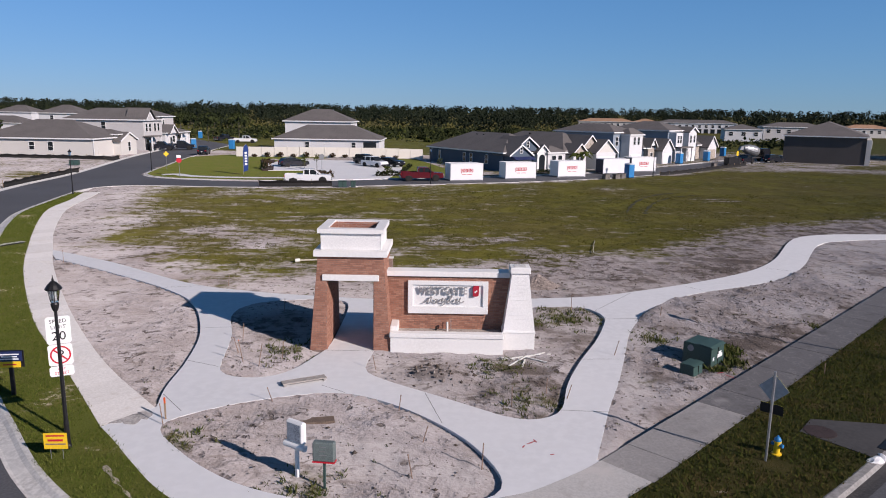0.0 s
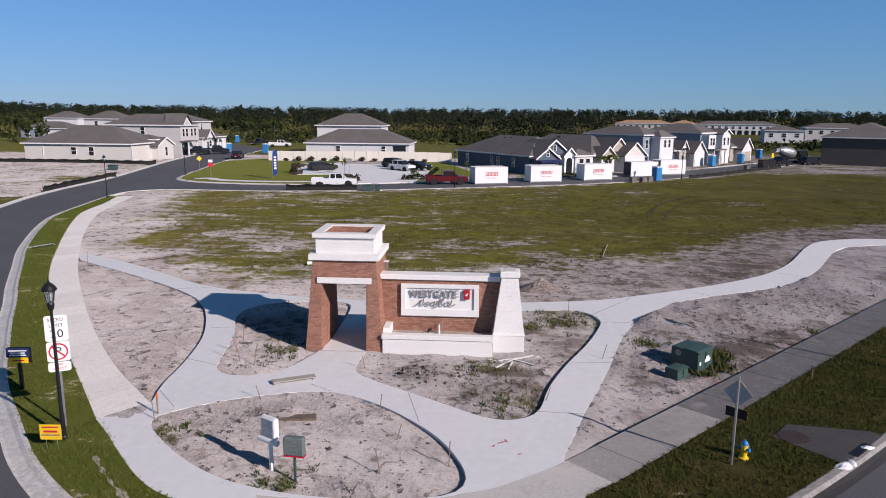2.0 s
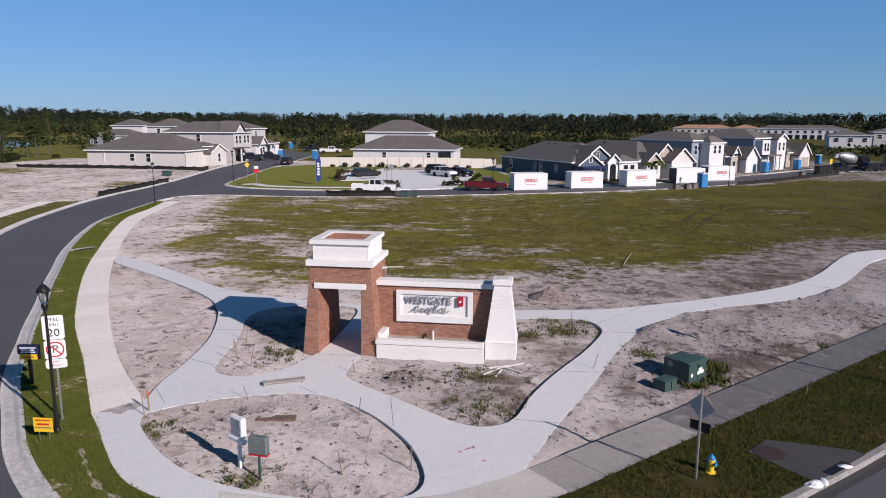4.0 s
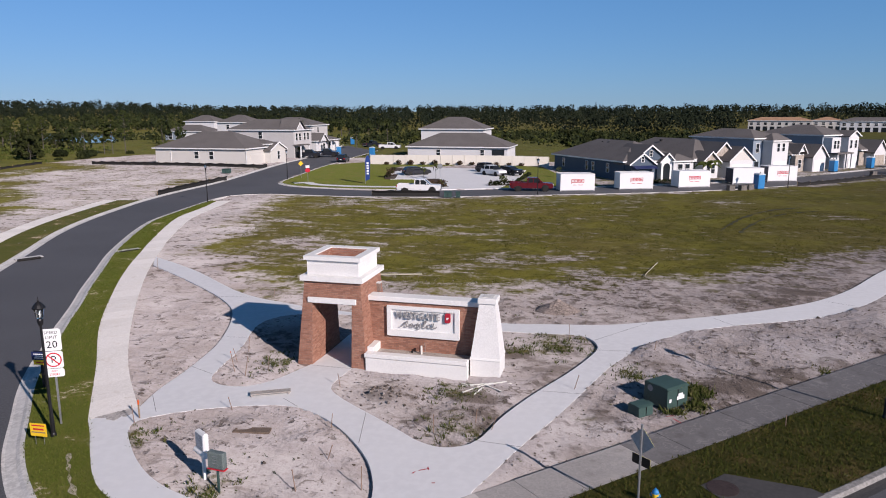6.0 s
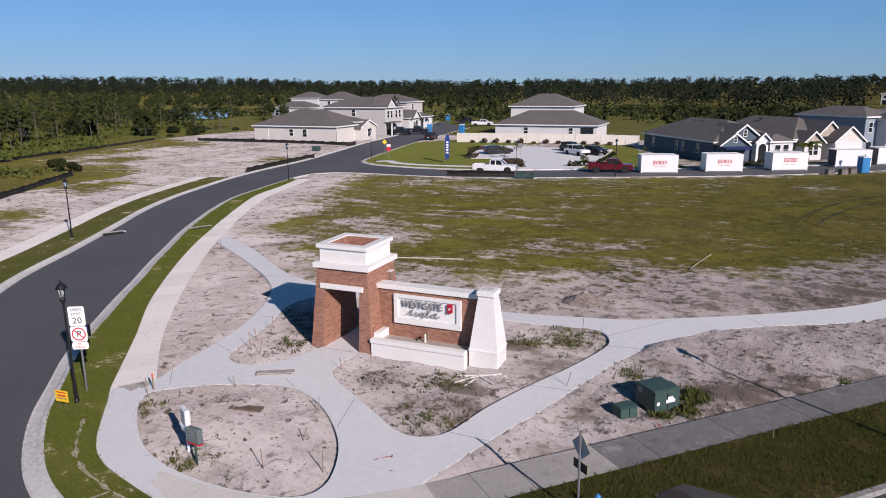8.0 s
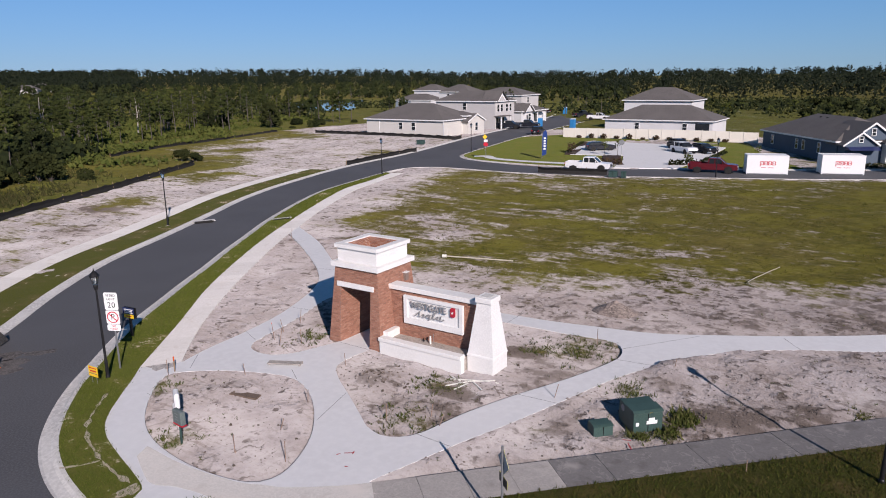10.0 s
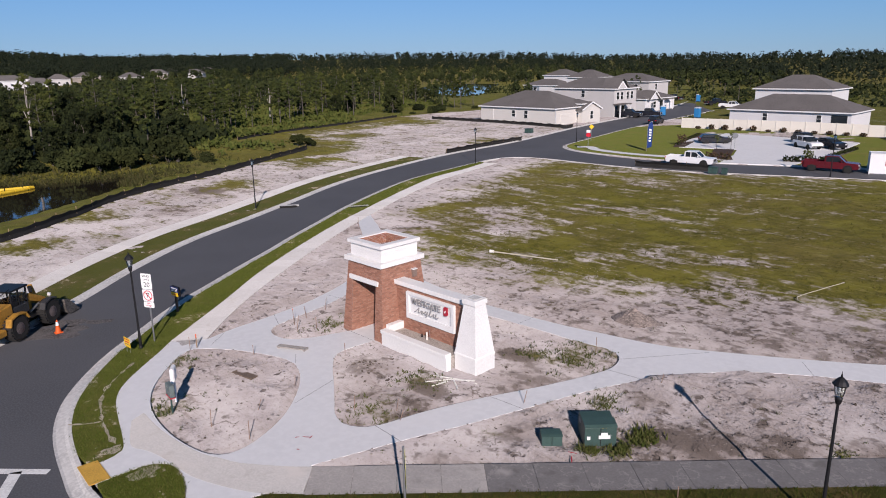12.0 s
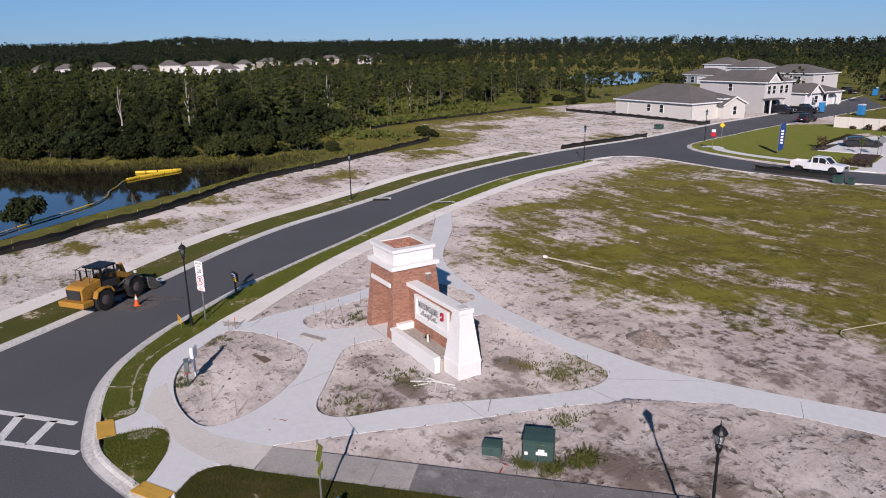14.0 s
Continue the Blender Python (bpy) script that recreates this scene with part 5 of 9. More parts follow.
def lettering(text, size, depth, m, material, parent, label, shear=0.0, space=1.0):
    cu = bpy.data.curves.new("text", "FONT")
    cu.body, cu.size, cu.extrude, cu.shear, cu.space_character = text, size, depth, shear, space
    cu.align_x, cu.align_y, cu.resolution_u = "CENTER", "CENTER", 3
    tmp = bpy.data.objects.new("text", cu)
    scene.collection.objects.link(tmp)
    deps = bpy.context.evaluated_depsgraph_get()
    me = bpy.data.meshes.new_from_object(tmp.evaluated_get(deps))
    bpy.data.objects.remove(tmp)
    bpy.data.curves.remove(cu)
    me.materials.clear()
    me.materials.append(material)
    ob = new("lettering", me)
    ob.parent = parent
    ob.matrix_basis = m
    if label:
        ob["label"] = label
    return ob


lettering("WESTGATE", 0.43, 0.032, pose(-1.06, WY - 0.185, 2.28, 90, 0, 0) @ Matrix.Diagonal((0.86, 1.0, 1, 1)), M_letter, panel, "raised capital letters standing off the panel, grey darkened for their shadows", 0.0, 1.06)
# script line below as a plain looping stroke, and the red emblem
def script_stroke(pts, r):
    """A slanted pen stroke standing off the panel."""
    ln = smooth_line(pts, 0.02)
    return bent([(p[0], WY - 0.175, p[1]) for p in ln], r, 6)


for pts in ([(-1.86, 1.76), (-1.78, 1.80), (-1.62, 1.96), (-1.54, 2.02), (-1.57, 1.88), (-1.60, 1.78), (-1.50, 1.80)],
            [(-1.44, 1.84), (-1.36, 1.92), (-1.30, 1.88), (-1.38, 1.80), (-1.30, 1.78), (-1.20, 1.86)],
            [(-1.16, 1.90), (-1.06, 1.95), (-1.14, 1.83), (-1.08, 1.78), (-1.00, 1.88), (-0.96, 1.96), (-1.02, 1.72), (-1.12, 1.66)],
            [(-0.90, 1.78), (-0.80, 1.90), (-0.70, 2.05), (-0.72, 2.10), (-0.78, 2.00), (-0.80, 1.82), (-0.72, 1.78), (-0.64, 1.86)],
            [(-0.60, 1.90), (-0.52, 1.94), (-0.56, 1.82), (-0.48, 1.79), (-0.40, 1.90), (-0.36, 2.00), (-0.40, 1.82), (-0.32, 1.78), (-0.22, 1.86)]):
    part("script_stroke", script_stroke(pts, 0.024), M_letter, panel, "grey looping stroke of a script line")
emb = part("emblem", prism([(0.13, 2.06), (0.13, 2.44), (0.19, 2.49), (0.38, 2.49), (0.38, 2.12), (0.32, 2.06)], WY - 0.20, WY - 0.13, "y", 0.01), M_red, panel, "small red square emblem")
part("emblem_mark", prism([(0.19, 2.24), (0.25, 2.20), (0.31, 2.30), (0.28, 2.34), (0.25, 2.28), (0.21, 2.30)], WY - 0.212, WY - 0.201, "y"), M_panel, emb)

# planter below the sign
PF = 26.0
planter = part("planter", box(-3.12, 1.35, PF, PF + 0.28, -0.12, 0.62), M_white, gate, "low white planter wall")
part("planter_coping", box(-3.16, 1.35, PF - 0.05, PF + 0.33, 0.62, 0.80, 0.015), M_white, gate, "white planter coping")
part("planter_end", box(-3.16, -2.86, PF + 0.33, WY, 0.62, 0.98, 0.015), M_white, gate, "white raised planter end block")
part("planter_end", box(-3.12, -2.88, PF + 0.28, WY, -0.12, 0.62), M_white, gate)
part("planter_soil", box(-2.88, 1.3, PF + 0.28, WY - 0.016, -0.1, 0.62), M_stone, gate, "grey soil in the planter")
part("pipe_stub", rod((-0.88, 26.93, 0.45), (-0.88, 26.93, 1.0), 0.045), M_pvc, gate, "white conduit stub")
conduit = part("conduit", rod((-1.34, 27.05, 0.45), (-1.34, 27.05, 0.66), 0.055), M_black, gate, "short dark conduit stub")
part("conduit_cap", rod((-1.34, 27.05, 0.66), (-1.34, 27.05, 0.76), 0.03), M_black, conduit)
part("marker_rod", rod((-0.72, 26.98, 0.45), (-0.74, 26.99, 1.12), 0.012, n=6), M_galv, gate, "thin bare rod beside the conduit")

# tapered white pier
PX, PY = 2.02, 27.15
part("pier_base", box(PX - 0.66, PX + 0.62, PY - 0.64, PY + 0.64, -0.14, 0.72, 0.01), M_white, gate, "white pier base")
part("pier_base_cap", box(PX - 0.69, PX + 0.65, PY - 0.67, PY + 0.67, 0.72, 0.82, 0.012, (0.03, 0.03, 0.03, 0.03)), M_white, gate)
pier = part("pier", box(PX - 0.63, PX + 0.60, PY - 0.61, PY + 0.61, 0.82, 3.10, 0, (0.30, 0.28, 0.28, 0.28)), M_siding, gate, "tapered white siding pier")
for k in range(15):
    z0, z1 = 0.82 + k * 2.28 / 15, 0.82 + (k + 1) * 2.28 / 15
    a = k / 15
    bm = bmesh.new()
    put_box(bm, PX - 0.635 + 0.30 * a - 0.012, PX + 0.605 - 0.28 * a + 0.012, PY - 0.615 + 0.28 * a - 0.012, PY + 0.615 - 0.28 * a + 0.012, z0, z1 - 0.004, 0, (0.30 / 15 + 0.008, 0.28 / 15 + 0.008, 0.28 / 15 + 0.008, 0.28 / 15 + 0.008))
    part("siding_board", bm, M_siding, pier)
part("pier_cap", box(PX - 0.41, PX + 0.40, PY - 0.41, PY + 0.41, 3.10, 3.34, 0.02), M_white, gate, "white pier cap")
part("pier_cap_plate", box(PX - 0.24, PX + 0.22, PY - 0.22, PY + 0.24, 3.34, 3.36), M_kerb, gate)


# small lamp housing high on the tower's flank
hx_ = TX + tower_half(3.1)
lampbox = part("lamp_housing", box(hx_ - 0.02, hx_ + 0.16, TY + 0.62, TY + 0.86, 2.95, 3.32, 0.01), M_mortar, gate, "small brick-coloured lamp housing")
part("lamp_cap", box(hx_ - 0.02, hx_ + 0.19, TY + 0.59, TY + 0.89, 3.32, 3.36, 0.005), M_panel, lampbox)

# the bricks of the front face that can be told apart, each on the same mesh
brick_mesh = None
for m in singles:
    if brick_mesh is None:
        b_ob = part("brick", box(0, BR_L, -BR_D, 0.01, 0, BR_H, 0.002), M_brick_single, tower)
        brick_mesh = b_ob.data
    else:
        b_ob = new("brick", brick_mesh)
        b_ob.parent = tower
    b_ob.matrix_basis = m
# ---- houses ----
def hip_roof(x0, x1, y0, y1, z, h, over=0.45, thick=0.2):
    """A hipped roof with a boxed eave; its ridge runs along the longer side."""
    x0, x1, y0, y1 = x0 - over, x1 + over, y0 - over, y1 + over
    w, d = x1 - x0, y1 - y0
    if w >= d:
        r = [((x0 + d / 2, (y0 + y1) / 2)), ((x1 - d / 2, (y0 + y1) / 2))]
    else:
        r = [((x0 + x1) / 2, y0 + w / 2), ((x0 + x1) / 2, y1 - w / 2)]
    bm = bmesh.new()
    lo = [bm.verts.new((x, y, z)) for x, y in ((x0, y0), (x1, y0), (x1, y1), (x0, y1))]
    up = [bm.verts.new((x, y, z + thick)) for x, y in ((x0, y0), (x1, y0), (x1, y1), (x0, y1))]
    a, b = (bm.verts.new((*p, z + thick + h)) for p in r)
    bm.faces.new(lo[::-1])
    for i in range(4):
        bm.faces.new((lo[i], lo[(i + 1) % 4], up[(i + 1) % 4], up[i]))
    if w >= d:
        fs = ((up[0], up[1], b, a), (up[1], up[2], b), (up[2], up[3], a, b), (up[3], up[0], a))
    else:
        fs = ((up[0], up[1], a), (up[1], up[2], b, a), (up[2], up[3], b), (up[3], up[0], a, b))
    for f in fs:
        bm.faces.new(f)
    return bm


def fascia(x0, x1, y0, y1, z, over=0.45):
    bm = bmesh.new()
    x0, x1, y0, y1 = x0 - over, x1 + over, y0 - over, y1 + over
    e = 0.03
    for q in ((x0 - e, x1 + e, y0 - e, y0 - 0.003), (x0 - e, x1 + e, y1 + 0.003, y1 + e), (x0 - e, x0 - 0.003, y0, y1), (x1 + 0.003, x1 + e, y0, y1)):
        put_box(bm, *q, z - 0.02, z + 0.2)
    return bm


def window(house, face, at, wall, z, w, h, shutters=False):
    """A framed window on the face S, N, E or W of a house, centred at 'at'."""
    fr = bmesh.new()
    t = 0.07
    for q in ((-w / 2 - t, w / 2 + t, -t, 0), (-w / 2 - t, w / 2 + t, h, h + t), (-w / 2 - t, -w / 2, 0, h), (w / 2, w / 2 + t, 0, h), (-w / 2, w / 2, h / 2 - 0.03, h / 2 + 0.03)):
        put_box(fr, q[0], q[1], -0.07, 0.02, q[2], q[3])
    turn = {"S": 0, "E": 90, "N": 180, "W": -90}[face]
    p = {"S": (at, wall), "N": (at, wall), "E": (wall, at), "W": (wall, at)}[face]
    ob = part("window", fr, M_trim, house)
    ob.matrix_basis = pose(p[0], p[1], z, 0, 0, turn)
    part("pane", box(-w / 2, w / 2, -0.03, 0.0, 0.0, h), M_window, ob)
    return ob


def door(house, face, at, wall, z, w, h, material, name="door", lines=4):
    turn = {"S": 0, "E": 90, "N": 180, "W": -90}[face]
    p = (at, wall) if face in "SN" else (wall, at)
    ob = part(name, box(-w / 2, w / 2, -0.05, 0.03, 0, h, 0.01), material, house)
    ob.matrix_basis = pose(p[0], p[1], z, 0, 0, turn)
    for k in range(lines):
        part("panel", box(-w / 2 + 0.08, w / 2 - 0.08, -0.065, -0.051, h * (k + 0.12) / lines, h * (k + 0.88) / lines, 0.005), material, ob)
    return ob


def gable(house, xc, w, y0, y1, z, h, wall_mat, over=0.35):
    """A gabled front with its roof planes and white rakes, facing -y."""
    g = part("gable", prism([(xc - w / 2, z), (xc + w / 2, z), (xc, z + h)], y0, y1, "y"), wall_mat, house)
    s = h / (w / 2)
    wo = w / 2 + over
    bm = prism([(xc - wo, z - over * s), (xc, z + h), (xc + wo, z - over * s), (xc + wo, z - over * s + 0.18), (xc, z + h + 0.2), (xc - wo, z - over * s + 0.18)], y0 - over, y1, "y")
    part("gable_roof", bm, M_roof, house)
    bm = prism([(xc - wo - 0.02, z - over * s - 0.06), (xc, z + h - 0.04), (xc + wo + 0.02, z - over * s - 0.06), (xc + wo + 0.02, z - over * s + 0.2), (xc, z + h + 0.23), (xc - wo - 0.02, z - over * s + 0.2)], y0 - over - 0.05, y0 - over - 0.004, "y")
    part("rake", bm, M_trim, house, "white rake boards")
    return g


def roof_vents(house, pts):
    for x, y, z in pts:
        part("roof_vent", box(x - 0.2, x + 0.2, y - 0.2, y + 0.2, z - 0.1, z + 0.22, 0.03), M_black, house)


def block(house, x0, x1, y0, y1, z0, z1, material, roof_h, over=0.45, name="wall", roof_mat=None):
    """A storey block with its hipped roof."""
    part(name, box(x0, x1, y0, y1, z0, z1), material, house)
    if roof_h:
        part("roof", hip_roof(x0, x1, y0, y1, z1 - 0.004, roof_h, over), roof_mat or M_roof, house, "grey shingle hip roof" if not roof_mat else "tan tile hip roof")
        part("fascia", fascia(x0, x1, y0, y1, z1 - 0.004, over), M_trim, house)


# the cream bungalow at the bend, with its garage to the street
h1 = thing("house", pose(-83.4, 122.0, 0.5), "single-storey cream stucco house with a grey hip roof", "house", "houses of the estate")
block(h1, 0, 20.0, 0, 13.5, -0.3, 3.35, M_wall_cream, 3.1)
window(h1, "S", 9.3, 0, 1.5, 0.9, 1.3), window(h1, "S", 12.6, 0, 1.35, 0.9, 1.5)
door(h1, "E", 4.2, 20.02, -0.1, 4.6, 2.3, M_wall_cream, "garage_door", 4)
block(h1, 19.0, 21.4, 7.6, 14.2, -0.3, 2.9, M_wall_cream, 0, name="entry_wing")
part("gable", prism([(7.6, 2.9), (14.2, 2.9), (10.9, 4.2)], 20.9, 21.4, "x"), M_wall_cream, h1)
part("gable_roof", prism([(7.1, 2.72), (10.9, 4.22), (14.7, 2.72), (14.7, 2.92), (10.9, 4.44), (7.1, 2.92)], 16.0, 21.7, "x"), M_roof, h1)
part("rake", prism([(7.1, 2.66), (10.9, 4.18), (14.7, 2.66), (14.7, 2.95), (10.9, 4.48), (7.1, 2.95)], 21.704, 21.76, "x"), M_trim, h1, "white rake boards")
window(h1, "E", 10.9, 21.45, 0.9, 1.0, 1.6)
for x in (3.5, 20.2):
    part("downspout", box(x, x + 0.1, -0.1, -0.02, -0.2, 3.2), M_trim, h1)
block(h1, 15.0, 20.4, 8.5, 12.0, 3.3, 3.9, M_wall_cream, 0.8)
roof_vents(h1, [(8.5, 9.0, 5.5), (13.0, 9.5, 5.6)])

# two-storey house next to it
h2 = thing("house", pose(-81.2, 145.9, 0.6), "two-storey pale grey house with front balcony windows and grey roof", "house", "houses of the estate")
block(h2, 0, 16.5, 0, 9.5, -0.3, 6.25, M_wall_grey, 2.3)
window(h2, "S", 8.2, 0, 4.4, 0.9, 1.5)
for y in (1.4, 3.1, 5.6, 7.4):
    window(h2, "E", y, 16.55, 4.0, 1.0, 1.6)
# a dark glass sheet on the wall stands for the porch's shaded opening
part("porch_roof", box(16.4, 18.4, -0.2, 4.6, 2.9, 3.1), M_roof, h2), part("porch_shade_sheet", box(16.45, 16.6, 0.5, 4.2, -0.2, 2.5), M_window, h2)
for y in (0.0, 4.3):
    part("porch_post", box(18.0, 18.25, y, y + 0.25, -0.3, 2.9), M_trim, h2)
gb = part("gable", prism([(0.4, 6.3), (5.0, 6.3), (2.7, 8.2)], 14.0, 16.9, "x"), M_trim, h2)
part("gable_board", prism([(1.2, 6.5), (4.2, 6.5), (2.7, 7.7)], 16.905, 16.93, "x"), M_wall_grey, gb)
part("gable_roof", prism([(0.2, 6.3), (2.9, 8.6), (5.6, 6.3), (5.6, 6.5), (2.9, 8.85), (0.2, 6.5)], 12.5, 17.1, "x"), M_roof, h2)
roof_vents(h2, [(9.0, 5.6, 8.2), (12.0, 5.8, 8.0)])

hb = thing("house", pose(-78.6, 167.5, 0.6, 0, 0, 0), "white bungalow with gabled front and grey shingle roof", "house", "houses of the estate")
block(hb, 0, 9.6, 0, 15.0, -0.3, 2.9, M_wall_white, 1.8)
part("gable", prism([(1.0, 2.9), (5.4, 2.9), (3.2, 4.7)], 8.6, 10.3, "x"), M_wall_white, hb)
part("gable_roof", prism([(0.5, 2.75), (3.2, 4.8), (5.9, 2.75), (5.9, 2.95), (3.2, 5.02), (0.5, 2.95)], 5.0, 10.7, "x"), M_roof, hb)
part("rake", prism([(0.5, 2.7), (3.2, 4.74), (5.9, 2.7), (5.9, 2.98), (3.2, 5.06), (0.5, 2.98)], 10.704, 10.76, "x"), M_trim, hb)
part("porch_roof", box(9.6, 11.4, 6.2, 11.5, 2.7, 2.9), M_roof, hb), part("entry_arch", box(9.62, 9.66, 7.5, 9.0, -0.2, 2.3), M_window, hb)
for y in (6.3, 11.2):
    part("porch_post", box(11.0, 11.25, y, y + 0.25, -0.3, 2.7), M_trim, hb)
window(hb, "E", 3.2, 10.35, 0.8, 1.3, 1.5), door(hb, "E", 13.0, 9.65, -0.2, 3.0, 2.3, M_trim, "garage_door", 4)
h3 = thing("house", pose(-93.5, 184.2, 0.6), "two-storey pale grey house seen over its neighbour's roof", "house", "houses of the estate")
block(h3, 0, 15.8, 0, 11, -0.3, 6.6, M_wall_grey, 2.1)
window(h3, "S", 12.0, 0, 4.6, 0.9, 1.4), window(h3, "E", 4, 15.85, 4.6, 1.0, 1.5)
h4 = thing("house", pose(-158.8, 244.0, 0.6), "two-storey white house with grey hip roof at the marsh edge", "house", "houses of the estate")
block(h4, 0, 12.6, 0, 10, -0.3, 6.7, M_wall_white, 2.4)
h5 = thing("house", pose(-126.4, 214.4, 0.6), "two-storey white house with grey hip roof beside another", "house", "houses of the estate")
block(h5, 0, 12.4, 0, 10, -0.3, 6.8, M_wall_white, 2.5)
window(h5, "S", 4.0, 0, 4.8, 1.0, 1.4)
h6 = thing("house", pose(-159.8, 232.4, 0.6), "single-storey white house with a slate blue bay at its corner", "house", "houses of the estate")
block(h6, 0, 17.2, 0, 11, -0.3, 3.2, M_wall_white, 2.3)
part("bay", box(-0.05, 7.6, -0.06, 6.0, -0.3, 3.1), M_wall_paleblue, h6, "slate blue bay")
for x in (2.2, 5.6):
    window(h6, "S", x, -0.1, 0.4, 1.5, 2.2)

# the white model home behind the fence
h7 = thing("house", pose(-37.0, 142.0, 0.7), "white stucco house with grey hip roof behind a vinyl fence", "house", "houses of the estate")
block(h7, 0.5, 21.8, 0, 11.5, -0.5, 2.95, M_wall_white, 2.7)
window(h7, "S", 7.2, 0, 1.2, 0.8, 1.3), window(h7, "S", 16.6, 0, 1.2, 0.8, 1.3)
# dark glass sheet in place of the shade inside the porch
part("porch_shade_sheet", box(18.6, 21.2, -0.02, 0.05, 0.2, 2.6), M_window, h7)
part("awning", box(3.0, 6.2, 8.0, 9.8, 3.1, 3.35), M_trim, h7)
h8 = thing("house", pose(-37.5, 156.0, 0.7), "two-storey white house with grey hip roof", "house", "houses of the estate")
block(h8, 0, 14.6, 0, 10.5, -0.5, 6.3, M_wall_white, 2.6)
window(h8, "S", 8.5, 0, 4.4, 0.7, 1.0), window(h8, "S", 13.6, 0, 4.4, 0.7, 1.0)
roof_vents(h8, [(6.5, 5.0, 8.0), (9.5, 5.0, 8.0)]), roof_vents(h7, [(11.0, 5.0, 4.9), (13.5, 5.0, 4.9)])

# the row along the side street
ROW = 34.0
h9 = thing("house", pose(9.0, 112.5, 0.25, 0, 0, ROW), "slate blue bungalow with white-trimmed gables and an arched entry", "house", "houses of the estate")
block(h9, 0, 11.6, 2.0, 24.5, -0.4, 2.75, M_wall_blue, 2.9)
for y in (6.5, 11.0, 13.0, 21.0):
    window(h9, "W", y, 0, 0.9, 0.75, 1.4)
gable(h9, 2.3, 4.4, 0.3, 4.5, 2.6, 1.5, M_wall_blue)
part("awning", box(0.2, 4.4, -1.2, 0.3, 1.9, 2.3, 0, (0, 0, 0.9, 0)), M_sign_blue, h9, "navy canvas awning"), window(h9, "S", 2.3, 0.25, 2.9, 0.5, 0.8)
block(h9, 0.2, 4.4, 0.3, 2.2, -0.4, 2.6, M_wall_blue, 0)
gable(h9, 4.6, 6.2, 1.4, 8.0, 3.1, 2.2, M_wall_blue)
window(h9, "S", 4.6, 1.35, 3.7, 0.5, 0.9)
gable(h9, 7.4, 2.4, 0.8, 4.0, 2.9, 1.1, M_trim)
part("entry", box(6.4, 8.4, 0.9, 2.2, -0.3, 2.9), M_trim, h9)
part("entry_arch", lathe([(0.62, 0.0), (0.62, 0.06)], 18), M_window, h9).matrix_basis = pose(7.4, 0.88, 1.9, 90, 0, 0)
part("entry_door", box(6.78, 8.02, 0.84, 0.9, -0.2, 1.9), M_window, h9)
block(h9, 8.5, 12.4, 0.6, 4.0, -0.4, 2.7, M_wall_white, 1.0, 0.3)
window(h9, "S", 9.8, 0.6, 0.8, 0.9, 1.5), window(h9, "S", 11.2, 0.6, 0.8, 0.9, 1.5)
roof_vents(h9, [(5.0, 14.0, 5.3), (5.0, 16.0, 5.3), (7.5, 12.0, 4.9)])

h10 = thing("house", pose(20.6, 121.0, 0.1, 0, 0, ROW + 4), "bungalow with stone-faced gables, white garage door and grey roof", "house", "houses of the estate")
block(h10, 0, 11.0, 2.5, 24.0, -0.4, 2.9, M_wall_tan, 3.0)
gable(h10, 2.2, 3.6, 0.6, 4.0, 2.7, 1.5, M_wall_tan), gable(h10, 6.0, 5.0, 1.6, 8.0, 3.4, 2.2, M_wall_tan), gable(h10, 7.8, 5.4, -0.6, 6.0, 2.8, 2.1, M_wall_cream)
block(h10, 0.6, 3.8, 0.6, 2.6, -0.4, 2.7, M_wall_white, 0), block(h10, 5.2, 10.4, -0.6, 2.6, -0.4, 2.8, M_wall_white, 0)
window(h10, "S", 1.7, 0.6, 0.7, 0.8, 1.5), window(h10, "S", 2.7, 0.6, 0.7, 0.8, 1.5), door(h10, "S", 7.8, -0.62, -0.3, 4.6, 2.4, M_trim, "garage_door", 4)
roof_vents(h10, [(4.0, 15.0, 5.6), (6.5, 12.0, 5.4)])

h11 = thing("house", pose(31.0, 133.0, 0.1, 0, 0, ROW + 9), "tall two-storey house with pale blue sides and a white front", "house", "houses of the estate")
block(h11, 0, 7.6, 1.2, 15.0, -0.4, 6.0, M_wall_paleblue, 1.5)
block(h11, 2.6, 7.0, -0.8, 2.0, -0.4, 5.6, M_wall_white, 1.2, 0.3)
window(h11, "S", 4.2, -0.8, 3.8, 0.7, 1.4), window(h11, "S", 5.6, -0.8, 3.8, 0.7, 1.4), door(h11, "S", 4.8, -0.84, -0.3, 3.6, 2.3, M_trim, "garage_door", 4)
window(h11, "S", 1.2, 1.2, 3.6, 0.8, 1.6), door(h11, "S", 1.2, 1.16, -0.3, 1.0, 2.3, M_window, "door", 2)

h12 = thing("house", pose(38.5, 138.5, 0.0, 0, 0, ROW + 11), "bungalow with a white dormer and gabled garage", "house", "houses of the estate")
block(h12, 0, 8.4, 1.5, 16.0, -0.4, 3.0, M_wall_blue, 2.6)
gable(h12, 2.0, 2.2, 0.4, 5.0, 3.6, 1.3, M_trim), gable(h12, 5.8, 4.4, -0.8, 6.0, 2.8, 2.0, M_wall_white)
block(h12, 3.8, 7.8, -0.8, 1.6, -0.4, 2.8, M_wall_white, 0), block(h12, 0.6, 3.2, 0.6, 1.6, -0.4, 3.0, M_wall_tan, 0)
window(h12, "S", 1.9, 0.6, 0.7, 0.9, 1.5), door(h12, "S", 5.8, -0.82, -0.3, 3.4, 2.4, M_trim, "garage_door", 4)

h13 = thing("house", pose(45.5, 147.0, 0.0, 0, 0, ROW + 12), "two-storey pale house with twin white bays", "house", "houses of the estate")
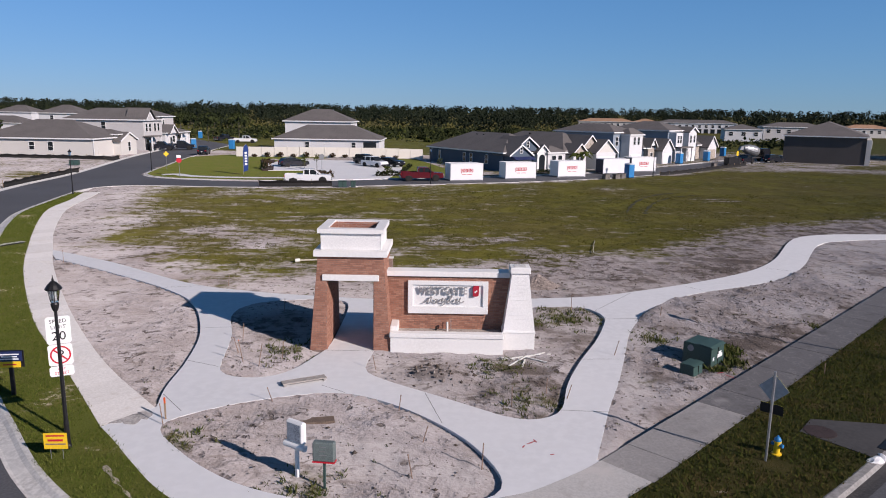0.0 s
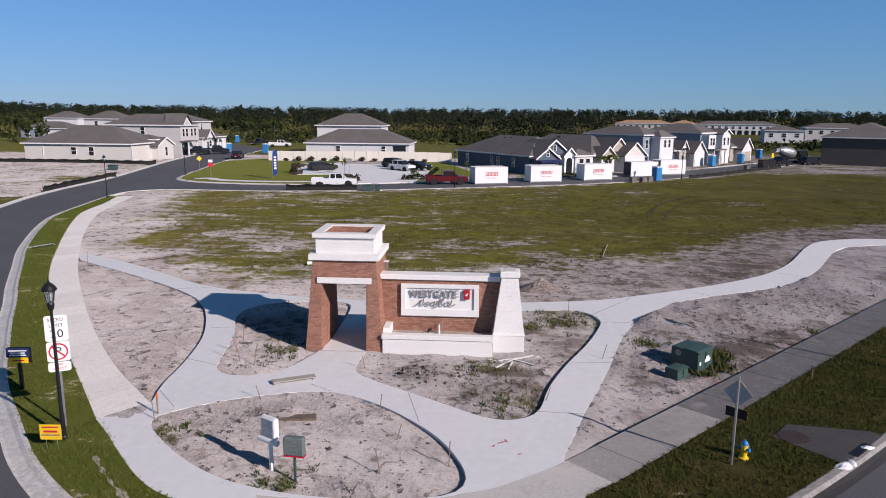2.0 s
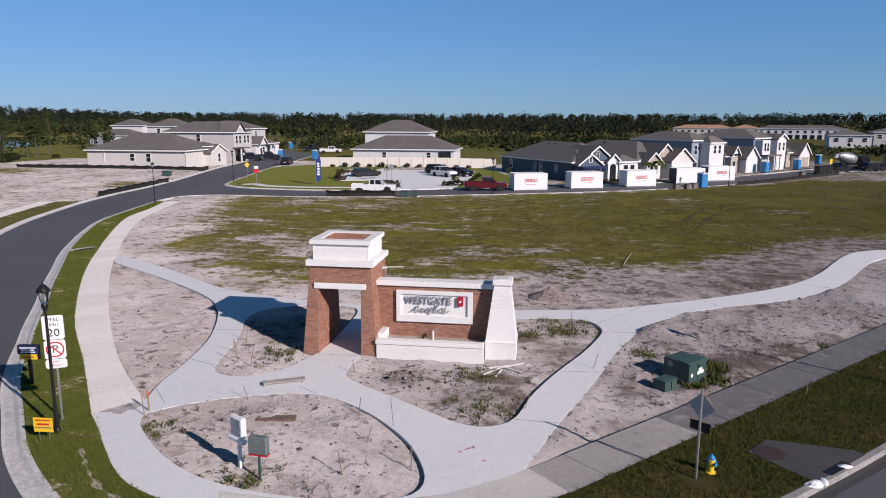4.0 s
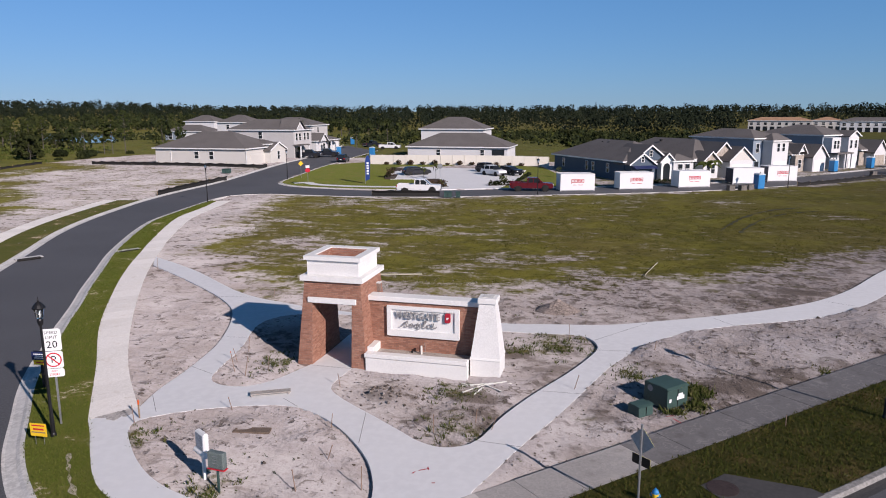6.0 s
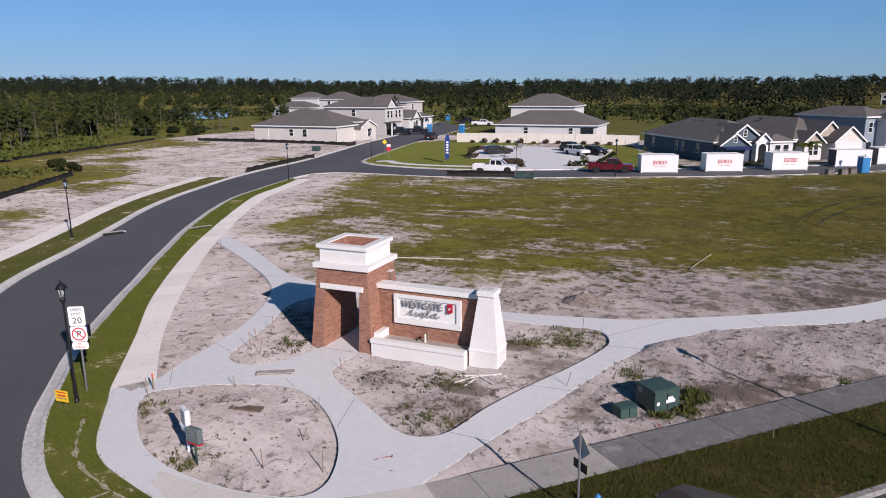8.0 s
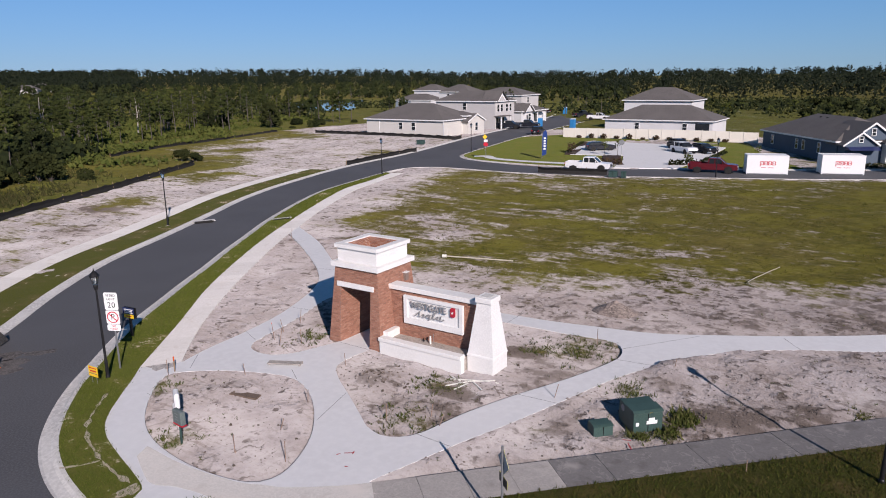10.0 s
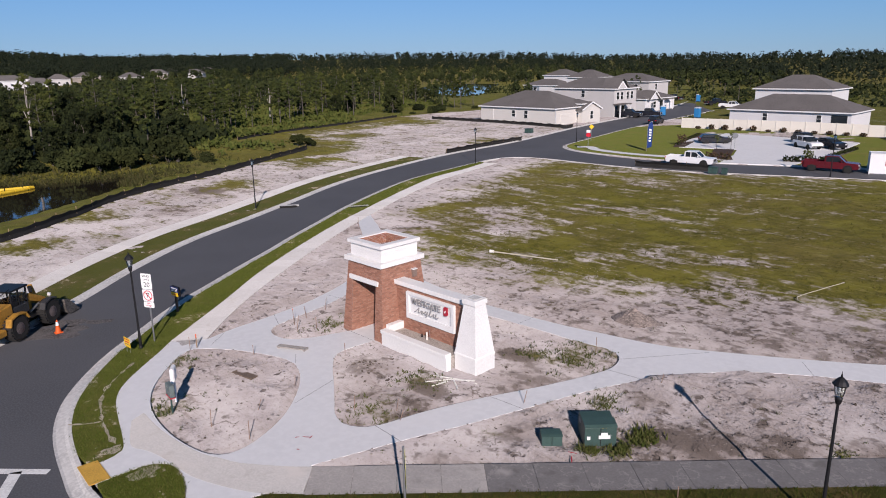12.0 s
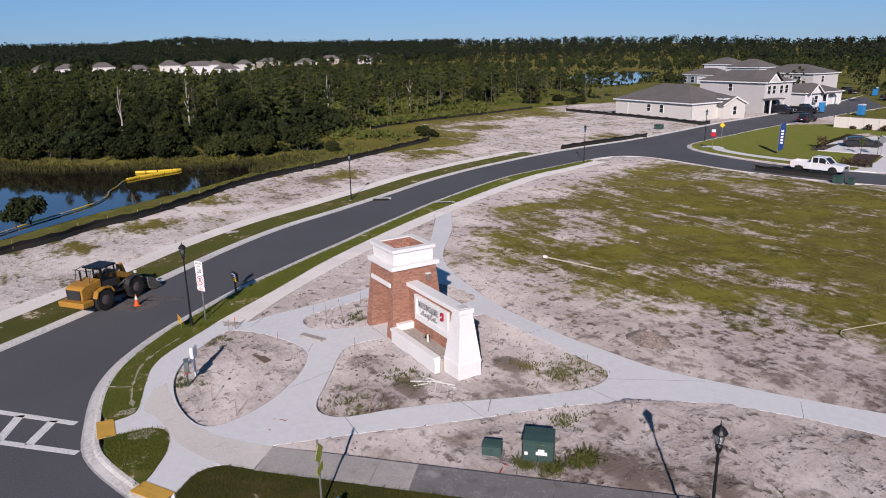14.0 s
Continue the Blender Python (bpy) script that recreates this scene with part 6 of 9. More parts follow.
block(h13, 0, 10.5, 1.0, 15.0, -0.4, 6.3, M_wall_paleblue, 1.8)
block(h13, 0.6, 3.6, -0.6, 1.2, -0.4, 6.0, M_wall_white, 0), block(h13, 6.0, 9.6, -0.8, 1.2, -0.4, 6.2, M_wall_white, 0)
gable(h13, 7.8, 3.6, -0.8, 4.0, 6.2, 0.9, M_wall_white)
for x in (1.6, 2.7, 6.9, 8.6):
    window(h13, "S", x, -0.6 if x < 4 else -0.8, 3.9, 0.7, 1.5)
part("porch_roof", box(0.4, 6.0, -2.0, 1.0, 2.9, 3.15), M_roof, h13), door(h13, "S", 7.8, -0.84, -0.3, 3.0, 2.3, M_trim, "garage_door", 4)
for x in (0.6, 3.2, 5.6):
    part("porch_post", box(x, x + 0.22, -1.9, -1.68, -0.4, 2.9), M_trim, h13)

h14 = thing("house", pose(55.6, 158.6, 0.0, 0, 0, ROW + 13), "bungalow with a white gabled garage", "house", "houses of the estate")
block(h14, 0, 9.0, 1.0, 15.0, -0.4, 3.0, M_wall_tan, 2.3)
gable(h14, 4.6, 5.0, -0.8, 5.0, 2.8, 2.2, M_wall_white), block(h14, 2.2, 7.0, -0.8, 1.2, -0.4, 2.8, M_wall_white, 0)
door(h14, "S", 4.6, -0.84, -0.3, 3.6, 2.4, M_wall_tan, "garage_door", 4)

# dark wrapped terrace to the east
h15 = thing("house", pose(71.6, 152.9, 0.0, 0, 0, -30), "long two-storey terrace in dark wrap with a grey roof", "house", "houses of the estate")
block(h15, 0, 15.4, 0, 30.0, -0.4, 5.6, M_wall_dark, 3.0)
block(h15, 15.41, 16.3, -0.1, 29.0, -0.4, 5.2, M_wall_cream, 0)
for k in range(6):
    window(h15, "E", 2.5 + 4.6 * k, 16.35, 3.4, 1.2, 1.5)
h16 = thing("house", pose(104.0, 160.0, 0.0, 0, 0, -30), "two-storey terrace with a grey hip roof", "house", "houses of the estate")
block(h16, 0, 20, 0, 26, -0.4, 5.6, M_wall_grey, 3.0)

# far terraces under construction
for k, (x, y, w, mat_r, wall, lab) in enumerate(((79, 440, 33, M_roof_tan, M_wall_cream, "far two-storey terrace with a tan roof"), (116, 452, 15, M_roof_tan, M_wall_cream, "far two-storey terrace with a tan roof"),
                                                (122, 420, 44, M_roof, M_wall_white, "far white two-storey terrace with a dark roof"), (132, 300, 24, M_roof, M_wall_grey, "grey house with a hip roof among building lots"),
                                                (205, 370, 22, M_roof_tan, M_wall_cream, "far cream house with a tan roof"), (110, 285, 14, M_roof, M_wall_white, "small white house among building lots"))):
    hh = thing("house", pose(x, y, 0, 0, 0, -14), lab, "house", "far houses")
    tall = 5.6 if k < 3 else (5.6 if k == 3 else 4.6)
    block(hh, 0, w, 0, 13, -0.4, tall, wall, 1.9, 0.5, "wall", mat_r if mat_r is M_roof_tan else None)
    nwin = int(w / 3.6)
    for i in range(nwin):
        xx = (i + 0.5) * w / nwin
        window(hh, "S", xx, 0, tall - 2.4, 1.5, 1.5)
        if k < 3:
            door(hh, "S", xx, 0, 0, 2.4, 2.4, M_window, "garage_door", 1)

# suburb beyond the woods
for k, (a, r) in enumerate(((0.6, 640), (2.0, 570), (4.4, 610), (6.6, 560), (9.2, 640), (11.4, 560), (12.9, 530), (14.6, 600), (16.7, 650), (18.2, 740), (19.6, 620), (21.2, 700), (22.4, 780), (23.8, 690), (25.2, 760), (-2.4, 640))):
    a = radians(a)
    x, y = 20 - r * math.cos(a), 20 + r * math.sin(a)
    hh = thing("house", pose(x, y, float(far_rise(x, y)) - 1.4, 0, 0, 90 - math.degrees(a) + random.uniform(-25, 25)), "distant pale suburban house with a grey roof above the trees", "house", "distant houses")
    w = random.uniform(14, 20)
    wm = random.choice((M_wall_grey, M_wall_cream, M_wall_tan, M_wall_white))
    block(hh, 0, w, 0, 12, -0.4, 6.6 if k % 3 else 4.8, wm, 3.8)
    for i in range(3):
        window(hh, "S", (i + 0.5) * w / 3, 0, 3.4, 1.6, 1.3)

for x, y, w, turn, wm, lab in ((-528.0, 108.0, 15, 74, M_wall_cream, "pale cream house with a grey roof among the trees"), (-520.0, 138.0, 14, 70, M_wall_white, "white house with a grey roof among the trees"), (-476.0, 112.0, 18, 76, M_wall_white, "low white house with a dark roof among the trees")):
    hh = thing("house", pose(x, y, 0.0, 0, 0, turn), lab, "house", "distant houses")
    block(hh, 0, w, 0, 12, -0.4, 6.2 if w > 13 else 4.4, wm, 3.2)
    for i in range(3):
        window(hh, "S", (i + 0.5) * w / 3, 0, 3.2, 1.4, 1.3)

# vinyl fence behind the parking court
fence = thing("fence", pose(0, 0, 0), "tall cream vinyl privacy fence along the model home lot", "fence")
fa, fb = np.array([-41.2, 132.0]), np.array([-6.2, 137.2])
nf = 15
for i in range(nf + 1):
    p = fa + (fb - fa) * i / nf
    z = float(rise(*p))
    part("post", box(p[0] - 0.07, p[0] + 0.07, p[1] - 0.07, p[1] + 0.07, z - 0.2, z + 1.9, 0.01), M_fence, fence)
    if i < nf:
        q = fa + (fb - fa) * (i + 1) / nf
        part("panel", prism([(p[0] + 0.075, p[1] - 0.02), (q[0] - 0.075, q[1] - 0.02), (q[0] - 0.075, q[1] + 0.02), (p[0] + 0.075, p[1] + 0.02)], z - 0.05, z + 1.82, "z"), M_fence, fence)

# ---- storage containers on the side street ----
def container(m, label, navy=False, marks=True):
    c = thing("storage_container", m, label, "container", "storage containers")
    L, W, H = 4.9, 2.44, 2.44
    part("body", box(0, L, 0, W, 0.12, H, 0.03), M_pod, c)
    for x in (0, L - 0.09):
        for y in (-0.012, W - 0.078):
            part("corner_post", box(x - 0.012, x + 0.10, y, y + 0.09, 0.0, H + 0.01), M_trim, c)
    part("skid", box(0.1, L - 0.1, 0.15, 0.4, 0.0, 0.12), M_galv, c), part("skid", box(0.1, L - 0.1, W - 0.4, W - 0.15, 0.0, 0.12), M_galv, c)
    part("roof_rail", box(-0.02, L + 0.02, -0.02, 0.06, H - 0.08, H + 0.02), M_trim, c), part("roof_rail", box(-0.02, L + 0.02, W - 0.06, W + 0.02, H - 0.08, H + 0.02), M_trim, c)
    if navy:
        d = part("door", box(-0.05, -0.014, 0.12, W - 0.12, 0.2, H - 0.1), M_pod_navy, c, "navy roll-up door")
        for k in range(5):
            part("slat", box(-0.065, -0.051, 0.16, W - 0.16, 0.28 + k * 0.4, 0.6 + k * 0.4), M_pod_navy, d)
    if marks:
        for x0, lean_ in ((1.55, 0.25), (2.02, 0.0), (2.49, 0.0), (2.96, 0.0)):
            bm = bmesh.new()
            for q in ((x0, x0 + 0.42, 1.62, 1.69), (x0, x0 + 0.42, 1.22, 1.29), (x0, x0 + 0.07, 1.29 - lean_, 1.62), (x0 + 0.35, x0 + 0.42, 1.29, 1.62), (x0 + 0.16, x0 + 0.26, 1.40, 1.52)):
                put_box(bm, q[0], q[1], -0.022, -0.013, q[2], q[3])
            part("logo_shape", bm, M_sign_red, c)
        part("logo_bar", box(1.75, 2.25, -0.022, -0.013, 0.86, 0.92), M_sign_red, c), part("logo_bar", box(2.5, 3.2, -0.022, -0.013, 0.86, 0.92), M_sign_red, c)
    return c


for x, y, r, navy, marks in ((-0.7, 98.0, 19, False, True), (7.4, 102.2, 19, False, True), (15.8, 106.7, 23, False, True), (24.3, 114.2, 19, True, False), (30.3, 119.6, 20, True, True)):
    container(pose(x, y, -0.07, 0, 0, r), "white portable storage container with navy door" if navy else "white portable storage container with red markings", navy, marks)

# ---- vehicles ----
def wheel(parent, x, y, r, w, side):
    """A tyre with its rim; side -1 or 1 is the way that it faces across the car."""
    t = part("wheel", lathe([(r * 0.62, -w / 2), (r * 0.92, -w / 2), (r, -w * 0.36), (r, w * 0.36), (r * 0.92, w / 2), (r * 0.62, w / 2)], 20), M_rubber, parent)
    t.matrix_basis = pose(x, y, r, 90 * side, 0, 0)
    rim = part("rim", lathe([(r * 0.62, -w * 0.3), (r * 0.6, w * 0.42 - 0.02), (r * 0.2, w * 0.32), (r * 0.16, w * 0.44)], 16), M_rim, t)
    rim.matrix_basis = pose(0, 0, 0.03 if side < 0 else 0.03, 180 if side < 0 else 180, 0, 0)
    return t


def pickup(m, label, coat, group="parked vehicles", name="pickup_truck"):
    """A crew-cab pickup, nose to +x, 6.1 m long."""
    c = thing(name, m, label, "truck", group)
    lower = [(0.05, 0.55), (0.25, 0.42), (5.85, 0.42), (6.08, 0.55), (6.10, 0.95), (6.0, 1.12), (4.35, 1.22), (4.2, 1.24), (2.45, 1.24), (2.45, 0.80), (0.05, 0.80)]
    part("body", prism(lower, -0.94, 0.94, "y", 0.045), coat, c)
    for y0, y1 in ((-0.96, -0.86), (0.86, 0.96)):
        part("bed_side", box(0.05, 2.46, y0, y1, 0.70, 1.26, 0.02), coat, c)
    part("tailgate", box(0.02, 0.10, -0.86, 0.86, 0.74, 1.24, 0.02), coat, c), part("bed_floor", box(0.1, 2.46, -0.86, 0.86, 0.802, 0.83), M_black, c)
    part("greenhouse", prism([(2.44, 1.20), (2.52, 1.80), (2.70, 1.86), (3.75, 1.86), (3.95, 1.80), (4.62, 1.20)], -0.82, 0.82, "y", 0.05), M_window, c, "dark tinted windows")
    part("cab_roof", box(2.50, 3.92, -0.80, 0.80, 1.80, 1.92, 0.05), coat, c)
    for y in (-0.84, 0.80):
        part("pillar", prism([(2.42, 1.2), (2.50, 1.86), (2.62, 1.86), (2.60, 1.2)], y, y + 0.04, "y"), coat, c)
        part("pillar", prism([(3.22, 1.2), (3.22, 1.86), (3.32, 1.86), (3.34, 1.2)], y, y + 0.04, "y"), coat, c)
        part("pillar", prism([(4.56, 1.2), (3.88, 1.84), (3.98, 1.84), (4.70, 1.2)], y, y + 0.04, "y"), coat, c)
    for x in (1.15, 4.95):
        for y, s in ((-0.84, 1), (0.84, -1)):
            arch = part("wheel_arch", lathe([(0.52, 0.0), (0.52, 0.2)], 20), M_black, c)
            arch.matrix_basis = pose(x, y + (0.105 if s < 0 else -0.105), 0.44, 90 if s < 0 else -90, 0, 0)
            wheel(c, x, y * 1.02, 0.41, 0.27, s)
    part("bumper", box(-0.08, 0.06, -0.92, 0.92, 0.48, 0.68, 0.03), M_rim, c), part("bumper", box(6.04, 6.2, -0.92, 0.92, 0.48, 0.70, 0.03), M_rim, c)
    part("grille", box(6.06, 6.13, -0.55, 0.55, 0.72, 1.05, 0.02), M_black, c)
    for y in (-0.76, 0.76):
        part("headlight", box(6.0, 6.12, y - 0.17, y + 0.17, 0.82, 1.04, 0.03), M_light_glass, c), part("tail_light", box(0.0, 0.08, y * 1.2 - 0.06, y * 1.2 + 0.04, 0.85, 1.18, 0.01), M_tail, c)
        part("mirror", box(4.15, 4.28, y * 1.33 - 0.1, y * 1.33 + 0.1, 1.25, 1.5, 0.03), coat, c)
    part("plate", box(-0.1, -0.082, -0.16, 0.16, 0.52, 0.66), M_sign_white, c)
    return c


def suv(m, label, coat, group="parked vehicles", H=1.72, L=4.75):
    """A sport utility car, nose to +x."""
    c = thing("car", m, label, "car", group)
    part("body", prism([(0.02, 0.45), (0.25, 0.34), (L - 0.25, 0.34), (L, 0.50), (L - 0.02, 0.82), (L - 0.25, 0.98), (L - 1.25, 1.06), (0.1, 1.08), (0.0, 0.85)], -0.91, 0.91, "y", 0.06), coat, c)
    part("greenhouse", prism([(0.12, 1.02), (0.42, H - 0.08), (0.7, H - 0.03), (L - 2.15, H - 0.03), (L - 1.95, H - 0.08), (L - 1.15, 1.03)], -0.76, 0.76, "y", 0.07), M_window, c, "dark tinted windows")
    part("roof", prism([(0.40, H - 0.1), (0.6, H - 0.02), (1.2, H + 0.02), (L - 2.3, H + 0.01), (L - 1.98, H - 0.1)], -0.73, 0.73, "y", 0.04), coat, c)
    for y in (-0.79, 0.75):
        for a, b in ((0.95, 1.0), (2.15, 2.15)):
            part("pillar", prism([(a - 0.05, 1.04), (b - 0.04, H - 0.05), (b + 0.06, H - 0.05), (a + 0.07, 1.04)], y, y + 0.04, "y"), coat, c)
    for x in (0.92, L - 0.95):
        for y, s in ((-0.80, 1), (0.80, -1)):
            arch = part("wheel_arch", lathe([(0.42, 0.0), (0.42, 0.14)], 18), M_black, c)
            arch.matrix_basis = pose(x, y + (0.115 if s < 0 else -0.115), 0.36, 90 if s < 0 else -90, 0, 0)
            wheel(c, x, y * 1.03, 0.35, 0.23, s)
    for y in (-0.68, 0.68):
        part("headlight", box(L - 0.16, L - 0.01, y - 0.18, y + 0.16, 0.68, 0.84, 0.03), M_light_glass, c), part("tail_light", box(-0.02, 0.1, y - 0.14, y + 0.14, 0.78, 1.0, 0.02), M_tail, c)
        part("mirror", box(L - 1.75, L - 1.6, y * 1.43 - 0.08, y * 1.43 + 0.08, 1.02, 1.18, 0.03), coat, c)
    part("bumper", box(L - 0.06, L + 0.04, -0.8, 0.8, 0.38, 0.56, 0.03), M_black, c), part("bumper", box(-0.05, 0.05, -0.8, 0.8, 0.4, 0.58, 0.03), M_black, c)
    part("plate", box(-0.07, -0.052, -0.16, 0.16, 0.62, 0.74), M_sign_white, c)
    return c


pickup(pose(-22.6, 91.3, -0.06, 0, 0, 9), "white crew-cab pickup truck on the side street", M_car_white)
pickup(pose(-7.8, 97.3, -0.06, 0, 0, 10), "dark red crew-cab pickup truck parked on the side street", M_car_red)
suv(pose(-28.2, 112.1, 0.33, 0, 0, 37), "dark blue car parked in the concrete court", M_car_black, H=1.5)
suv(pose(-15.2, 117.0, 0.40, 0, 0, -38), "white sport utility car parked in the court", M_car_white)
suv(pose(-17.1, 121.7, 0.45, 0, 0, -38), "dark sport utility car parked behind a white one", M_car_black)
suv(pose(-12.5, 118.5, 0.42, 0, 0, -38), "low dark blue car parked beside a white one", M_car_black, H=1.45)
suv(pose(-48.6, 134.2, 0.62, 0, 0, 100), "black sport utility car on the street beyond the junction", M_car_black)
pickup(pose(-65.4, 147.6, 0.62, 0, 0, 14), "black pickup truck parked before the two-storey house", M_car_black)
pickup(pose(-62.6, 151.4, 0.66, 0, 0, 14), "black pickup truck parked at the kerb", M_car_black)
pickup(pose(-58.5, 186.5, 0.68, 0, 0, 10), "white pickup truck on a far building lot", M_car_white)
pickup(pose(-83.0, 214.0, 0.6, 0, 0, 160), "dark pickup truck on a far building lot", M_car_black)
pickup(pose(-66.5, 196.0, 0.6, 0, 0, 60), "dark pickup truck among building materials", M_car_black)
pickup(pose(58.0, 143.0, -0.05, 0, 0, 45), "black pickup truck on the side street", M_car_black)
suv(pose(66.6, 149.6, -0.02, 0, 0, 22), "dark car beside the terrace", M_car_black)

db = thing("dumpster", pose(54.5, 138.9, 0.0, 0, 0, 13), "black steel dumpster beside the silt fence", "dumpster")
tub = part("body", box(0, 2.8, 0, 1.7, 0.1, 1.45, 0.03), M_black, db)
for x in (0.0, 0.68, 1.36, 2.04, 2.72):
    part("rib", box(x, x + 0.08, -0.06, -0.001, 0.15, 1.4), M_black, tub)
part("lid", box(-0.05, 2.85, -0.05, 1.75, 1.452, 1.52, 0.02, (0, 0, 0.2, 0)), M_black_cloth, db), part("skid", box(0.1, 2.7, 0.1, 0.3, -0.05, 0.1), M_black, db), part("skid", box(0.1, 2.7, 1.4, 1.6, -0.05, 0.1), M_black, db)

# concrete mixer by the terrace
mx = thing("mixer_truck", pose(61.5, 152.0, -0.03, 0, 0, 25), "concrete mixer truck with a silver drum", "truck", "parked vehicles")
part("chassis", box(0, 8.6, -0.5, 0.5, 0.7, 1.0, 0.02), M_loader_dark, mx), part("cab", prism([(6.6, 0.8), (8.6, 0.8), (8.6, 1.9), (8.3, 2.8), (6.6, 2.8)], -1.15, 1.15, "y", 0.06), M_car_black, mx)
part("windscreen", prism([(8.3, 1.9), (8.62, 1.9), (8.34, 2.7), (8.1, 2.7)], -1.0, 1.0, "y"), M_window, mx)
dr = part("drum", lathe([(0.45, -0.2), (1.0, 0.4), (1.2, 1.4), (1.15, 2.6), (0.85, 3.9), (0.55, 4.5)], 18), M_galv, mx, "silver mixing drum")
dr.matrix_basis = pose(5.8, 0, 2.0, 0, -78, 0)
part("chute", box(0.2, 1.6, -0.3, 0.3, 2.5, 3.3, 0.02, (0.4, 0, 0, 0)), M_galv, mx)
for x in (1.2, 2.5, 7.5):
    for y, s in ((-1.0, 1), (1.0, -1)):
        wheel(mx, x, y, 0.52, 0.4, s)

# ---- wheel loader on the verge ----
ld = thing("wheel_loader", pose(-18.0, 13.12, 0.0, 0, 0, 128.5) @ Matrix.Scale(0.885, 4), "yellow wheel loader with a dark cab standing across the kerb", "loader")
for x, rr in ((0.0, 0.72), (2.85, 0.72)):
    for y, s in ((-1.02, 1), (1.02, -1)):
        t = part("wheel", lathe([(0.40, -0.28), (0.64, -0.29), (0.72, -0.2), (0.72, 0.2), (0.64, 0.29), (0.40, 0.28)], 26), M_rubber, ld)
        t.matrix_basis = pose(x, y, rr, 90, 0, 0)
        for k in range(22):
            a = 2 * math.pi * k / 22
            part("tread", box(-0.05, 0.05, -0.045, 0.03, -0.28, 0.28), M_rubber, t).matrix_basis = pose(0.725 * math.cos(a), 0.725 * math.sin(a), 0, 0, 0, math.degrees(a) + 90)
        part("rim", lathe([(0.40, -0.12), (0.40, 0.12), (0.16, 0.10), (0.13, 0.16)], 18), M_hub, t).matrix_basis = pose(0, 0, 0.1 * s if s < 0 else 0.1, 0 if s < 0 else 0, 0, 0)
        part("hub", lathe([(0.36, -0.20), (0.34, -0.14), (0.12, -0.1)], 16), M_hub, t).matrix_basis = pose(0, 0, 0.42 if s > 0 else -0.06, 0, 0, 0)
part("rear_frame", box(-1.0, 1.3, -0.55, 0.55, 0.55, 1.0, 0.04), M_loader_dark, ld), part("front_frame", box(1.3, 3.4, -0.45, 0.45, 0.5, 1.0, 0.04), M_loader_dark, ld)
part("engine_hood", prism([(-1.35, 0.95), (-1.35, 1.75), (-1.1, 1.9), (0.35, 2.05), (0.35, 0.95)], -0.72, 0.72, "y", 0.05), M_loader, ld, "scuffed yellow engine hood")
part("grille", box(-1.42, -1.35, -0.6, 0.6, 1.0, 1.68, 0.02), M_loader_dark, ld), part("counterweight", box(-1.75, -0.8, -1.1, 1.1, 0.55, 0.95, 0.06), M_loader, ld)
for y in (-1.35, 1.0):
    part("rear_fender", prism([(-0.75, 1.0), (-0.62, 1.45), (0.0, 1.6), (0.62, 1.5), (0.85, 1.1), (0.78, 1.08), (0.56, 1.42), (0.0, 1.52), (-0.55, 1.38), (-0.68, 1.0)], y, y + 0.36, "y"), M_loader, ld)
    part("front_fender", prism([(2.1, 1.05), (2.25, 1.45), (2.85, 1.62), (3.3, 1.52), (3.3, 1.44), (2.85, 1.54), (2.32, 1.38), (2.18, 1.05)], y, y + 0.36, "y"), M_loader_dark, ld)
cab = part("cab", box(0.40, 1.75, -0.68, 0.68, 1.15, 1.75, 0.04), M_loader_dark, ld, "dark glazed operator cab")
for x, y in ((0.42, -0.66), (0.42, 0.58), (1.66, -0.66), (1.66, 0.58), (1.0, -0.67), (1.0, 0.59)):
    part("cab_post", box(x, x + 0.08, y, y + 0.08, 1.75, 2.70), M_black, cab)
[part("glass", box(*q), M_lens, cab) for q in ((0.50, 1.66, -0.645, -0.635, 1.75, 2.66), (0.50, 1.66, 0.635, 0.645, 1.75, 2.66), (0.455, 0.465, -0.58, 0.58, 1.75, 2.66), (1.70, 1.71, -0.58, 0.58, 1.75, 2.66))], part("console", box(1.35, 1.60, -0.2, 0.2, 1.75, 2.15, 0.04), M_black, cab), part("cab_roof", box(0.25, 1.85, -0.76, 0.76, 2.68, 2.80, 0.05), M_black, cab)
part("seat", box(0.6, 1.0, -0.25, 0.25, 1.6, 2.2, 0.05), M_black, cab)
for y in (-0.66, 0.62):
    part("rear_rail", bent([(0.4, y, 2.9), (-0.35, y, 2.75), (-0.55, y, 2.0)], 0.025, 6), M_black, ld)
part("rear_rail", bent([(-0.35, -0.66, 2.75), (-0.35, 0.64, 2.75)], 0.025, 6), M_black, ld)
for y in (-0.92, 0.88):
    part("mirror", box(1.7, 1.78, y - 0.1, y + 0.12, 2.3, 2.7, 0.02), M_black, ld)
part("exhaust", rod((-0.3, 0.35, 1.9), (-0.3, 0.35, 2.7), 0.06), M_black, ld)
for y in (-0.62, 0.42):
    part("lift_arm", prism([(1.75, 1.95), (2.0, 2.15), (3.2, 1.55), (4.15, 0.72), (4.1, 0.5), (3.9, 0.5), (3.0, 1.25), (1.8, 1.75)], y, y + 0.2, "y", 0.02), M_loader, ld)
    part("lift_ram", rod((1.9, y + 0.1, 1.0), (3.1, y + 0.1, 1.35), 0.07), M_galv, ld)
part("tower_plate", prism([(1.6, 1.0), (1.6, 2.05), (2.05, 2.2), (2.3, 1.6), (2.4, 1.0)], -0.36, 0.36, "y", 0.03), M_loader, ld), part("tilt_lever", prism([(2.9, 1.6), (2.75, 2.3), (2.95, 2.4), (3.2, 1.7), (3.4, 1.2), (3.2, 1.15)], -0.12, 0.12, "y", 0.02), M_loader, ld)
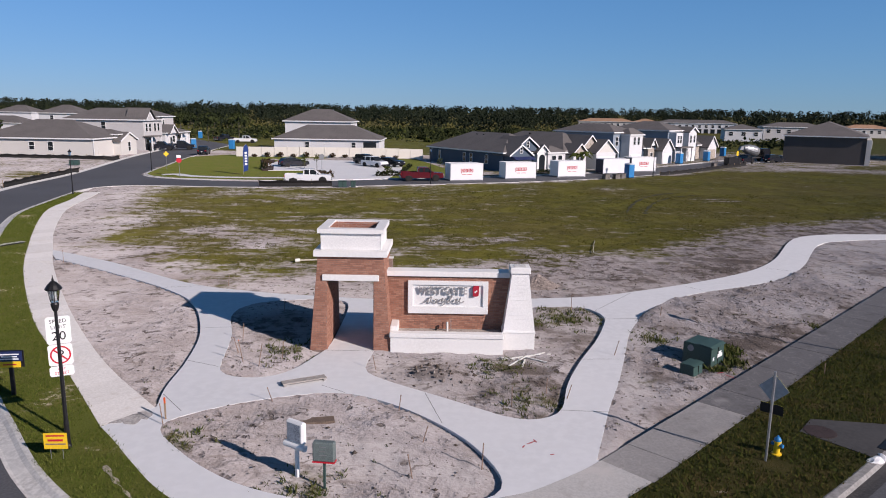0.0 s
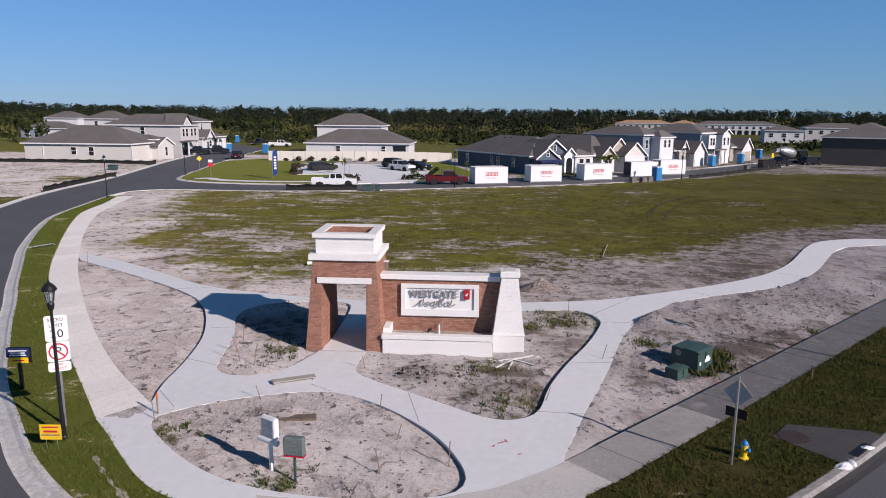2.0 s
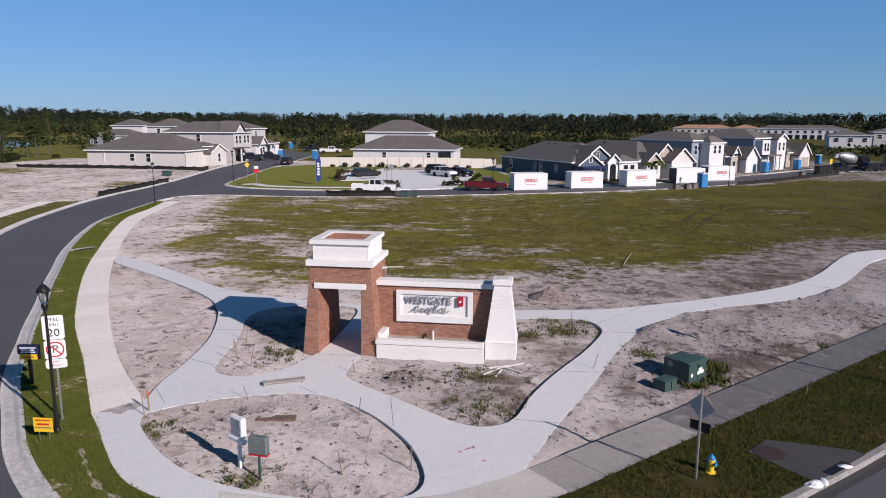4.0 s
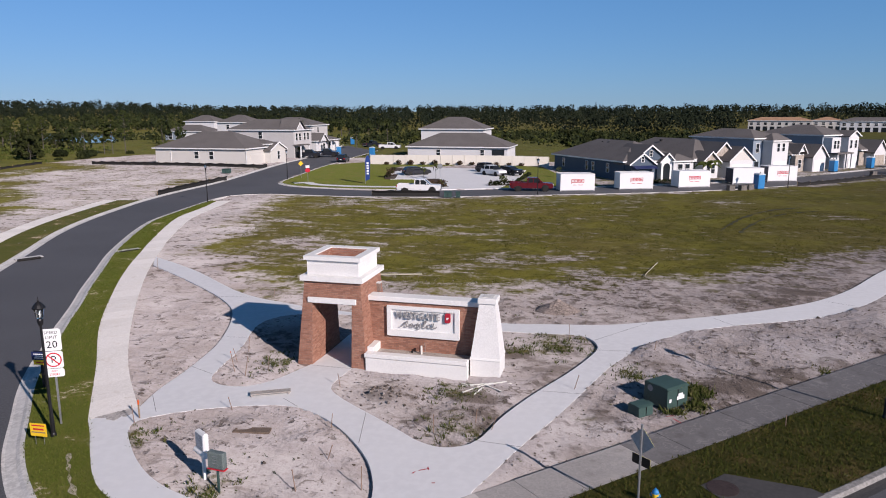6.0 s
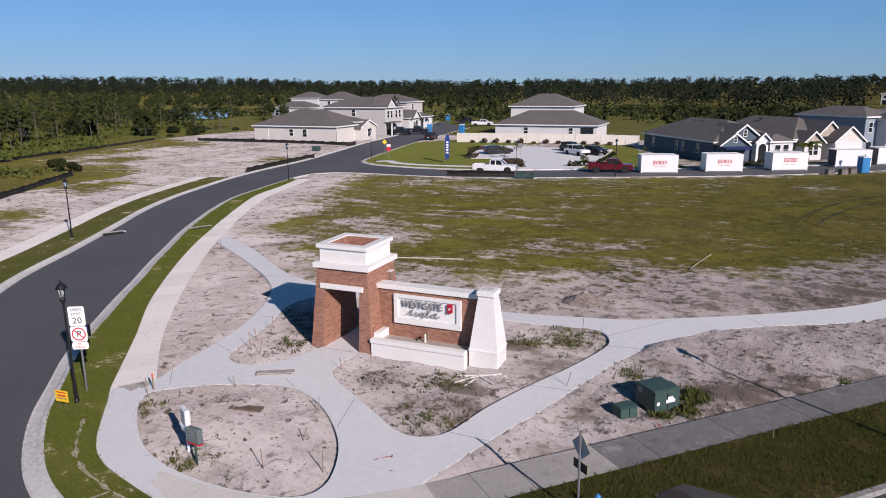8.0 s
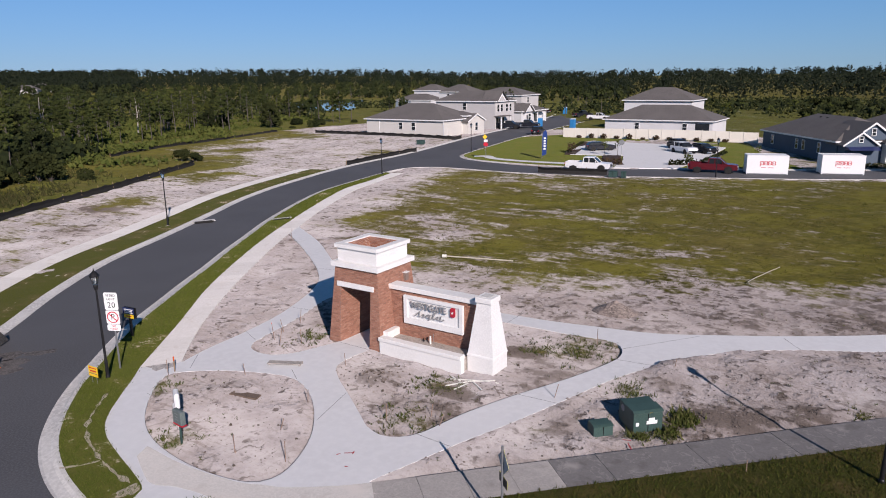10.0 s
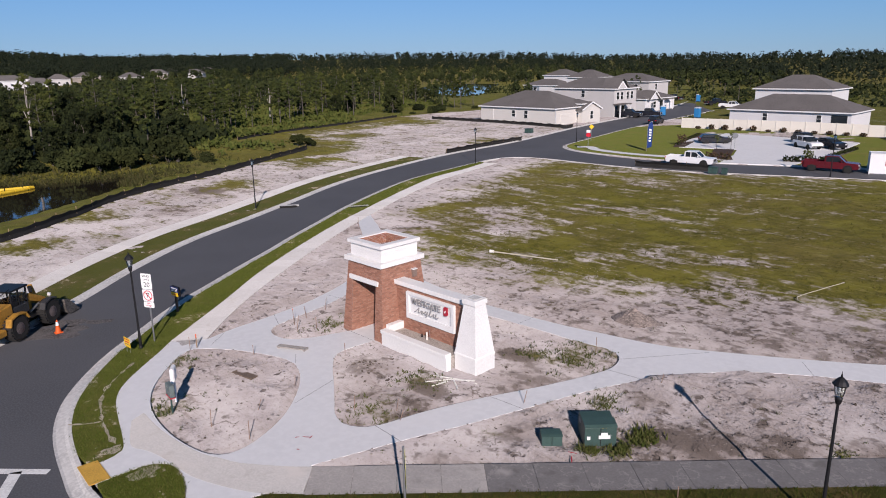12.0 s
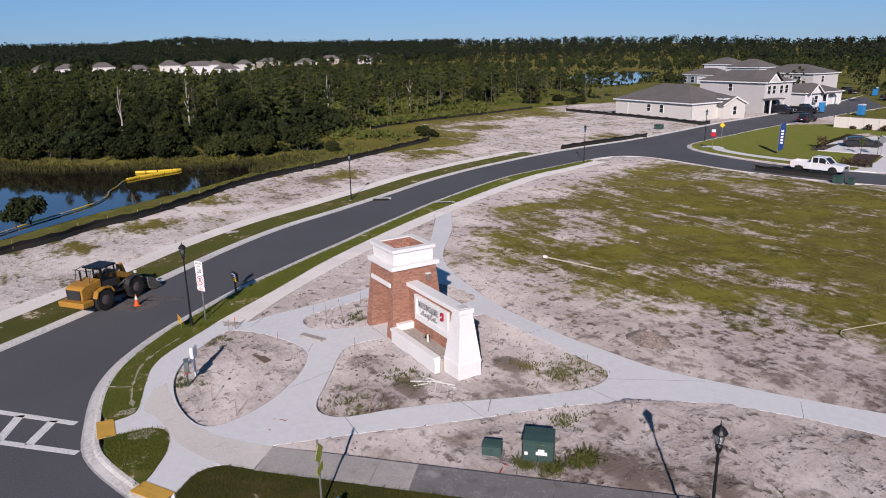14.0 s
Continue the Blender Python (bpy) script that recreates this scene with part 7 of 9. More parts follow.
bk = part("bucket", prism([(4.05, 1.05), (4.0, 0.55), (4.15, 0.15), (4.5, 0.02), (5.35, 0.0), (5.35, 0.04), (4.52, 0.08), (4.22, 0.2), (4.09, 0.57), (4.15, 1.03)], -1.28, 1.28, "y"), M_bucket, ld, "worn grey steel bucket")
for y in (-1.30, 1.26):
    part("bucket_side", prism([(4.02, 1.05), (4.0, 0.55), (4.15, 0.12), (4.5, 0.0), (5.35, 0.0), (4.9, 0.5), (4.35, 1.0)], y, y + 0.04, "y"), M_bucket, bk)
for k in range(7):
    part("tooth", box(5.3, 5.5, -1.2 + k * 0.39, -1.1 + k * 0.39, 0.0, 0.06, 0, (0, 0.08, 0, 0)), M_bucket, bk)
part("headlight", box(3.25, 3.4, -0.95, -0.75, 1.55, 1.75, 0.03), M_light_glass, ld), part("headlight", box(3.25, 3.4, 0.75, 0.95, 1.55, 1.75, 0.03), M_light_glass, ld)

cn = thing("traffic_cone", pose(-16.99, 15.48, -0.07), "orange traffic cone with a white collar on the road", "cone")
part("base", box(-0.19, 0.19, -0.19, 0.19, 0, 0.04, 0.015), M_orange, cn), part("cone", lathe([(0.15, 0.04), (0.085, 0.42)], 16), M_orange, cn), part("collar", lathe([(0.087, 0.42), (0.055, 0.60)], 16), M_sign_white, cn, "white reflective collar"), part("tip", lathe([(0.055, 0.60), (0.03, 0.72)], 16), M_orange, cn)

# ---- street furniture ----
def street_lamp(x, y, z, label="black post lamp with a glass lantern beside the road"):
    L = thing("street_lamp", pose(x, y, z), label, "street lamp", "street lamps")
    part("base", lathe([(0.095, -0.1), (0.095, 0.10), (0.075, 0.14), (0.068, 0.75), (0.056, 0.85)], 14), M_black, L)
    part("post", lathe([(0.056, 0.85), (0.040, 3.95), (0.065, 3.98), (0.09, 4.06), (0.105, 4.16), (0.08, 4.22)], 12), M_black, L)
    ln = part("lantern", lathe([(0.095, 4.22), (0.105, 4.26), (0.155, 4.56), (0.145, 4.56)], 8), M_lens, L, "clear glass lantern")
    for k in range(6):
        a = math.pi / 3 * k
        part("bar", rod((0.105 * math.cos(a), 0.105 * math.sin(a), 4.24), (0.158 * math.cos(a), 0.158 * math.sin(a), 4.57), 0.011, n=5), M_black, ln)
    part("bulb", lathe([(0.03, 4.26), (0.05, 4.36), (0.05, 4.48), (0.02, 4.54)], 8), M_sign_white, ln)
    part("hood", lathe([(0.205, 4.56), (0.215, 4.59), (0.15, 4.69), (0.075, 4.77), (0.028, 4.80), (0.03, 4.84), (0.012, 4.88), (0.008, 4.96)], 12), M_black, L)
    return L


lamp0 = street_lamp(-11.38, 17.55, 0.03)
for x, y in ((-42.0, 75.1), (-37.86, 39.3), (16.85, 26.0), (-45.4, 103.6), (-3.4, 93.4), (31.2, 109.8)):
    copy_thing(lamp0, pose(x, y, float(rise(x, y)) + 0.02))


def plate(w, h, material, parent, z, name="plate", y=-0.02, label="", corner=0.05):
    c = corner
    pts = [(-w / 2 + c, z), (w / 2 - c, z), (w / 2, z + c), (w / 2, z + h - c), (w / 2 - c, z + h), (-w / 2 + c, z + h), (-w / 2, z + h - c), (-w / 2, z + c)]
    return part(name, prism(pts, y - 0.008, y, "y"), material, parent, label)


# speed limit and no parking plates on one post
sp = thing("road_sign", pose(-11.85, 18.4, -0.25, 0, 0, 28), "white speed limit sign above a no parking sign", "sign")
part("post", box(-0.03, 0.03, 0.0, 0.05, -0.1, 3.80), M_galv, sp)
p1 = plate(0.62, 0.80, M_sign_white, sp, 3.04, "speed_plate")
p2 = plate(0.62, 0.62, M_sign_white, sp, 2.40, "parking_plate")
p3 = plate(0.62, 0.30, M_sign_white, sp, 2.08, "street_plate")
up = lambda z: pose(0, -0.031, z, 90, 0, 0)
lettering("SPEED", 0.15, 0.002, up(3.70), M_black, p1, "", 0, 1.1), lettering("LIMIT", 0.15, 0.002, up(3.53), M_black, p1, "", 0, 1.1), lettering("20", 0.36, 0.002, up(3.26), M_black, p1, "", 0, 1.05)
ring = part("ring", lathe([(0.23, 0.0), (0.23, 0.003), (0.265, 0.003), (0.265, 0.0)], 28), M_sign_red, p2, "red prohibition ring")
bm = bmesh.new()
nseg = 28
vi = [[bm.verts.new((r * math.cos(2 * math.pi * i / nseg), 0, r * math.sin(2 * math.pi * i / nseg))) for i in range(nseg)] for r in (0.22, 0.265)]
for i in range(nseg):
    bm.faces.new((vi[0][i], vi[0][(i + 1) % nseg], vi[1][(i + 1) % nseg], vi[1][i]))
ring.data.clear_geometry()
bm.to_mesh(ring.data)
bm.free()
ring.matrix_basis = pose(0, -0.033, 2.71)
part("slash", prism([(-0.17, 0.14), (-0.14, 0.17), (0.17, -0.14), (0.14, -0.17)], -0.036, -0.034, "y"), M_sign_red, p2).matrix_basis = pose(0, 0, 2.71)
lettering("P", 0.36, 0.001, up(2.71), M_black, p2, "")
lettering("ANY", 0.10, 0.002, up(2.30), M_sign_red, p3, ""), lettering("STREET", 0.11, 0.002, up(2.17), M_sign_red, p3, "")

ys = thing("yard_sign", pose(-11.35, 16.95, 0.03, 0, 0, 4), "yellow builder's yard sign on thin stakes in the lawn", "sign")
plate(0.62, 0.46, M_sign_yellow, ys, 0.30, "board", corner=0.01)
part("text_bar", box(-0.24, 0.24, -0.034, -0.030, 0.66, 0.70), M_sign_red, ys), part("text_bar", box(-0.26, 0.26, -0.034, -0.030, 0.42, 0.46), M_wood, ys), part("text_bar", box(-0.2, 0.2, -0.034, -0.030, 0.52, 0.58), M_sign_red, ys)
for x in (-0.16, 0.16):
    part("stake", rod((x, 0, -0.1), (x, 0, 0.5), 0.008, n=6), M_galv, ys)

ns = thing("post_sign", pose(-15.1, 21.1, 0.03, 0, 0, 8), "navy and yellow sign board on a black post", "sign")
part("post", box(-0.06, 0.06, -0.04, 0.06, -0.1, 1.30, 0.01), M_black, ns)
plate(0.78, 0.34, M_sign_blue, ns, 1.18, "navy_board", -0.042, corner=0.01), plate(0.66, 0.20, M_sign_yellow, ns, 0.975, "yellow_board", -0.042, corner=0.01)
part("back_board", box(-0.39, 0.39, 0.062, 0.09, 0.95, 1.52), M_black, ns)
for z, w in ((1.42, 0.3), (1.34, 0.24), (1.26, 0.28)):
    part("text_bar", box(-w, w, -0.056, -0.051, z - 0.02, z + 0.02), M_sign_white, ns)
part("text_bar", box(-0.2, 0.2, -0.056, -0.051, 1.05, 1.09), M_sign_red, ns)

# two little boards in the round bed
b1 = thing("notice_box", pose(-4.72, 16.3, -0.05, 0, 0, -32), "white framed notice box on a white post", "sign")
part("post", box(-0.045, 0.045, -0.045, 0.045, -0.1, 1.10, 0.008), M_trim, b1)
part("box", box(-0.30, 0.30, -0.09, 0.09, 1.02, 1.62, 0.05), M_trim, b1), part("face", box(-0.24, 0.22, -0.10, -0.092, 1.08, 1.56), M_pale_face, b1, "pale grey-blue notice face")
part("tube", rod((-0.34, -0.07, 0.96), (0.36, -0.07, 0.96), 0.085, n=12), M_trim, b1, "white document tube")
b2 = thing("permit_board", pose(-3.92, 15.75, -0.05, 0, 0, -6), "grey permit box with a red bottom edge on a green post", "sign")
part("post", box(-0.03, 0.03, 0.0, 0.06, -0.1, 0.85, 0.006), M_green_box, b2), part("board", box(-0.28, 0.28, -0.06, 0.14, 0.80, 1.32, 0.03), M_permit, b2), part("edge", box(-0.29, 0.29, -0.065, 0.145, 0.775, 0.799), M_sign_red, b2, "red bottom edge")
for z in (1.2, 1.08, 0.98):
    part("text_bar", box(-0.10, 0.08, -0.066, -0.061, z, z + 0.02), M_galv, b2)

# crossing sign seen from behind, and the hydrant beside it
cs = thing("crossing_sign", pose(8.02, 17.62, 0.02, 0, 0, 140), "fluorescent crossing sign on a steel post, grey from behind", "sign")
part("post", rod((0, 0.03, -0.1), (0, 0.03, 2.62), 0.035, n=10), M_galv, cs)
M_sign_back = paint("bare_aluminium_back", (0.44, 0.44, 0.44), 0.6, 0.0, vary=0.08)
M_fluor = paint("fluorescent_yellow_green", (0.62, 0.62, 0.03), 0.45, vary=0.03)
DIAMOND = [(0, 1.72), (0.40, 2.12), (0, 2.52), (-0.40, 2.12)]
part("board", prism(DIAMOND, -0.012, -0.006, "y"), M_fluor, cs), part("back", prism(DIAMOND, -0.005, 0.0, "y"), M_sign_back, cs, "grey aluminium back")
part("arrow_plate", box(-0.30, 0.30, -0.012, -0.006, 1.40, 1.68), M_fluor, cs), part("arrow_back", box(-0.30, 0.30, -0.005, 0.0, 1.40, 1.68), M_black, cs, "black back of the arrow plate")
for z in (1.54, 1.95, 2.3):
    part("bolt", rod((0, -0.02, z), (0, 0.075, z), 0.012, n=6), M_galv, cs)
hy = thing("fire_hydrant", pose(8.48, 18.0, 0.02, 0, 0, 40), "yellow fire hydrant with a blue bonnet in the verge", "hydrant")
part("barrel", lathe([(0.20, 0.0), (0.20, 0.05), (0.12, 0.07), (0.115, 0.52), (0.15, 0.54), (0.15, 0.58)], 16), M_sign_yellow, hy)
part("bonnet", lathe([(0.14, 0.58), (0.13, 0.66), (0.08, 0.73), (0.03, 0.75), (0.03, 0.80)], 16), M_potty, hy, "blue bonnet")
for a in (0, 90, 180):
    part("nozzle", lathe([(0.06, 0.08), (0.06, 0.17), (0.075, 0.17), (0.075, 0.23)], 12), M_potty, hy).matrix_basis = pose(0, 0, 0.42, 90, 0, a)
hy.scale = (0.72, 0.72, 0.72)



# transformer cabinets
def cabinet(m, w, d, h, label):
    """A sloped-front green utility cabinet, front to -y."""
    c = thing("utility_cabinet", m, label, "utility cabinet", "utility cabinets")
    part("pad", box(-0.08, w + 0.08, -0.08, d + 0.08, -0.12, 0.03, 0.02), M_old_slab, c)
    part("body", prism([(0, 0.08), (d, 0.08), (d, h * 0.96), (d - 0.05, h), (0.10, h * 0.95), (0.02, h * 0.88)], 0, w, "x", 0.012), M_green_box, c)
    part("lid", prism([(-0.02, h * 0.90), (0.10, h * 0.965), (d * 0.5, h * 1.0), (d * 0.5, h * 1.02), (0.08, h * 0.99), (-0.035, h * 0.92)], -0.015, w + 0.015, "x"), M_green_box, c)
    part("seam", box(w * 0.49, w * 0.51, -0.012, 0.012, 0.1, h * 0.86), M_black, c)
    return c


t1 = cabinet(pose(9.25, 25.12, -0.19, 0, 0, 46), 1.15, 1.15, 0.92, "large dark green transformer cabinet beside the old sidewalk")
for q in ((0.5, 0.92, 0.46, 0.62), (0.58, 0.82, 0.62, 0.74), (0.08, 0.20, 0.42, 0.58)):
    part("label_sticker", box(q[0], q[1], -0.022, -0.014, q[2] * 0.85, q[3] * 0.85), M_sign_white, t1)
part("label_sticker", box(0.62, 0.80, 0.02, 0.04, 0.80, 0.86), M_sign_yellow, t1)
part("emblem", lathe([(0.13, 0.0), (0.13, 0.006)], 14), M_sign_grey, t1).matrix_basis = pose(-0.004, 0.85, 0.7, 0, -90, 0)
cabinet(pose(8.2, 23.98, -0.13, 0, 0, 46), 0.74, 0.55, 0.52, "small dark green utility box beside a transformer")
for x, y, w in ((-14.7, 86.3, 1.0), (-13.2, 86.6, 0.6), (-60.7, 109.0, 1.3)):
    cabinet(pose(x, y, float(rise(x, y)), 0, 0, 10), w, w * 0.8, 0.85, "green utility box in the grass by the road")

# portable toilets
def toilet(m, label):
    c = thing("portable_toilet", m, label, "portable toilet", "portable toilets")
    part("cabin", box(-0.55, 0.55, -0.55, 0.55, 0.1, 2.05, 0.03), M_potty, c), part("skid", box(-0.6, 0.6, -0.6, 0.6, -0.02, 0.1, 0.02), M_black, c)
    part("roof", prism([(-0.6, 2.05), (0.6, 2.05), (0.5, 2.2), (0, 2.3), (-0.5, 2.2)], -0.6, 0.6, "y", 0.02), M_potty_pale, c, "pale translucent roof")
    part("door", box(-0.36, 0.36, -0.575, -0.552, 0.16, 1.95, 0.01), M_potty, c), part("vent", box(-0.4, 0.4, 0.552, 0.57, 1.7, 1.95), M_potty_pale, c), part("pipe", rod((0.4, 0.4, 2.0), (0.4, 0.4, 2.45), 0.05), M_black, c)
    return c


w0 = toilet(pose(26.8, 107.3, -0.03, 0, 0, 30), "light blue portable toilet beside the road")
for x, y, r in ((45.5, 141.5, 40), (54.8, 152.0, 45), (66.0, 172.0, 45), (-58.2, 156.5, 20), (-49.2, 155.0, 0), (-76.0, 211.0, 10)):
    copy_thing(w0, pose(x, y, float(rise(x, y)), 0, 0, r))
# dark bins near the containers
for x, y in ((22.6, 104.2), (24.2, 104.5), (25.4, 106.0), (50.0, 134.5)):
    bn = thing("rubble_box", pose(x, y, -0.05, 0, 0, 30), "weathered grey box at the road edge", "box", "road edge boxes")
    part("body", box(-0.5, 0.5, -0.4, 0.4, 0, 0.75, 0.04, (0.05, 0.05, 0.05, 0.05)), M_bucket, bn), part("lid", box(-0.52, 0.52, -0.42, 0.42, 0.75, 0.82, 0.02), M_bucket, bn)

# feather banner
bnr = thing("feather_banner", pose(-30.3, 100.4, 0.05, 0, 0, 20), "tall blue feather banner with white lettering on the lawn", "banner")
part("pole", bent([(-0.35, 0, 0), (-0.37, 0, 3.4), (-0.25, 0, 4.1), (0.1, 0, 4.5)], 0.025, 6), M_galv, bnr)
part("cloth", prism([(-0.34, 0.5), (0.30, 0.75), (0.42, 3.6), (0.32, 4.2), (0.1, 4.48), (-0.22, 4.1), (-0.34, 3.4)], -0.008, 0.008, "y"), M_banner, bnr, "blue cloth sail")
for z in (1.5, 1.9, 2.3, 2.7, 3.1):
    for s in (-1, 1):
        part("text_bar", box(-0.14, 0.2, 0.009 * s - 0.002, 0.009 * s + 0.002, z, z + 0.26), M_sign_white, bnr)

# far warning boards at the bend
wn1 = thing("warning_sign", pose(-44.0, 105.8, 0.1, 0, 0, 35), "yellow diamond warning sign at the street corner", "sign")
part("post", rod((0, 0.03, 0), (0, 0.03, 3.0), 0.03, n=8), M_galv, wn1), part("board", prism([(0, 2.08), (0.42, 2.5), (0, 2.92), (-0.42, 2.5)], -0.01, 0.0, "y"), M_sign_yellow, wn1)
wn2 = thing("warning_sign", pose(-38.6, 96.8, 0.05, 0, 0, 25), "small white and red sign on a post by the lawn", "sign")
part("post", rod((0, 0.03, 0), (0, 0.03, 2.9), 0.03, n=8), M_galv, wn2), part("board", box(-0.3, 0.3, -0.01, 0.0, 2.62, 3.0), M_sign_white, wn2), part("lower_board", prism([(-0.15, 1.95), (0.15, 1.95), (0.36, 2.13), (0.36, 2.4), (0.15, 2.58), (-0.15, 2.58), (-0.36, 2.4), (-0.36, 2.13)], -0.01, 0.0, "y"), M_sign_red, wn2)
wn3 = thing("warning_sign", pose(60.0, 148.5, 0.0, 0, 0, 40), "yellow sign on a post along the side street", "sign")
part("post", rod((0, 0.03, 0), (0, 0.03, 2.3), 0.03, n=8), M_galv, wn3), part("board", box(-0.4, 0.4, -0.01, 0.0, 1.4, 2.4), M_sign_yellow, wn3)
ds = thing("round_sign", pose(-20.6, 107.4, 0.25, 0, 0, 10), "dark round sign on a post beside the court", "sign")
part("post", rod((0, 0.03, 0), (0, 0.03, 2.2), 0.03, n=8), M_galv, ds)
part("disc", lathe([(0.42, 0), (0.42, 0.02)], 18), M_sign_grey, ds).matrix_basis = pose(0, 0, 2.2, 90, 0, 0)

# ---- silt fences ----
def silt_fence(line, h, lean_, label, sag=0.12):
    """A black cloth fence on wooden stakes, sagging between them."""
    f = thing("silt_fence", pose(0, 0, 0), label, "silt fence", "silt fences")
    pts = resample(np.asarray(line), max(8, int(np.sum(np.linalg.norm(np.diff(line, axis=0), axis=1)) / 0.6)))
    n = len(pts)
    t = np.gradient(pts, axis=0)
    t /= np.linalg.norm(t, axis=1)[:, None]
    nrm = np.c_[t[:, 1], -t[:, 0]]
    wob = np.array([noise.noise(Vector((p[0] * 0.35, p[1] * 0.35, 1.0))) for p in pts])
    base = rise(pts[:, 0], pts[:, 1]) - 0.12
    top = h * (0.95 + 0.16 * wob) - sag * np.abs(np.sin(np.arange(n) * math.pi / 4))
    rows = []
    for fr, off in ((0, 0.25), (0.02, 0.05), (0.5, -0.02), (1, lean_)):
        rows.append(np.c_[pts + nrm * (off + 0.12 * wob * fr)[:, None], base + fr * top + 0.1 * (fr > 0)])
    for fr, off in ((1, lean_ + 0.03), (0.5, 0.02), (0.02, 0.09), (0, 0.28)):
        rows.append(np.c_[pts + nrm * (off + 0.12 * wob * fr)[:, None], base + fr * top + 0.1 * (fr > 0)])
    v = np.concatenate(rows)
    fs = [(c * n + i, c * n + i + 1, (c + 1) * n + i + 1, (c + 1) * n + i) for c in range(7) for i in range(n - 1)]
    solid(v, fs, "cloth", M_black_cloth, f, "wrinkled black geotextile")
    for i in range(0, n, 5):
        p = pts[i]
        part("stake", box(p[0] - 0.025, p[0] + 0.025, p[1] - 0.025, p[1] + 0.025, base[i] - 0.1, base[i] + h + 0.18), M_wood, f)
    return f


silt_fence(SILT_WEST[:np.argmin(np.hypot(SILT_WEST[:, 0] + 76.0, SILT_WEST[:, 1] - 71.0))], 0.85, 0.10, "long black silt fence on wooden stakes above the pond bank")
silt_fence(smooth_line([(-24.9, 87.3), (-22.0, 87.6), (-18.5, 88.5), (-16.0, 89.2)]), 0.78, 0.22, "short black silt fence slumped along the field edge")
silt_fence(smooth_line([(-53.3, 80.8), (-54.3, 88.0), (-55.3, 96.0), (-55.0, 101.0)]), 0.78, 0.25, "black silt fence slumped along the sandy lot")
silt_fence(smooth_line([(-97.0, 120.0), (-84.0, 120.3), (-70.0, 120.2), (-60.0, 119.5), (-58.6, 121.5)]), 0.75, 0.1, "black silt fence before the cream bungalow")
silt_fence(smooth_line([(33.0, 112.2), (40.0, 119.0), (48.0, 128.0), (58.0, 139.0)]), 0.7, 0.1, "black silt fence along the side street")
silt_fence(smooth_line([(-97.0, 70.0), (-101.9, 79.1), (-105.5, 92.4), (-107.3, 107.0), (-108.4, 119.0)]), 0.6, 0.1, "black silt fence at the marsh edge")

# ---- bits lying about the gate ----
for x, y, h, lx, ly in ((-9.35, 19.1, 0.75, -0.1, 0.05), (-6.45, 20.9, 0.55, -0.25, 0.1), (-2.4, 20.5, 0.6, 0.08, 0), (-8.5, 24.5, 0.95, -0.2, 0.05), (-7.9, 24.2, 0.9, 0.15, 0.1), (-7.2, 25.0, 0.8, 0.1, -0.1), (-9.3, 27.0, 0.8, 0.05, 0.1),
                        (-9.0, 25.6, 0.7, -0.2, 0), (-3.45, 24.0, 0.6, -0.15, 0.1), (1.25, 20.9, 0.75, 0, 0.05), (2.5, 22.0, 0.6, 0.05, 0.1), (5.1, 32.2, 0.9, 0, 0), (0.1, 16.9, 0.8, 0.03, 0), (-1.7, 16.3, 0.7, -0.15, 0.1), (5.7, 26.0, 0.7, 0.2, 0), (-1.6, 18.2, 0.6, 0.2, 0.1),
                        (-8.6, 31.3, 0.7, 0.05, 0.05), (-12.8, 36.2, 0.6, 0.1, 0), (9.0, 31.0, 0.7, 0.1, 0.1), (-24.6, 41.4, 0.8, 0.02, 0), (13.2, 24.4, 0.5, 0, 0), (3.1, 21.6, 0.55, 0.2, 0.1)):
    s = thing("form_stake", pose(x, y, -0.08), "thin weathered wooden form stake in the sand", "stake", "form stakes")
    part("shaft", rod((0, 0, -0.1), (lx, ly, h), 0.017, 0.014, 6), M_stake, s), part("tip", rod((lx, ly, h - 0.02), (lx * 1.03, ly * 1.03, h + 0.03), 0.020, 0.015, 6), M_orange if h == 0.95 else M_stake, s)
pk = thing("marker_stake", pose(-9.45, 19.5, -0.06), "pink-topped survey stake at the walk corner", "stake")
part("shaft", box(-0.02, 0.02, -0.02, 0.02, -0.1, 0.7), M_wood, pk), part("tip", box(-0.022, 0.022, -0.022, 0.022, 0.62, 0.8), M_orange, pk)
bd = thing("form_board", pose(-5.85, 22.62, 0.052, 0, 0, 27), "weathered grey form board lying on the walk", "board")
part("plank", box(-0.78, 0.78, -0.15, 0.15, 0.06, 0.10, 0.006), M_snag, bd), part("edge_board", box(-0.78, 0.78, 0.15, 0.19, -0.004, 0.10, 0.006), M_snag, bd), part("cleat", box(0.66, 0.74, -0.15, 0.15, -0.004, 0.059, 0.006), M_snag, bd), part("cleat", box(-0.74, -0.66, -0.15, 0.15, -0.004, 0.059, 0.006), M_snag, bd)
pl_ = thing("board", pose(-4.95, 19.55, 0.05, 0, 0, 12), "flat brown weathered board lying on the sand", "board")
part("plank", box(-0.65, 0.65, -0.19, 0.19, -0.05, 0.03, 0.006), M_plank, pl_), part("batten", box(-0.60, -0.52, -0.19, 0.19, 0.031, 0.05, 0.004), M_plank, pl_)
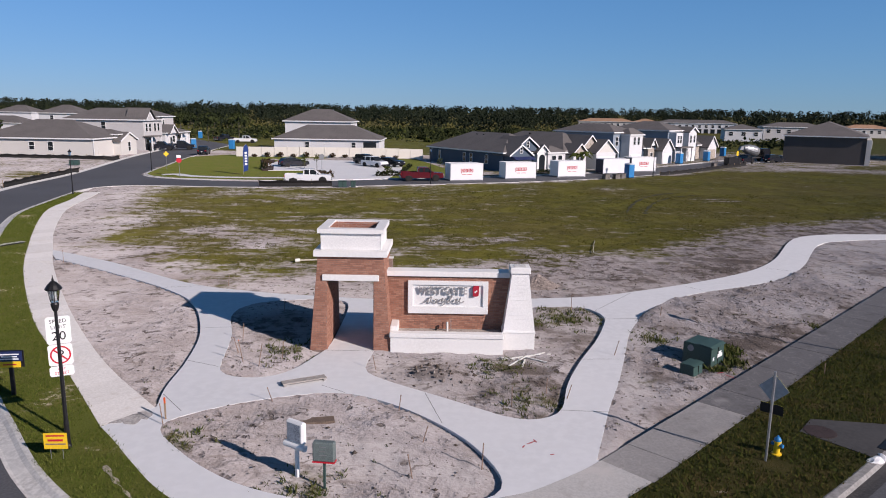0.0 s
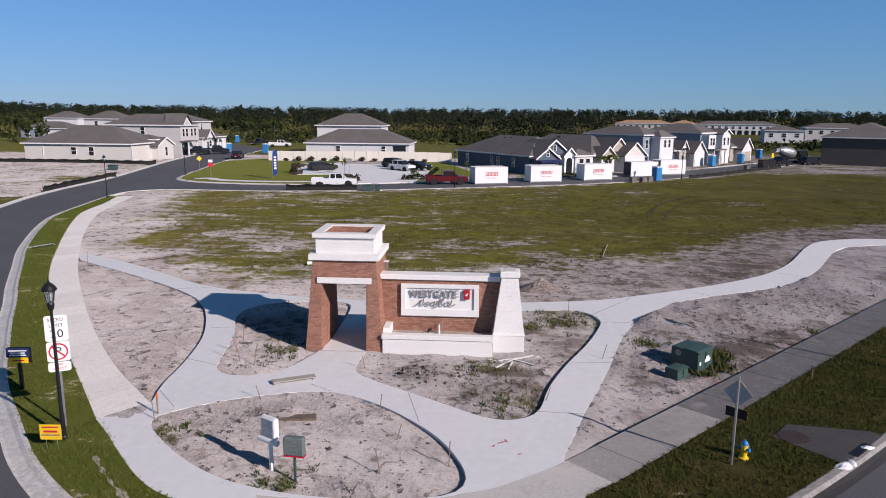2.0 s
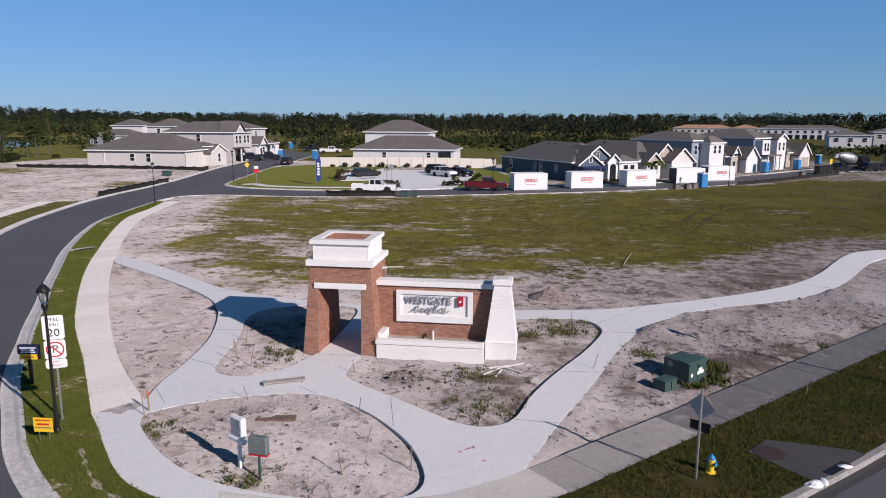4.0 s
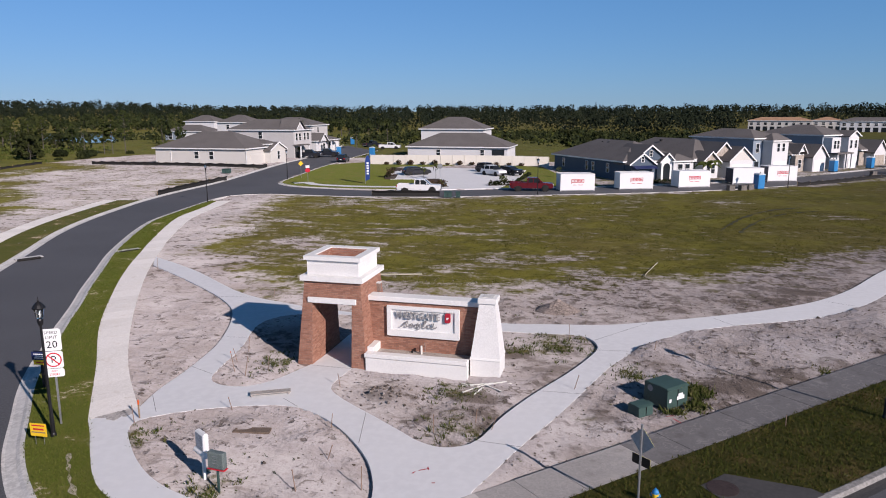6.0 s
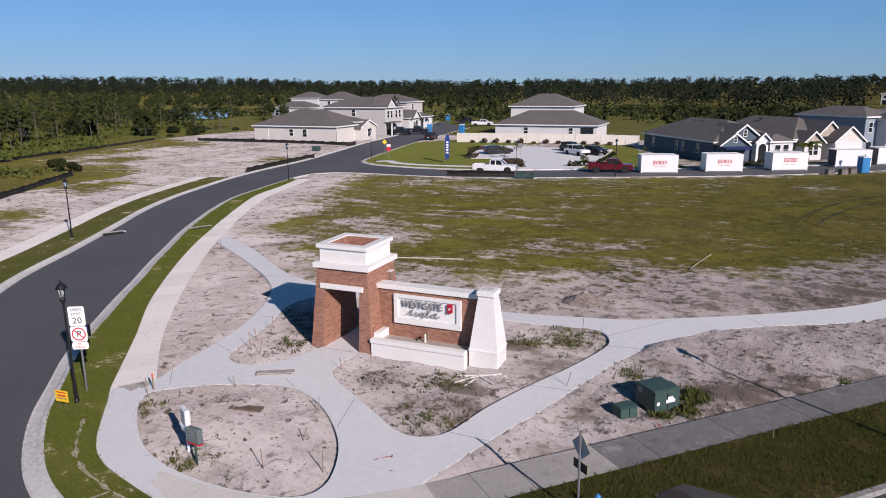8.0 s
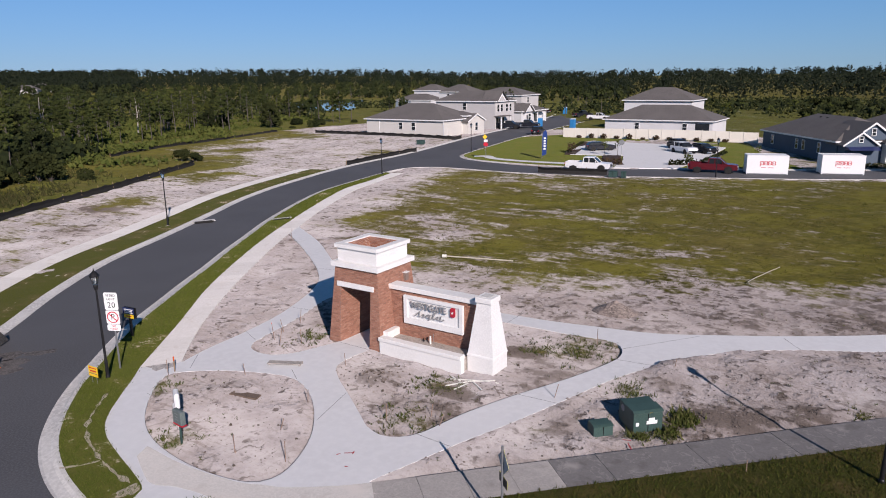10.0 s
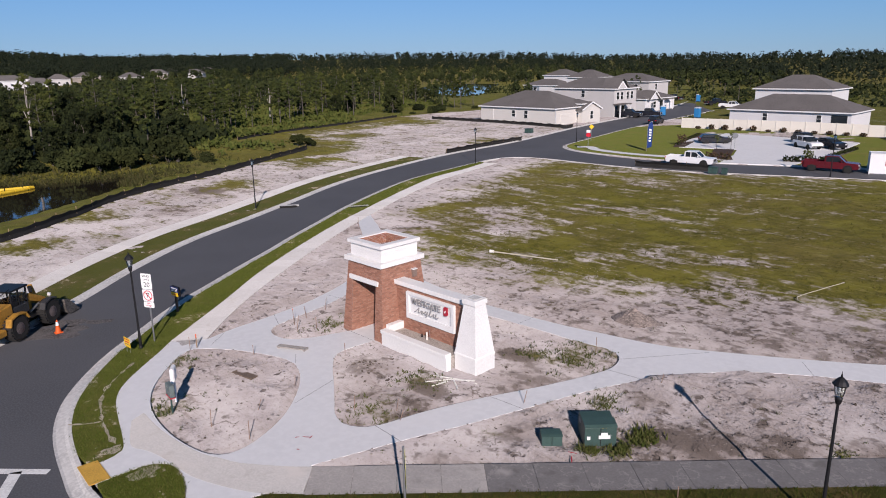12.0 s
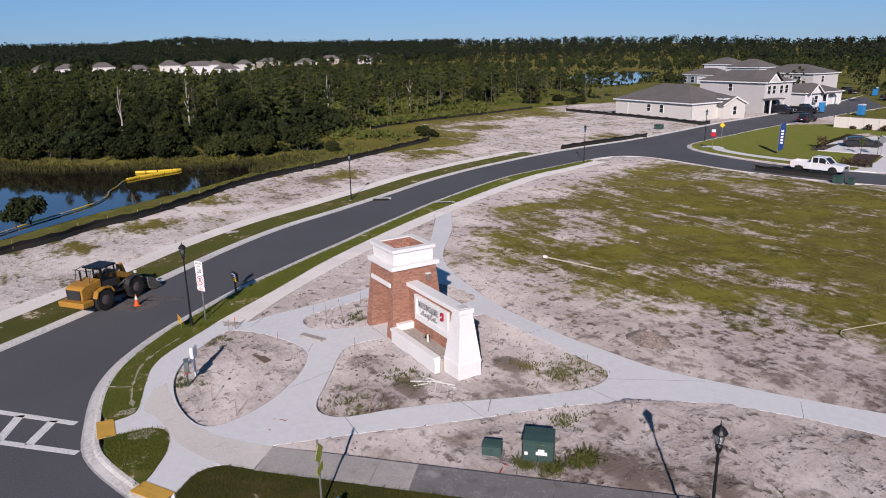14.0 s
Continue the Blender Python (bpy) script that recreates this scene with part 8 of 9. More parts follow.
# dried mud on the sidewalk slabs
for x0_, y0_, rx_, ry_, sd, home in ((-10.75, 20.0, 0.95, 0.55, 2.0, sw_west), (-11.3, 21.2, 0.5, 0.3, 3.5, sw_west)):
    ring_ = []
    for k in range(40):
        a = k * 2 * math.pi / 40
        q = 1 + 0.6 * noise.noise(Vector((math.cos(a) * 1.7, math.sin(a) * 1.7, sd))) + 0.2 * noise.noise(Vector((math.cos(a) * 6, math.sin(a) * 6, sd)))
        u, v_ = rx_ * q * math.cos(a), ry_ * q * math.sin(a)
        ring_.append((x0_ - u * 0.5 - v_ * 0.86, y0_ + u * 0.86 - v_ * 0.5))
    part("mud_patch", prism(ring_, 0.040, 0.0475 if home is sw_west else 0.0435, "z"), M_dirt, home, "patch of dried grey mud")
# sprayed layout marks on the walks
M_spray = paint("red_marking_spray", (0.42, 0.05, 0.06), 0.8, vary=0.3, coarse=4, fine=30)
for x, y, L, r, z in ((1.6, 18.4, 0.34, 35, 0.040), (1.72, 18.5, 0.2, 110, 0.0402), (1.35, 18.15, 0.16, 60, 0.040), (2.1, 17.7, 0.12, 15, 0.040), (9.55, 23.9, 0.5, -55, 0.035), (9.9, 23.5, 0.6, -60, 0.035), (9.3, 24.3, 0.3, 20, 0.035)):
    sm = part("spray_mark", prism([(-L / 2, -0.02), (-L * 0.1, -0.028), (L / 2, -0.012), (L / 2, 0.014), (0, 0.026), (-L / 2, 0.012)], 0.0015, 0.003, "z"), M_spray, walk_ob if y < 20 else sw_east, "faint red sprayed mark")
    sm.matrix_basis = pose(x, y, z, 0, 0, r)
for x, y, L, r, tz in ((1.9, 25.55, 1.4, 24, 0), (2.45, 25.75, 1.3, 30, 3), (1.75, 25.0, 1.0, 55, 0), (2.6, 25.3, 0.9, -35, 0), (2.05, 24.9, 0.8, 75, 2), (1.5, 25.4, 0.6, -20, 0), (2.9, 25.9, 0.7, 10, 0)):
    t = thing("trim_offcut", pose(x, y, 0.035, 0, -tz, r), "white trim offcut lying beside the pier", "offcut", "trim offcuts")
    part("strip", box(-L / 2, L / 2, -0.035, 0.035, 0.0, 0.03, 0.006), M_pvc, t), part("end", box(L / 2, L / 2 + 0.012, -0.033, 0.033, 0.002, 0.028), M_snag, t)
pp = thing("pipe", pose(-10.3, 42.4, 0.0, 0, 0, 18), "long white pipe lying in the field", "pipe")
part("tube", rod((0, 0, 0.12), (4.9, 0, 0.05), 0.05, n=10), M_hose, pp), part("coupling", rod((-0.2, 0, 0.12), (0.1, 0, 0.12), 0.12, n=10), M_pvc, pp)
p2_ = thing("hose", pose(9.1, 46.4, 0.02), "thin pale hose curving through the field grass", "hose")
part("tube", bent([(0.9, -0.7, 0.06), (0.2, -0.3, 0.09), (0.0, 0.2, 0.10), (0.15, 1.2, 0.08), (0.45, 2.4, 0.08), (0.7, 3.6, 0.06), (1.0, 4.8, 0.04)], 0.024, 6), M_hose, p2_), part("end_cap", rod((1.0, 4.8, 0.04), (1.05, 5.0, 0.04), 0.045, n=6), M_snag, p2_)
for x, y, r in ((-36.6, 42.2, 60), (-31.2, 46.6, 62)):
    iv = thing("kerb_inlet", pose(x, y, 0.045, 0, 0, r), "pale concrete kerb inlet with a black bar for the shade under its cover", "storm inlet", "kerb inlets")
    # the throat is a solid black bar in place of the shaded gap
    part("cover", box(-0.95, 0.95, -0.38, 0.22, -0.06, 0.02, 0.01), M_kerb, iv), part("throat", box(-0.8, 0.8, -0.42, -0.385, -0.1, 0.012), M_black, iv), part("rock_bag", box(-0.9, 0.7, -0.68, -0.46, -0.11, 0.07, 0.05), M_black_cloth, iv)
for x, y, s, r in ((11.12, 17.72, 0.22, 20), (11.45, 17.95, 0.16, 80), (12.35, 18.9, 0.18, 10)):
    sb = thing("sandbag", pose(x, y, -0.02, 0, 0, r), "torn white sandbag at the storm inlet", "sandbag", "sandbags")
    bm = bmesh.new()
    bmesh.ops.create_icosphere(bm, subdivisions=2, radius=1.0)
    for v in bm.verts:
        k = 1 + 0.25 * noise.noise(v.co * 1.7 + Vector((x, y, 0)))
        v.co = Vector((v.co.x * 1.3, v.co.y * 0.75, max(v.co.z, -0.4) * 0.5 + 0.2)) * s * k
    part("bag", bm, M_sign_white, sb), part("tie", rod((s * 1.2, 0, s * 0.1), (s * 1.5, 0.03, s * 0.15), 0.03, 0.05, 6), M_sign_white, sb)

# mound of dug soil beyond the walk
M_heap = paint("dug_soil_heap", (0.27, 0.222, 0.195), 0.95, vary=0.3, coarse=1.8, fine=9, bump=0.03)
heap = thing("soil_mound", pose(4.15, 37.35, -0.05, 0, 0, 8), "low rough mound of dug tan soil on the sand", "soil mound")
rings, spokes = 9, 40
hv, hf = [], []
for i in range(rings + 1):
    for k in range(spokes):
        a, q = 2 * math.pi * k / spokes, i / rings
        edge_ = 1 + 0.28 * noise.noise(Vector((math.cos(a) * 1.4, math.sin(a) * 1.4, 3.0)))
        x, y = 1.45 * q * edge_ * math.cos(a), 0.95 * q * edge_ * math.sin(a)
        z = 0.72 * (1 - q) ** 1.15 + (1 - q) * (0.14 * noise.noise(Vector((x * 2.6, y * 2.6, 1.0))) + 0.09 * noise.noise(Vector((x * 7.0, y * 7.0, 4.0)))) + 0.01
        hv.append((x, y, z if i < rings else -0.06))
for i in range(rings):
    for k in range(spokes):
        n_ = (k + 1) % spokes
        hf.append((i * spokes + k, (i + 1) * spokes + k, (i + 1) * spokes + n_, i * spokes + n_))
solid(hv, hf, "mound", M_heap, heap)

# floating boom on the pond
bo = thing("turbidity_boom", pose(0, 0, -0.74), "yellow floating turbidity boom on the pond", "boom")
bp = smooth_line([(-43.5, 6.0), (-48.0, 9.5), (-52.0, 13.4), (-55.5, 16.6), (-59.5, 18.6), (-62.0, 19.0), (-65.0, 20.3), (-69.5, 22.0), (-71.5, 25.5), (-73.4, 29.5), (-74.0, 26.5), (-75.0, 23.8)], 1.4)
for a, b in zip(bp, bp[1:]):
    thick_ = 0.19 if a[0] < -69 else 0.085
    d = (b - a) / np.linalg.norm(b - a) * 0.06
    part("float", rod((a[0] + d[0], a[1] + d[1], 0.1), (b[0] - d[0], b[1] - d[1], 0.1), thick_, n=8), M_boom if (a[0] < -68 or int(a[0] * 0.4) % 2) else M_snag, bo)
# ---- plants ----
rng = np.random.default_rng(5)


def cards(centres, size, squash=1.0, out=None):
    """Leaf clumps: bent four-cornered cards at the given centres, facing roughly outwards where a direction is given."""
    n = len(centres)
    a = rng.normal(size=(n, 3))
    if out is not None:
        face = out + rng.normal(0, 0.75, (n, 3))
        face /= np.linalg.norm(face, axis=1)[:, None]
        a -= face * np.sum(a * face, 1)[:, None]
    a /= np.linalg.norm(a, axis=1)[:, None]
    b = np.cross(a, rng.normal(size=(n, 3)) if out is None else face)
    b /= np.linalg.norm(b, axis=1)[:, None]
    c = np.cross(a, b)
    s = (size * rng.uniform(0.6, 1.35, n))[:, None]
    p = [centres - a * s - b * s * 0.45 * squash, centres + a * s * 0.2 - b * s * 0.7 * squash + c * s * 0.25, centres + a * s * 1.1 + b * s * 0.1, centres - a * s * 0.1 + b * s * 0.75 * squash + c * s * 0.2]
    v = np.stack(p, 1).reshape(-1, 3)
    f = np.arange(4 * n).reshape(n, 4)
    return v, f


def mesh_of(name, v, f, material):
    me = bpy.data.meshes.new(name)
    me.from_pydata(v.tolist(), [], f.tolist())
    me.materials.append(material)
    return me


OUT = []


def blob(centre, radii, n, hollow=0.55):
    d = rng.normal(size=(n, 3))
    d /= np.linalg.norm(d, axis=1)[:, None]
    OUT.append(d)
    return np.array(centre) + d * np.array(radii) * (hollow + (1 - hollow) * rng.random((n, 1)))


def trunk_bm(h, r, limbs, bend=0.3):
    bm = bmesh.new()
    p, k = Vector((0, 0, -0.3)), 5
    pts = [p]
    for i in range(1, k + 1):
        pts.append(Vector((bend * noise.noise(Vector((i * 0.7, h, r))), bend * noise.noise(Vector((i * 0.7, r, h + 5))), h * i / k)))
    for i in range(k):
        put_rod(bm, pts[i], pts[i + 1], r * (1 - 0.85 * i / k), r * (1 - 0.85 * (i + 1) / k), 7)
    for a, b, rr in limbs:
        put_rod(bm, a, b, rr, rr * 0.35, 5)
    return bm


def make_tree(kind, h, label, cat="tree"):
    """kind: pine with a bare trunk and layered tufts, oak with a deep round crown, shrub without a trunk."""
    limbs, pts = [], []
    OUT.clear()
    if kind == "pine":
        for k in range(19):
            u = k / 18
            z = h * (0.42 + 0.55 * u) + rng.normal(0, 0.012 * h)
            ang = k * 2.4 + rng.uniform(-0.6, 0.6)
            reach = h * (0.20 - 0.17 * u * u) * rng.uniform(0.35, 1.0)
            rad = h * (0.085 - 0.03 * u) * rng.uniform(0.65, 1.25)
            tip = (reach * math.cos(ang), reach * math.sin(ang), z + 0.04 * h)
            limbs.append(((0, 0, z - 0.03 * h), tip, 0.035))
            pts.append(blob(tip, (rad, rad, rad * 0.45), int(95 * (rad / (0.07 * h)) ** 2), 0.25))
        pts.append(blob((0, 0, h), (0.05 * h, 0.05 * h, 0.06 * h), 70, 0.2))
        size, mat, r = 0.19, M_pine, 0.012 * h
    elif kind == "oak":
        lean_x, lean_y = rng.normal(0, 0.04 * h, 2)
        for k in range(24):
            ang, u = k * 2.4 + rng.uniform(-0.3, 0.3), (k + 0.5) / 24
            z = h * (0.22 + 0.70 * u)
            girth = 0.36 * h * math.sqrt(max(0.05, 1 - ((u - 0.38) / 0.66) ** 2))
            reach = girth * rng.uniform(0.35, 1.0)
            rad = h * rng.uniform(0.075, 0.15)
            tip = (lean_x * u + reach * math.cos(ang), lean_y * u + reach * math.sin(ang), z)
            if k % 2 == 0:
                limbs.append(((0, 0, h * 0.25), tip, 0.05))
            pts.append(blob(tip, (rad, rad, rad * 0.75), int(115 * (rad / (0.11 * h)) ** 2), 0.35))
        size, mat, r = 0.20, M_oak, 0.018 * h
    else:
        for k in range(6):
            ang = k * 1.1
            tip = (0.3 * h * math.cos(ang), 0.3 * h * math.sin(ang), h * rng.uniform(0.3, 0.65))
            limbs.append(((0, 0, 0), tip, 0.03))
            pts.append(blob(tip, (0.32 * h, 0.32 * h, 0.28 * h), 190, 0.5))
        size, mat, r = 0.07 * h, (M_oak if kind == "bush" else M_shrub), 0.03 * h
    t = thing("tree" if kind in ("pine", "oak") else "shrub", pose(0, 0, 0), label, cat, "woodland " + ("trees" if kind in ("pine", "oak") else "shrubs"))
    part("trunk", trunk_bm(h * (0.97 if kind == "pine" else 0.7), r, limbs), M_bark, t)
    v, f = cards(np.concatenate(pts), size, 1.0, np.concatenate(OUT))
    v[:, 2] = np.maximum(v[:, 2], 0.05)
    crown = new("crown", mesh_of("crown", v, f, mat))
    crown.parent = t
    return t


PROTO = {"pine": [make_tree("pine", h, "tall slender pine with tufted crown in the woods") for h in (10.5, 12.5, 14.0)],
         "oak": [make_tree("oak", h, "dense dark-leaved tree at the wood's edge") for h in (7.0, 8.5, 10.0)],
         "bush": [make_tree("bush", h, "dark rounded shrub on the bank", "shrub") for h in (2.2, 3.2)],
         "shrub": [make_tree("shrub", h, "olive wild shrub in the marsh grass", "shrub") for h in (1.2, 2.0)]}
placed = {"pine": 0, "oak": 0, "bush": 0, "shrub": 0}


def plant(kind, x, y, scale=1.0):
    k = placed[kind]
    placed[kind] += 1
    z = -0.1
    m = pose(x, y, z, 0, 0, rng.uniform(0, 360))
    src = PROTO[kind][k % len(PROTO[kind])]
    if k < len(PROTO[kind]):
        ob = src
        ob.matrix_basis = m
    else:
        ob = copy_thing(src, m)
    s = scale * rng.uniform(0.85, 1.15)
    ob.scale = (s, s, s)
    return ob


# the wood edge behind the pond, thickest to the west
WOOD_EDGE = smooth_line([(-176, -16), (-152.0, 4.0), (-130.0, 14.0), (-107.0, 19.5), (-97.0, 29.0), (-92.0, 36.0), (-89.0, 49.0), (-91.0, 56.0), (-97.0, 66.0), (-108.0, 77.0), (-117.0, 88.0), (-123.0, 101.0), (-130.0, 114.0), (-137.0, 131.0), (-144.0, 150.0), (-152.0, 172.0)], 1.0)
we = resample(WOOD_EDGE, 60)
for i, p in enumerate(we):
    deep = i < 30
    if deep or i % 2:
        plant("oak" if (deep and i % 3) else "pine", p[0] - rng.uniform(0, 4), p[1] + rng.uniform(-1.5, 1.5), 0.80 if deep else 0.70)
    if deep and i % 2 == 0:
        plant("bush", p[0] + rng.uniform(-0.5, 1.5), p[1] - rng.uniform(-1, 1), 1.2)
for k in range(190):
    north = k % 5 >= 3
    p = we[rng.integers(31, 60)] if north else we[rng.integers(0, 32)]
    d = rng.uniform(4, 55)
    x, y = p[0] - d, p[1] + d * rng.uniform(-0.25, 0.6)
    plant("pine" if (north or rng.random() < 0.4) else "oak", x, y, 0.70 if north else 0.79)
# dark bushes and low oaks crowding the pond's far bank
bank = resample(smooth_line([(-73.5, 46.0), (-77.5, 40.0), (-80.0, 32.5), (-84.5, 24.5), (-89.0, 16.5), (-94.0, 10.5), (-102.0, 4.0), (-118.0, -16.0)], 1.0), 34)
for i, p in enumerate(bank):
    d = rng.uniform(0.5, 5.0)
    plant("bush", p[0] - d * 0.85, p[1] + d * 0.5, rng.uniform(0.9, 1.5))
    if i % 2:
        plant("oak", p[0] - rng.uniform(5, 10), p[1] + rng.uniform(2, 5), rng.uniform(0.5, 0.68))
for x, y in ((-76.5, 38.5), (-77.6, 41.5), (-78.5, 43.0), (-85.5, 24.0), (-89.0, 17.0), (-80.5, 44.5), (-76.0, 49.0), (-73.0, 52.0)):
    plant("bush", x, y, 0.9)
for x, y, s in ((-46.2, 10.6, 0.95), (-47.4, 9.6, 0.75), (-45.4, 9.4, 0.65)):
    plant("bush", x, y, s)
for x, y, s in ((-133.9, 119.7, 1.0), (-118.5, 126.5, 1.05), (-121.0, 128.5, 0.9), (-130.0, 121.0, 0.9), (-150.0, 168.0, 0.8)):
    plant("oak", x, y, 0.8 * s)
for x, y in ((-118.0, 149.0), (-116.0, 149.6), (-117.4, 156.2), (-119.0, 93.0), (-121.5, 97.2), (-123.3, 102.0), (-135.2, 114.0), (-125.2, 117.0), (-123.5, 117.6), (-138.0, 161.2)):
    plant("pine", x, y, 0.78)
for x, y in ((-112.5, 128.0), (-114.5, 140.0), (-113.0, 152.0), (-121.0, 138.0), (-128.0, 144.0), (-110.5, 133.5), (-78.0, 73.0), (-80.5, 72.2), (-138.5, 150.0)):
    plant("bush", x, y, 0.8)
for k in range(46):
    plant("shrub", rng.uniform(-70, 70), rng.uniform(196, 300), rng.uniform(0.8, 1.8))
for k in range(26):
    plant("bush", rng.uniform(-20, 60), rng.uniform(225, 310), rng.uniform(0.8, 1.5))

# bare dead trunks standing in the wood
for x, y, h in ((-96.0, 36.0, 11.0), (-118.0, 70.0, 10.0), (-128.0, 96.0, 9.0), (-100.0, 26.0, 10.0)):
    sn = thing("dead_tree", pose(x, y, -0.1), "bleached dead tree without leaves in the wood", "tree", "dead trees")
    part("trunk", trunk_bm(h, 0.2, [((0, 0, h * 0.6), (1.0, 0.3, h * 0.8), 0.08), ((0, 0, h * 0.75), (-0.8, 0.5, h * 0.95), 0.06)]), M_snag, sn)
    part("limb", rod((0, 0, h * 0.5), (-1.1, -0.4, h * 0.72), 0.08, 0.02, 5), M_snag, sn)

# palm before the stone-faced bungalow
pm = thing("palm", pose(20.8, 116.0, 0.0), "young palm tree with drooping fronds before the bungalow", "palm")
part("trunk", trunk_bm(2.6, 0.16, []), M_bark, pm)
for k in range(14):
    a, el = k * 2.4, rng.uniform(0.1, 1.1)
    pts = [Vector((0, 0, 2.55)), Vector((0.8 * math.cos(a), 0.8 * math.sin(a), 2.6 + 0.8 * el)), Vector((1.6 * math.cos(a), 1.6 * math.sin(a), 2.5 + 0.9 * el)), Vector((2.2 * math.cos(a), 2.2 * math.sin(a), 2.0 + 0.7 * el))]
    side = Vector((-math.sin(a), math.cos(a), 0))
    vv, ff = [], []
    for q, w in zip(pts, (0.05, 0.32, 0.30, 0.04)):
        vv += [q - side * w - Vector((0, 0, w * 0.5)), q, q + side * w - Vector((0, 0, w * 0.5))]
    for i in range(3):
        ff += [(3 * i, 3 * i + 1, 3 * i + 4, 3 * i + 3), (3 * i + 1, 3 * i + 2, 3 * i + 5, 3 * i + 4)]
    solid(vv, ff, "frond", M_shrub, pm)

# hedges round the parking court
def hedge(x0, y0, x1, y1, h, label, leaf=M_oak):
    t = thing("hedge", pose(0, 0, 0), label, "hedge", "hedges")
    L = math.hypot(x1 - x0, y1 - y0)
    c = []
    for k in range(max(2, int(L / 0.7))):
        s = (k + 0.5) / max(2, int(L / 0.7))
        x, y = x0 + (x1 - x0) * s, y0 + (y1 - y0) * s
        c.append(blob((x, y, float(rise(x, y)) + h * 0.5), (min(0.55, 0.25 + 0.4 * h),) * 2 + (h * 0.55,), 60, 0.5))
    v, f = cards(np.concatenate(c), min(0.15, 0.06 + 0.1 * h))
    cr = new("foliage", mesh_of("foliage", v, f, leaf))
    cr.parent = t
    part("stem", box(min(x0, x1), max(x0, x1) + 0.1, min(y0, y1), max(y0, y1) + 0.1, float(rise(x0, y0)) - 0.05, float(rise(x0, y0)) + 0.25), M_bark, t) if abs(x1 - x0) < 0.5 or abs(y1 - y0) < 0.5 else part("stem", rod((x0, y0, float(rise(x0, y0)) + 0.1), (x1, y1, float(rise(x1, y1)) + 0.1), 0.12), M_bark, t)
    return t


hedge(-30.0, 108.0, -33.0, 122.0, 0.35, "low young plants in the mulch beside the parking court")
hedge(-30.0, 108.6, -28.9, 108.9, 1.8, "tall reddish shrub at the court's corner", M_red_shrub)
hedge(-20.6, 97.9, -17.3, 98.7, 1.0, "reddish-brown clipped shrubs at the driveway mouth", M_red_shrub)
hedge(-11.6, 101.4, -7.2, 103.3, 0.8, "low dark hedge behind the red pickup")
hedge(-10.6, 106.5, -9.9, 106.9, 1.0, "yellow-green shrub beside the driveway", M_shrub)
hedge(-8.0, 106.5, -7.6, 118.0, 0.5, "low hedge along the court's edge")
for k in range(12):
    x = -38 + k * 2.4
    hedge(x, 131.6 + 0.15 * (x + 38), x + 0.5, 131.6 + 0.15 * (x + 38), rng.uniform(0.35, 0.95), "young shrub planted before the vinyl fence", M_red_shrub)
hedge(9.5, 110.0, 15.5, 114.2, 0.6, "low planting before the blue bungalow")
for x, y, h in ((-21.6, 108.6, 2.6), (-23.4, 107.8, 2.2), (-2.5, 116.0, 1.6)):
    t = thing("sapling", pose(x, y, float(rise(x, y))), "thin young tree with sparse leaves", "tree", "saplings")
    part("trunk", rod((0, 0, -0.1), (0, 0, h), 0.04, 0.015, 6), M_bark, t)
    v, f = cards(blob((0, 0, h * 0.75), (0.6, 0.6, 0.7), 90, 0.3), 0.1)
    cr = new("crown", mesh_of("crown", v, f, M_shrub))
    cr.parent = t

# ---- far woods, one sheet of trees ----
def crowns(x, y, h, base, r, per, wide, deep, size):
    """Cards round each trunk's head, gathered in a few lumps."""
    n = len(x)
    cs, outs = [], []
    w_, d_ = np.broadcast_to(wide, n), np.broadcast_to(deep, n)
    lump = np.clip(rng.normal(0, 1, (n, 5, 3)), -1.3, 1.1) * np.stack([w_, w_, d_], 1)[:, None] * 0.5
    for k in range(per):
        d = rng.normal(size=(n, 3))
        d /= np.linalg.norm(d, axis=1)[:, None]
        o = lump[:, k % 5]
        outs.append(d)
        cs.append(np.c_[x + (o[:, 0] + d[:, 0] * wide * 0.7) * h, y + (o[:, 1] + d[:, 1] * wide * 0.7) * h, np.maximum(h * (1 - deep + o[:, 2] + d[:, 2] * deep * 0.7), 0.4) + base])
    return cards(np.concatenate(cs), np.tile(size, per), 1.0, np.concatenate(outs))


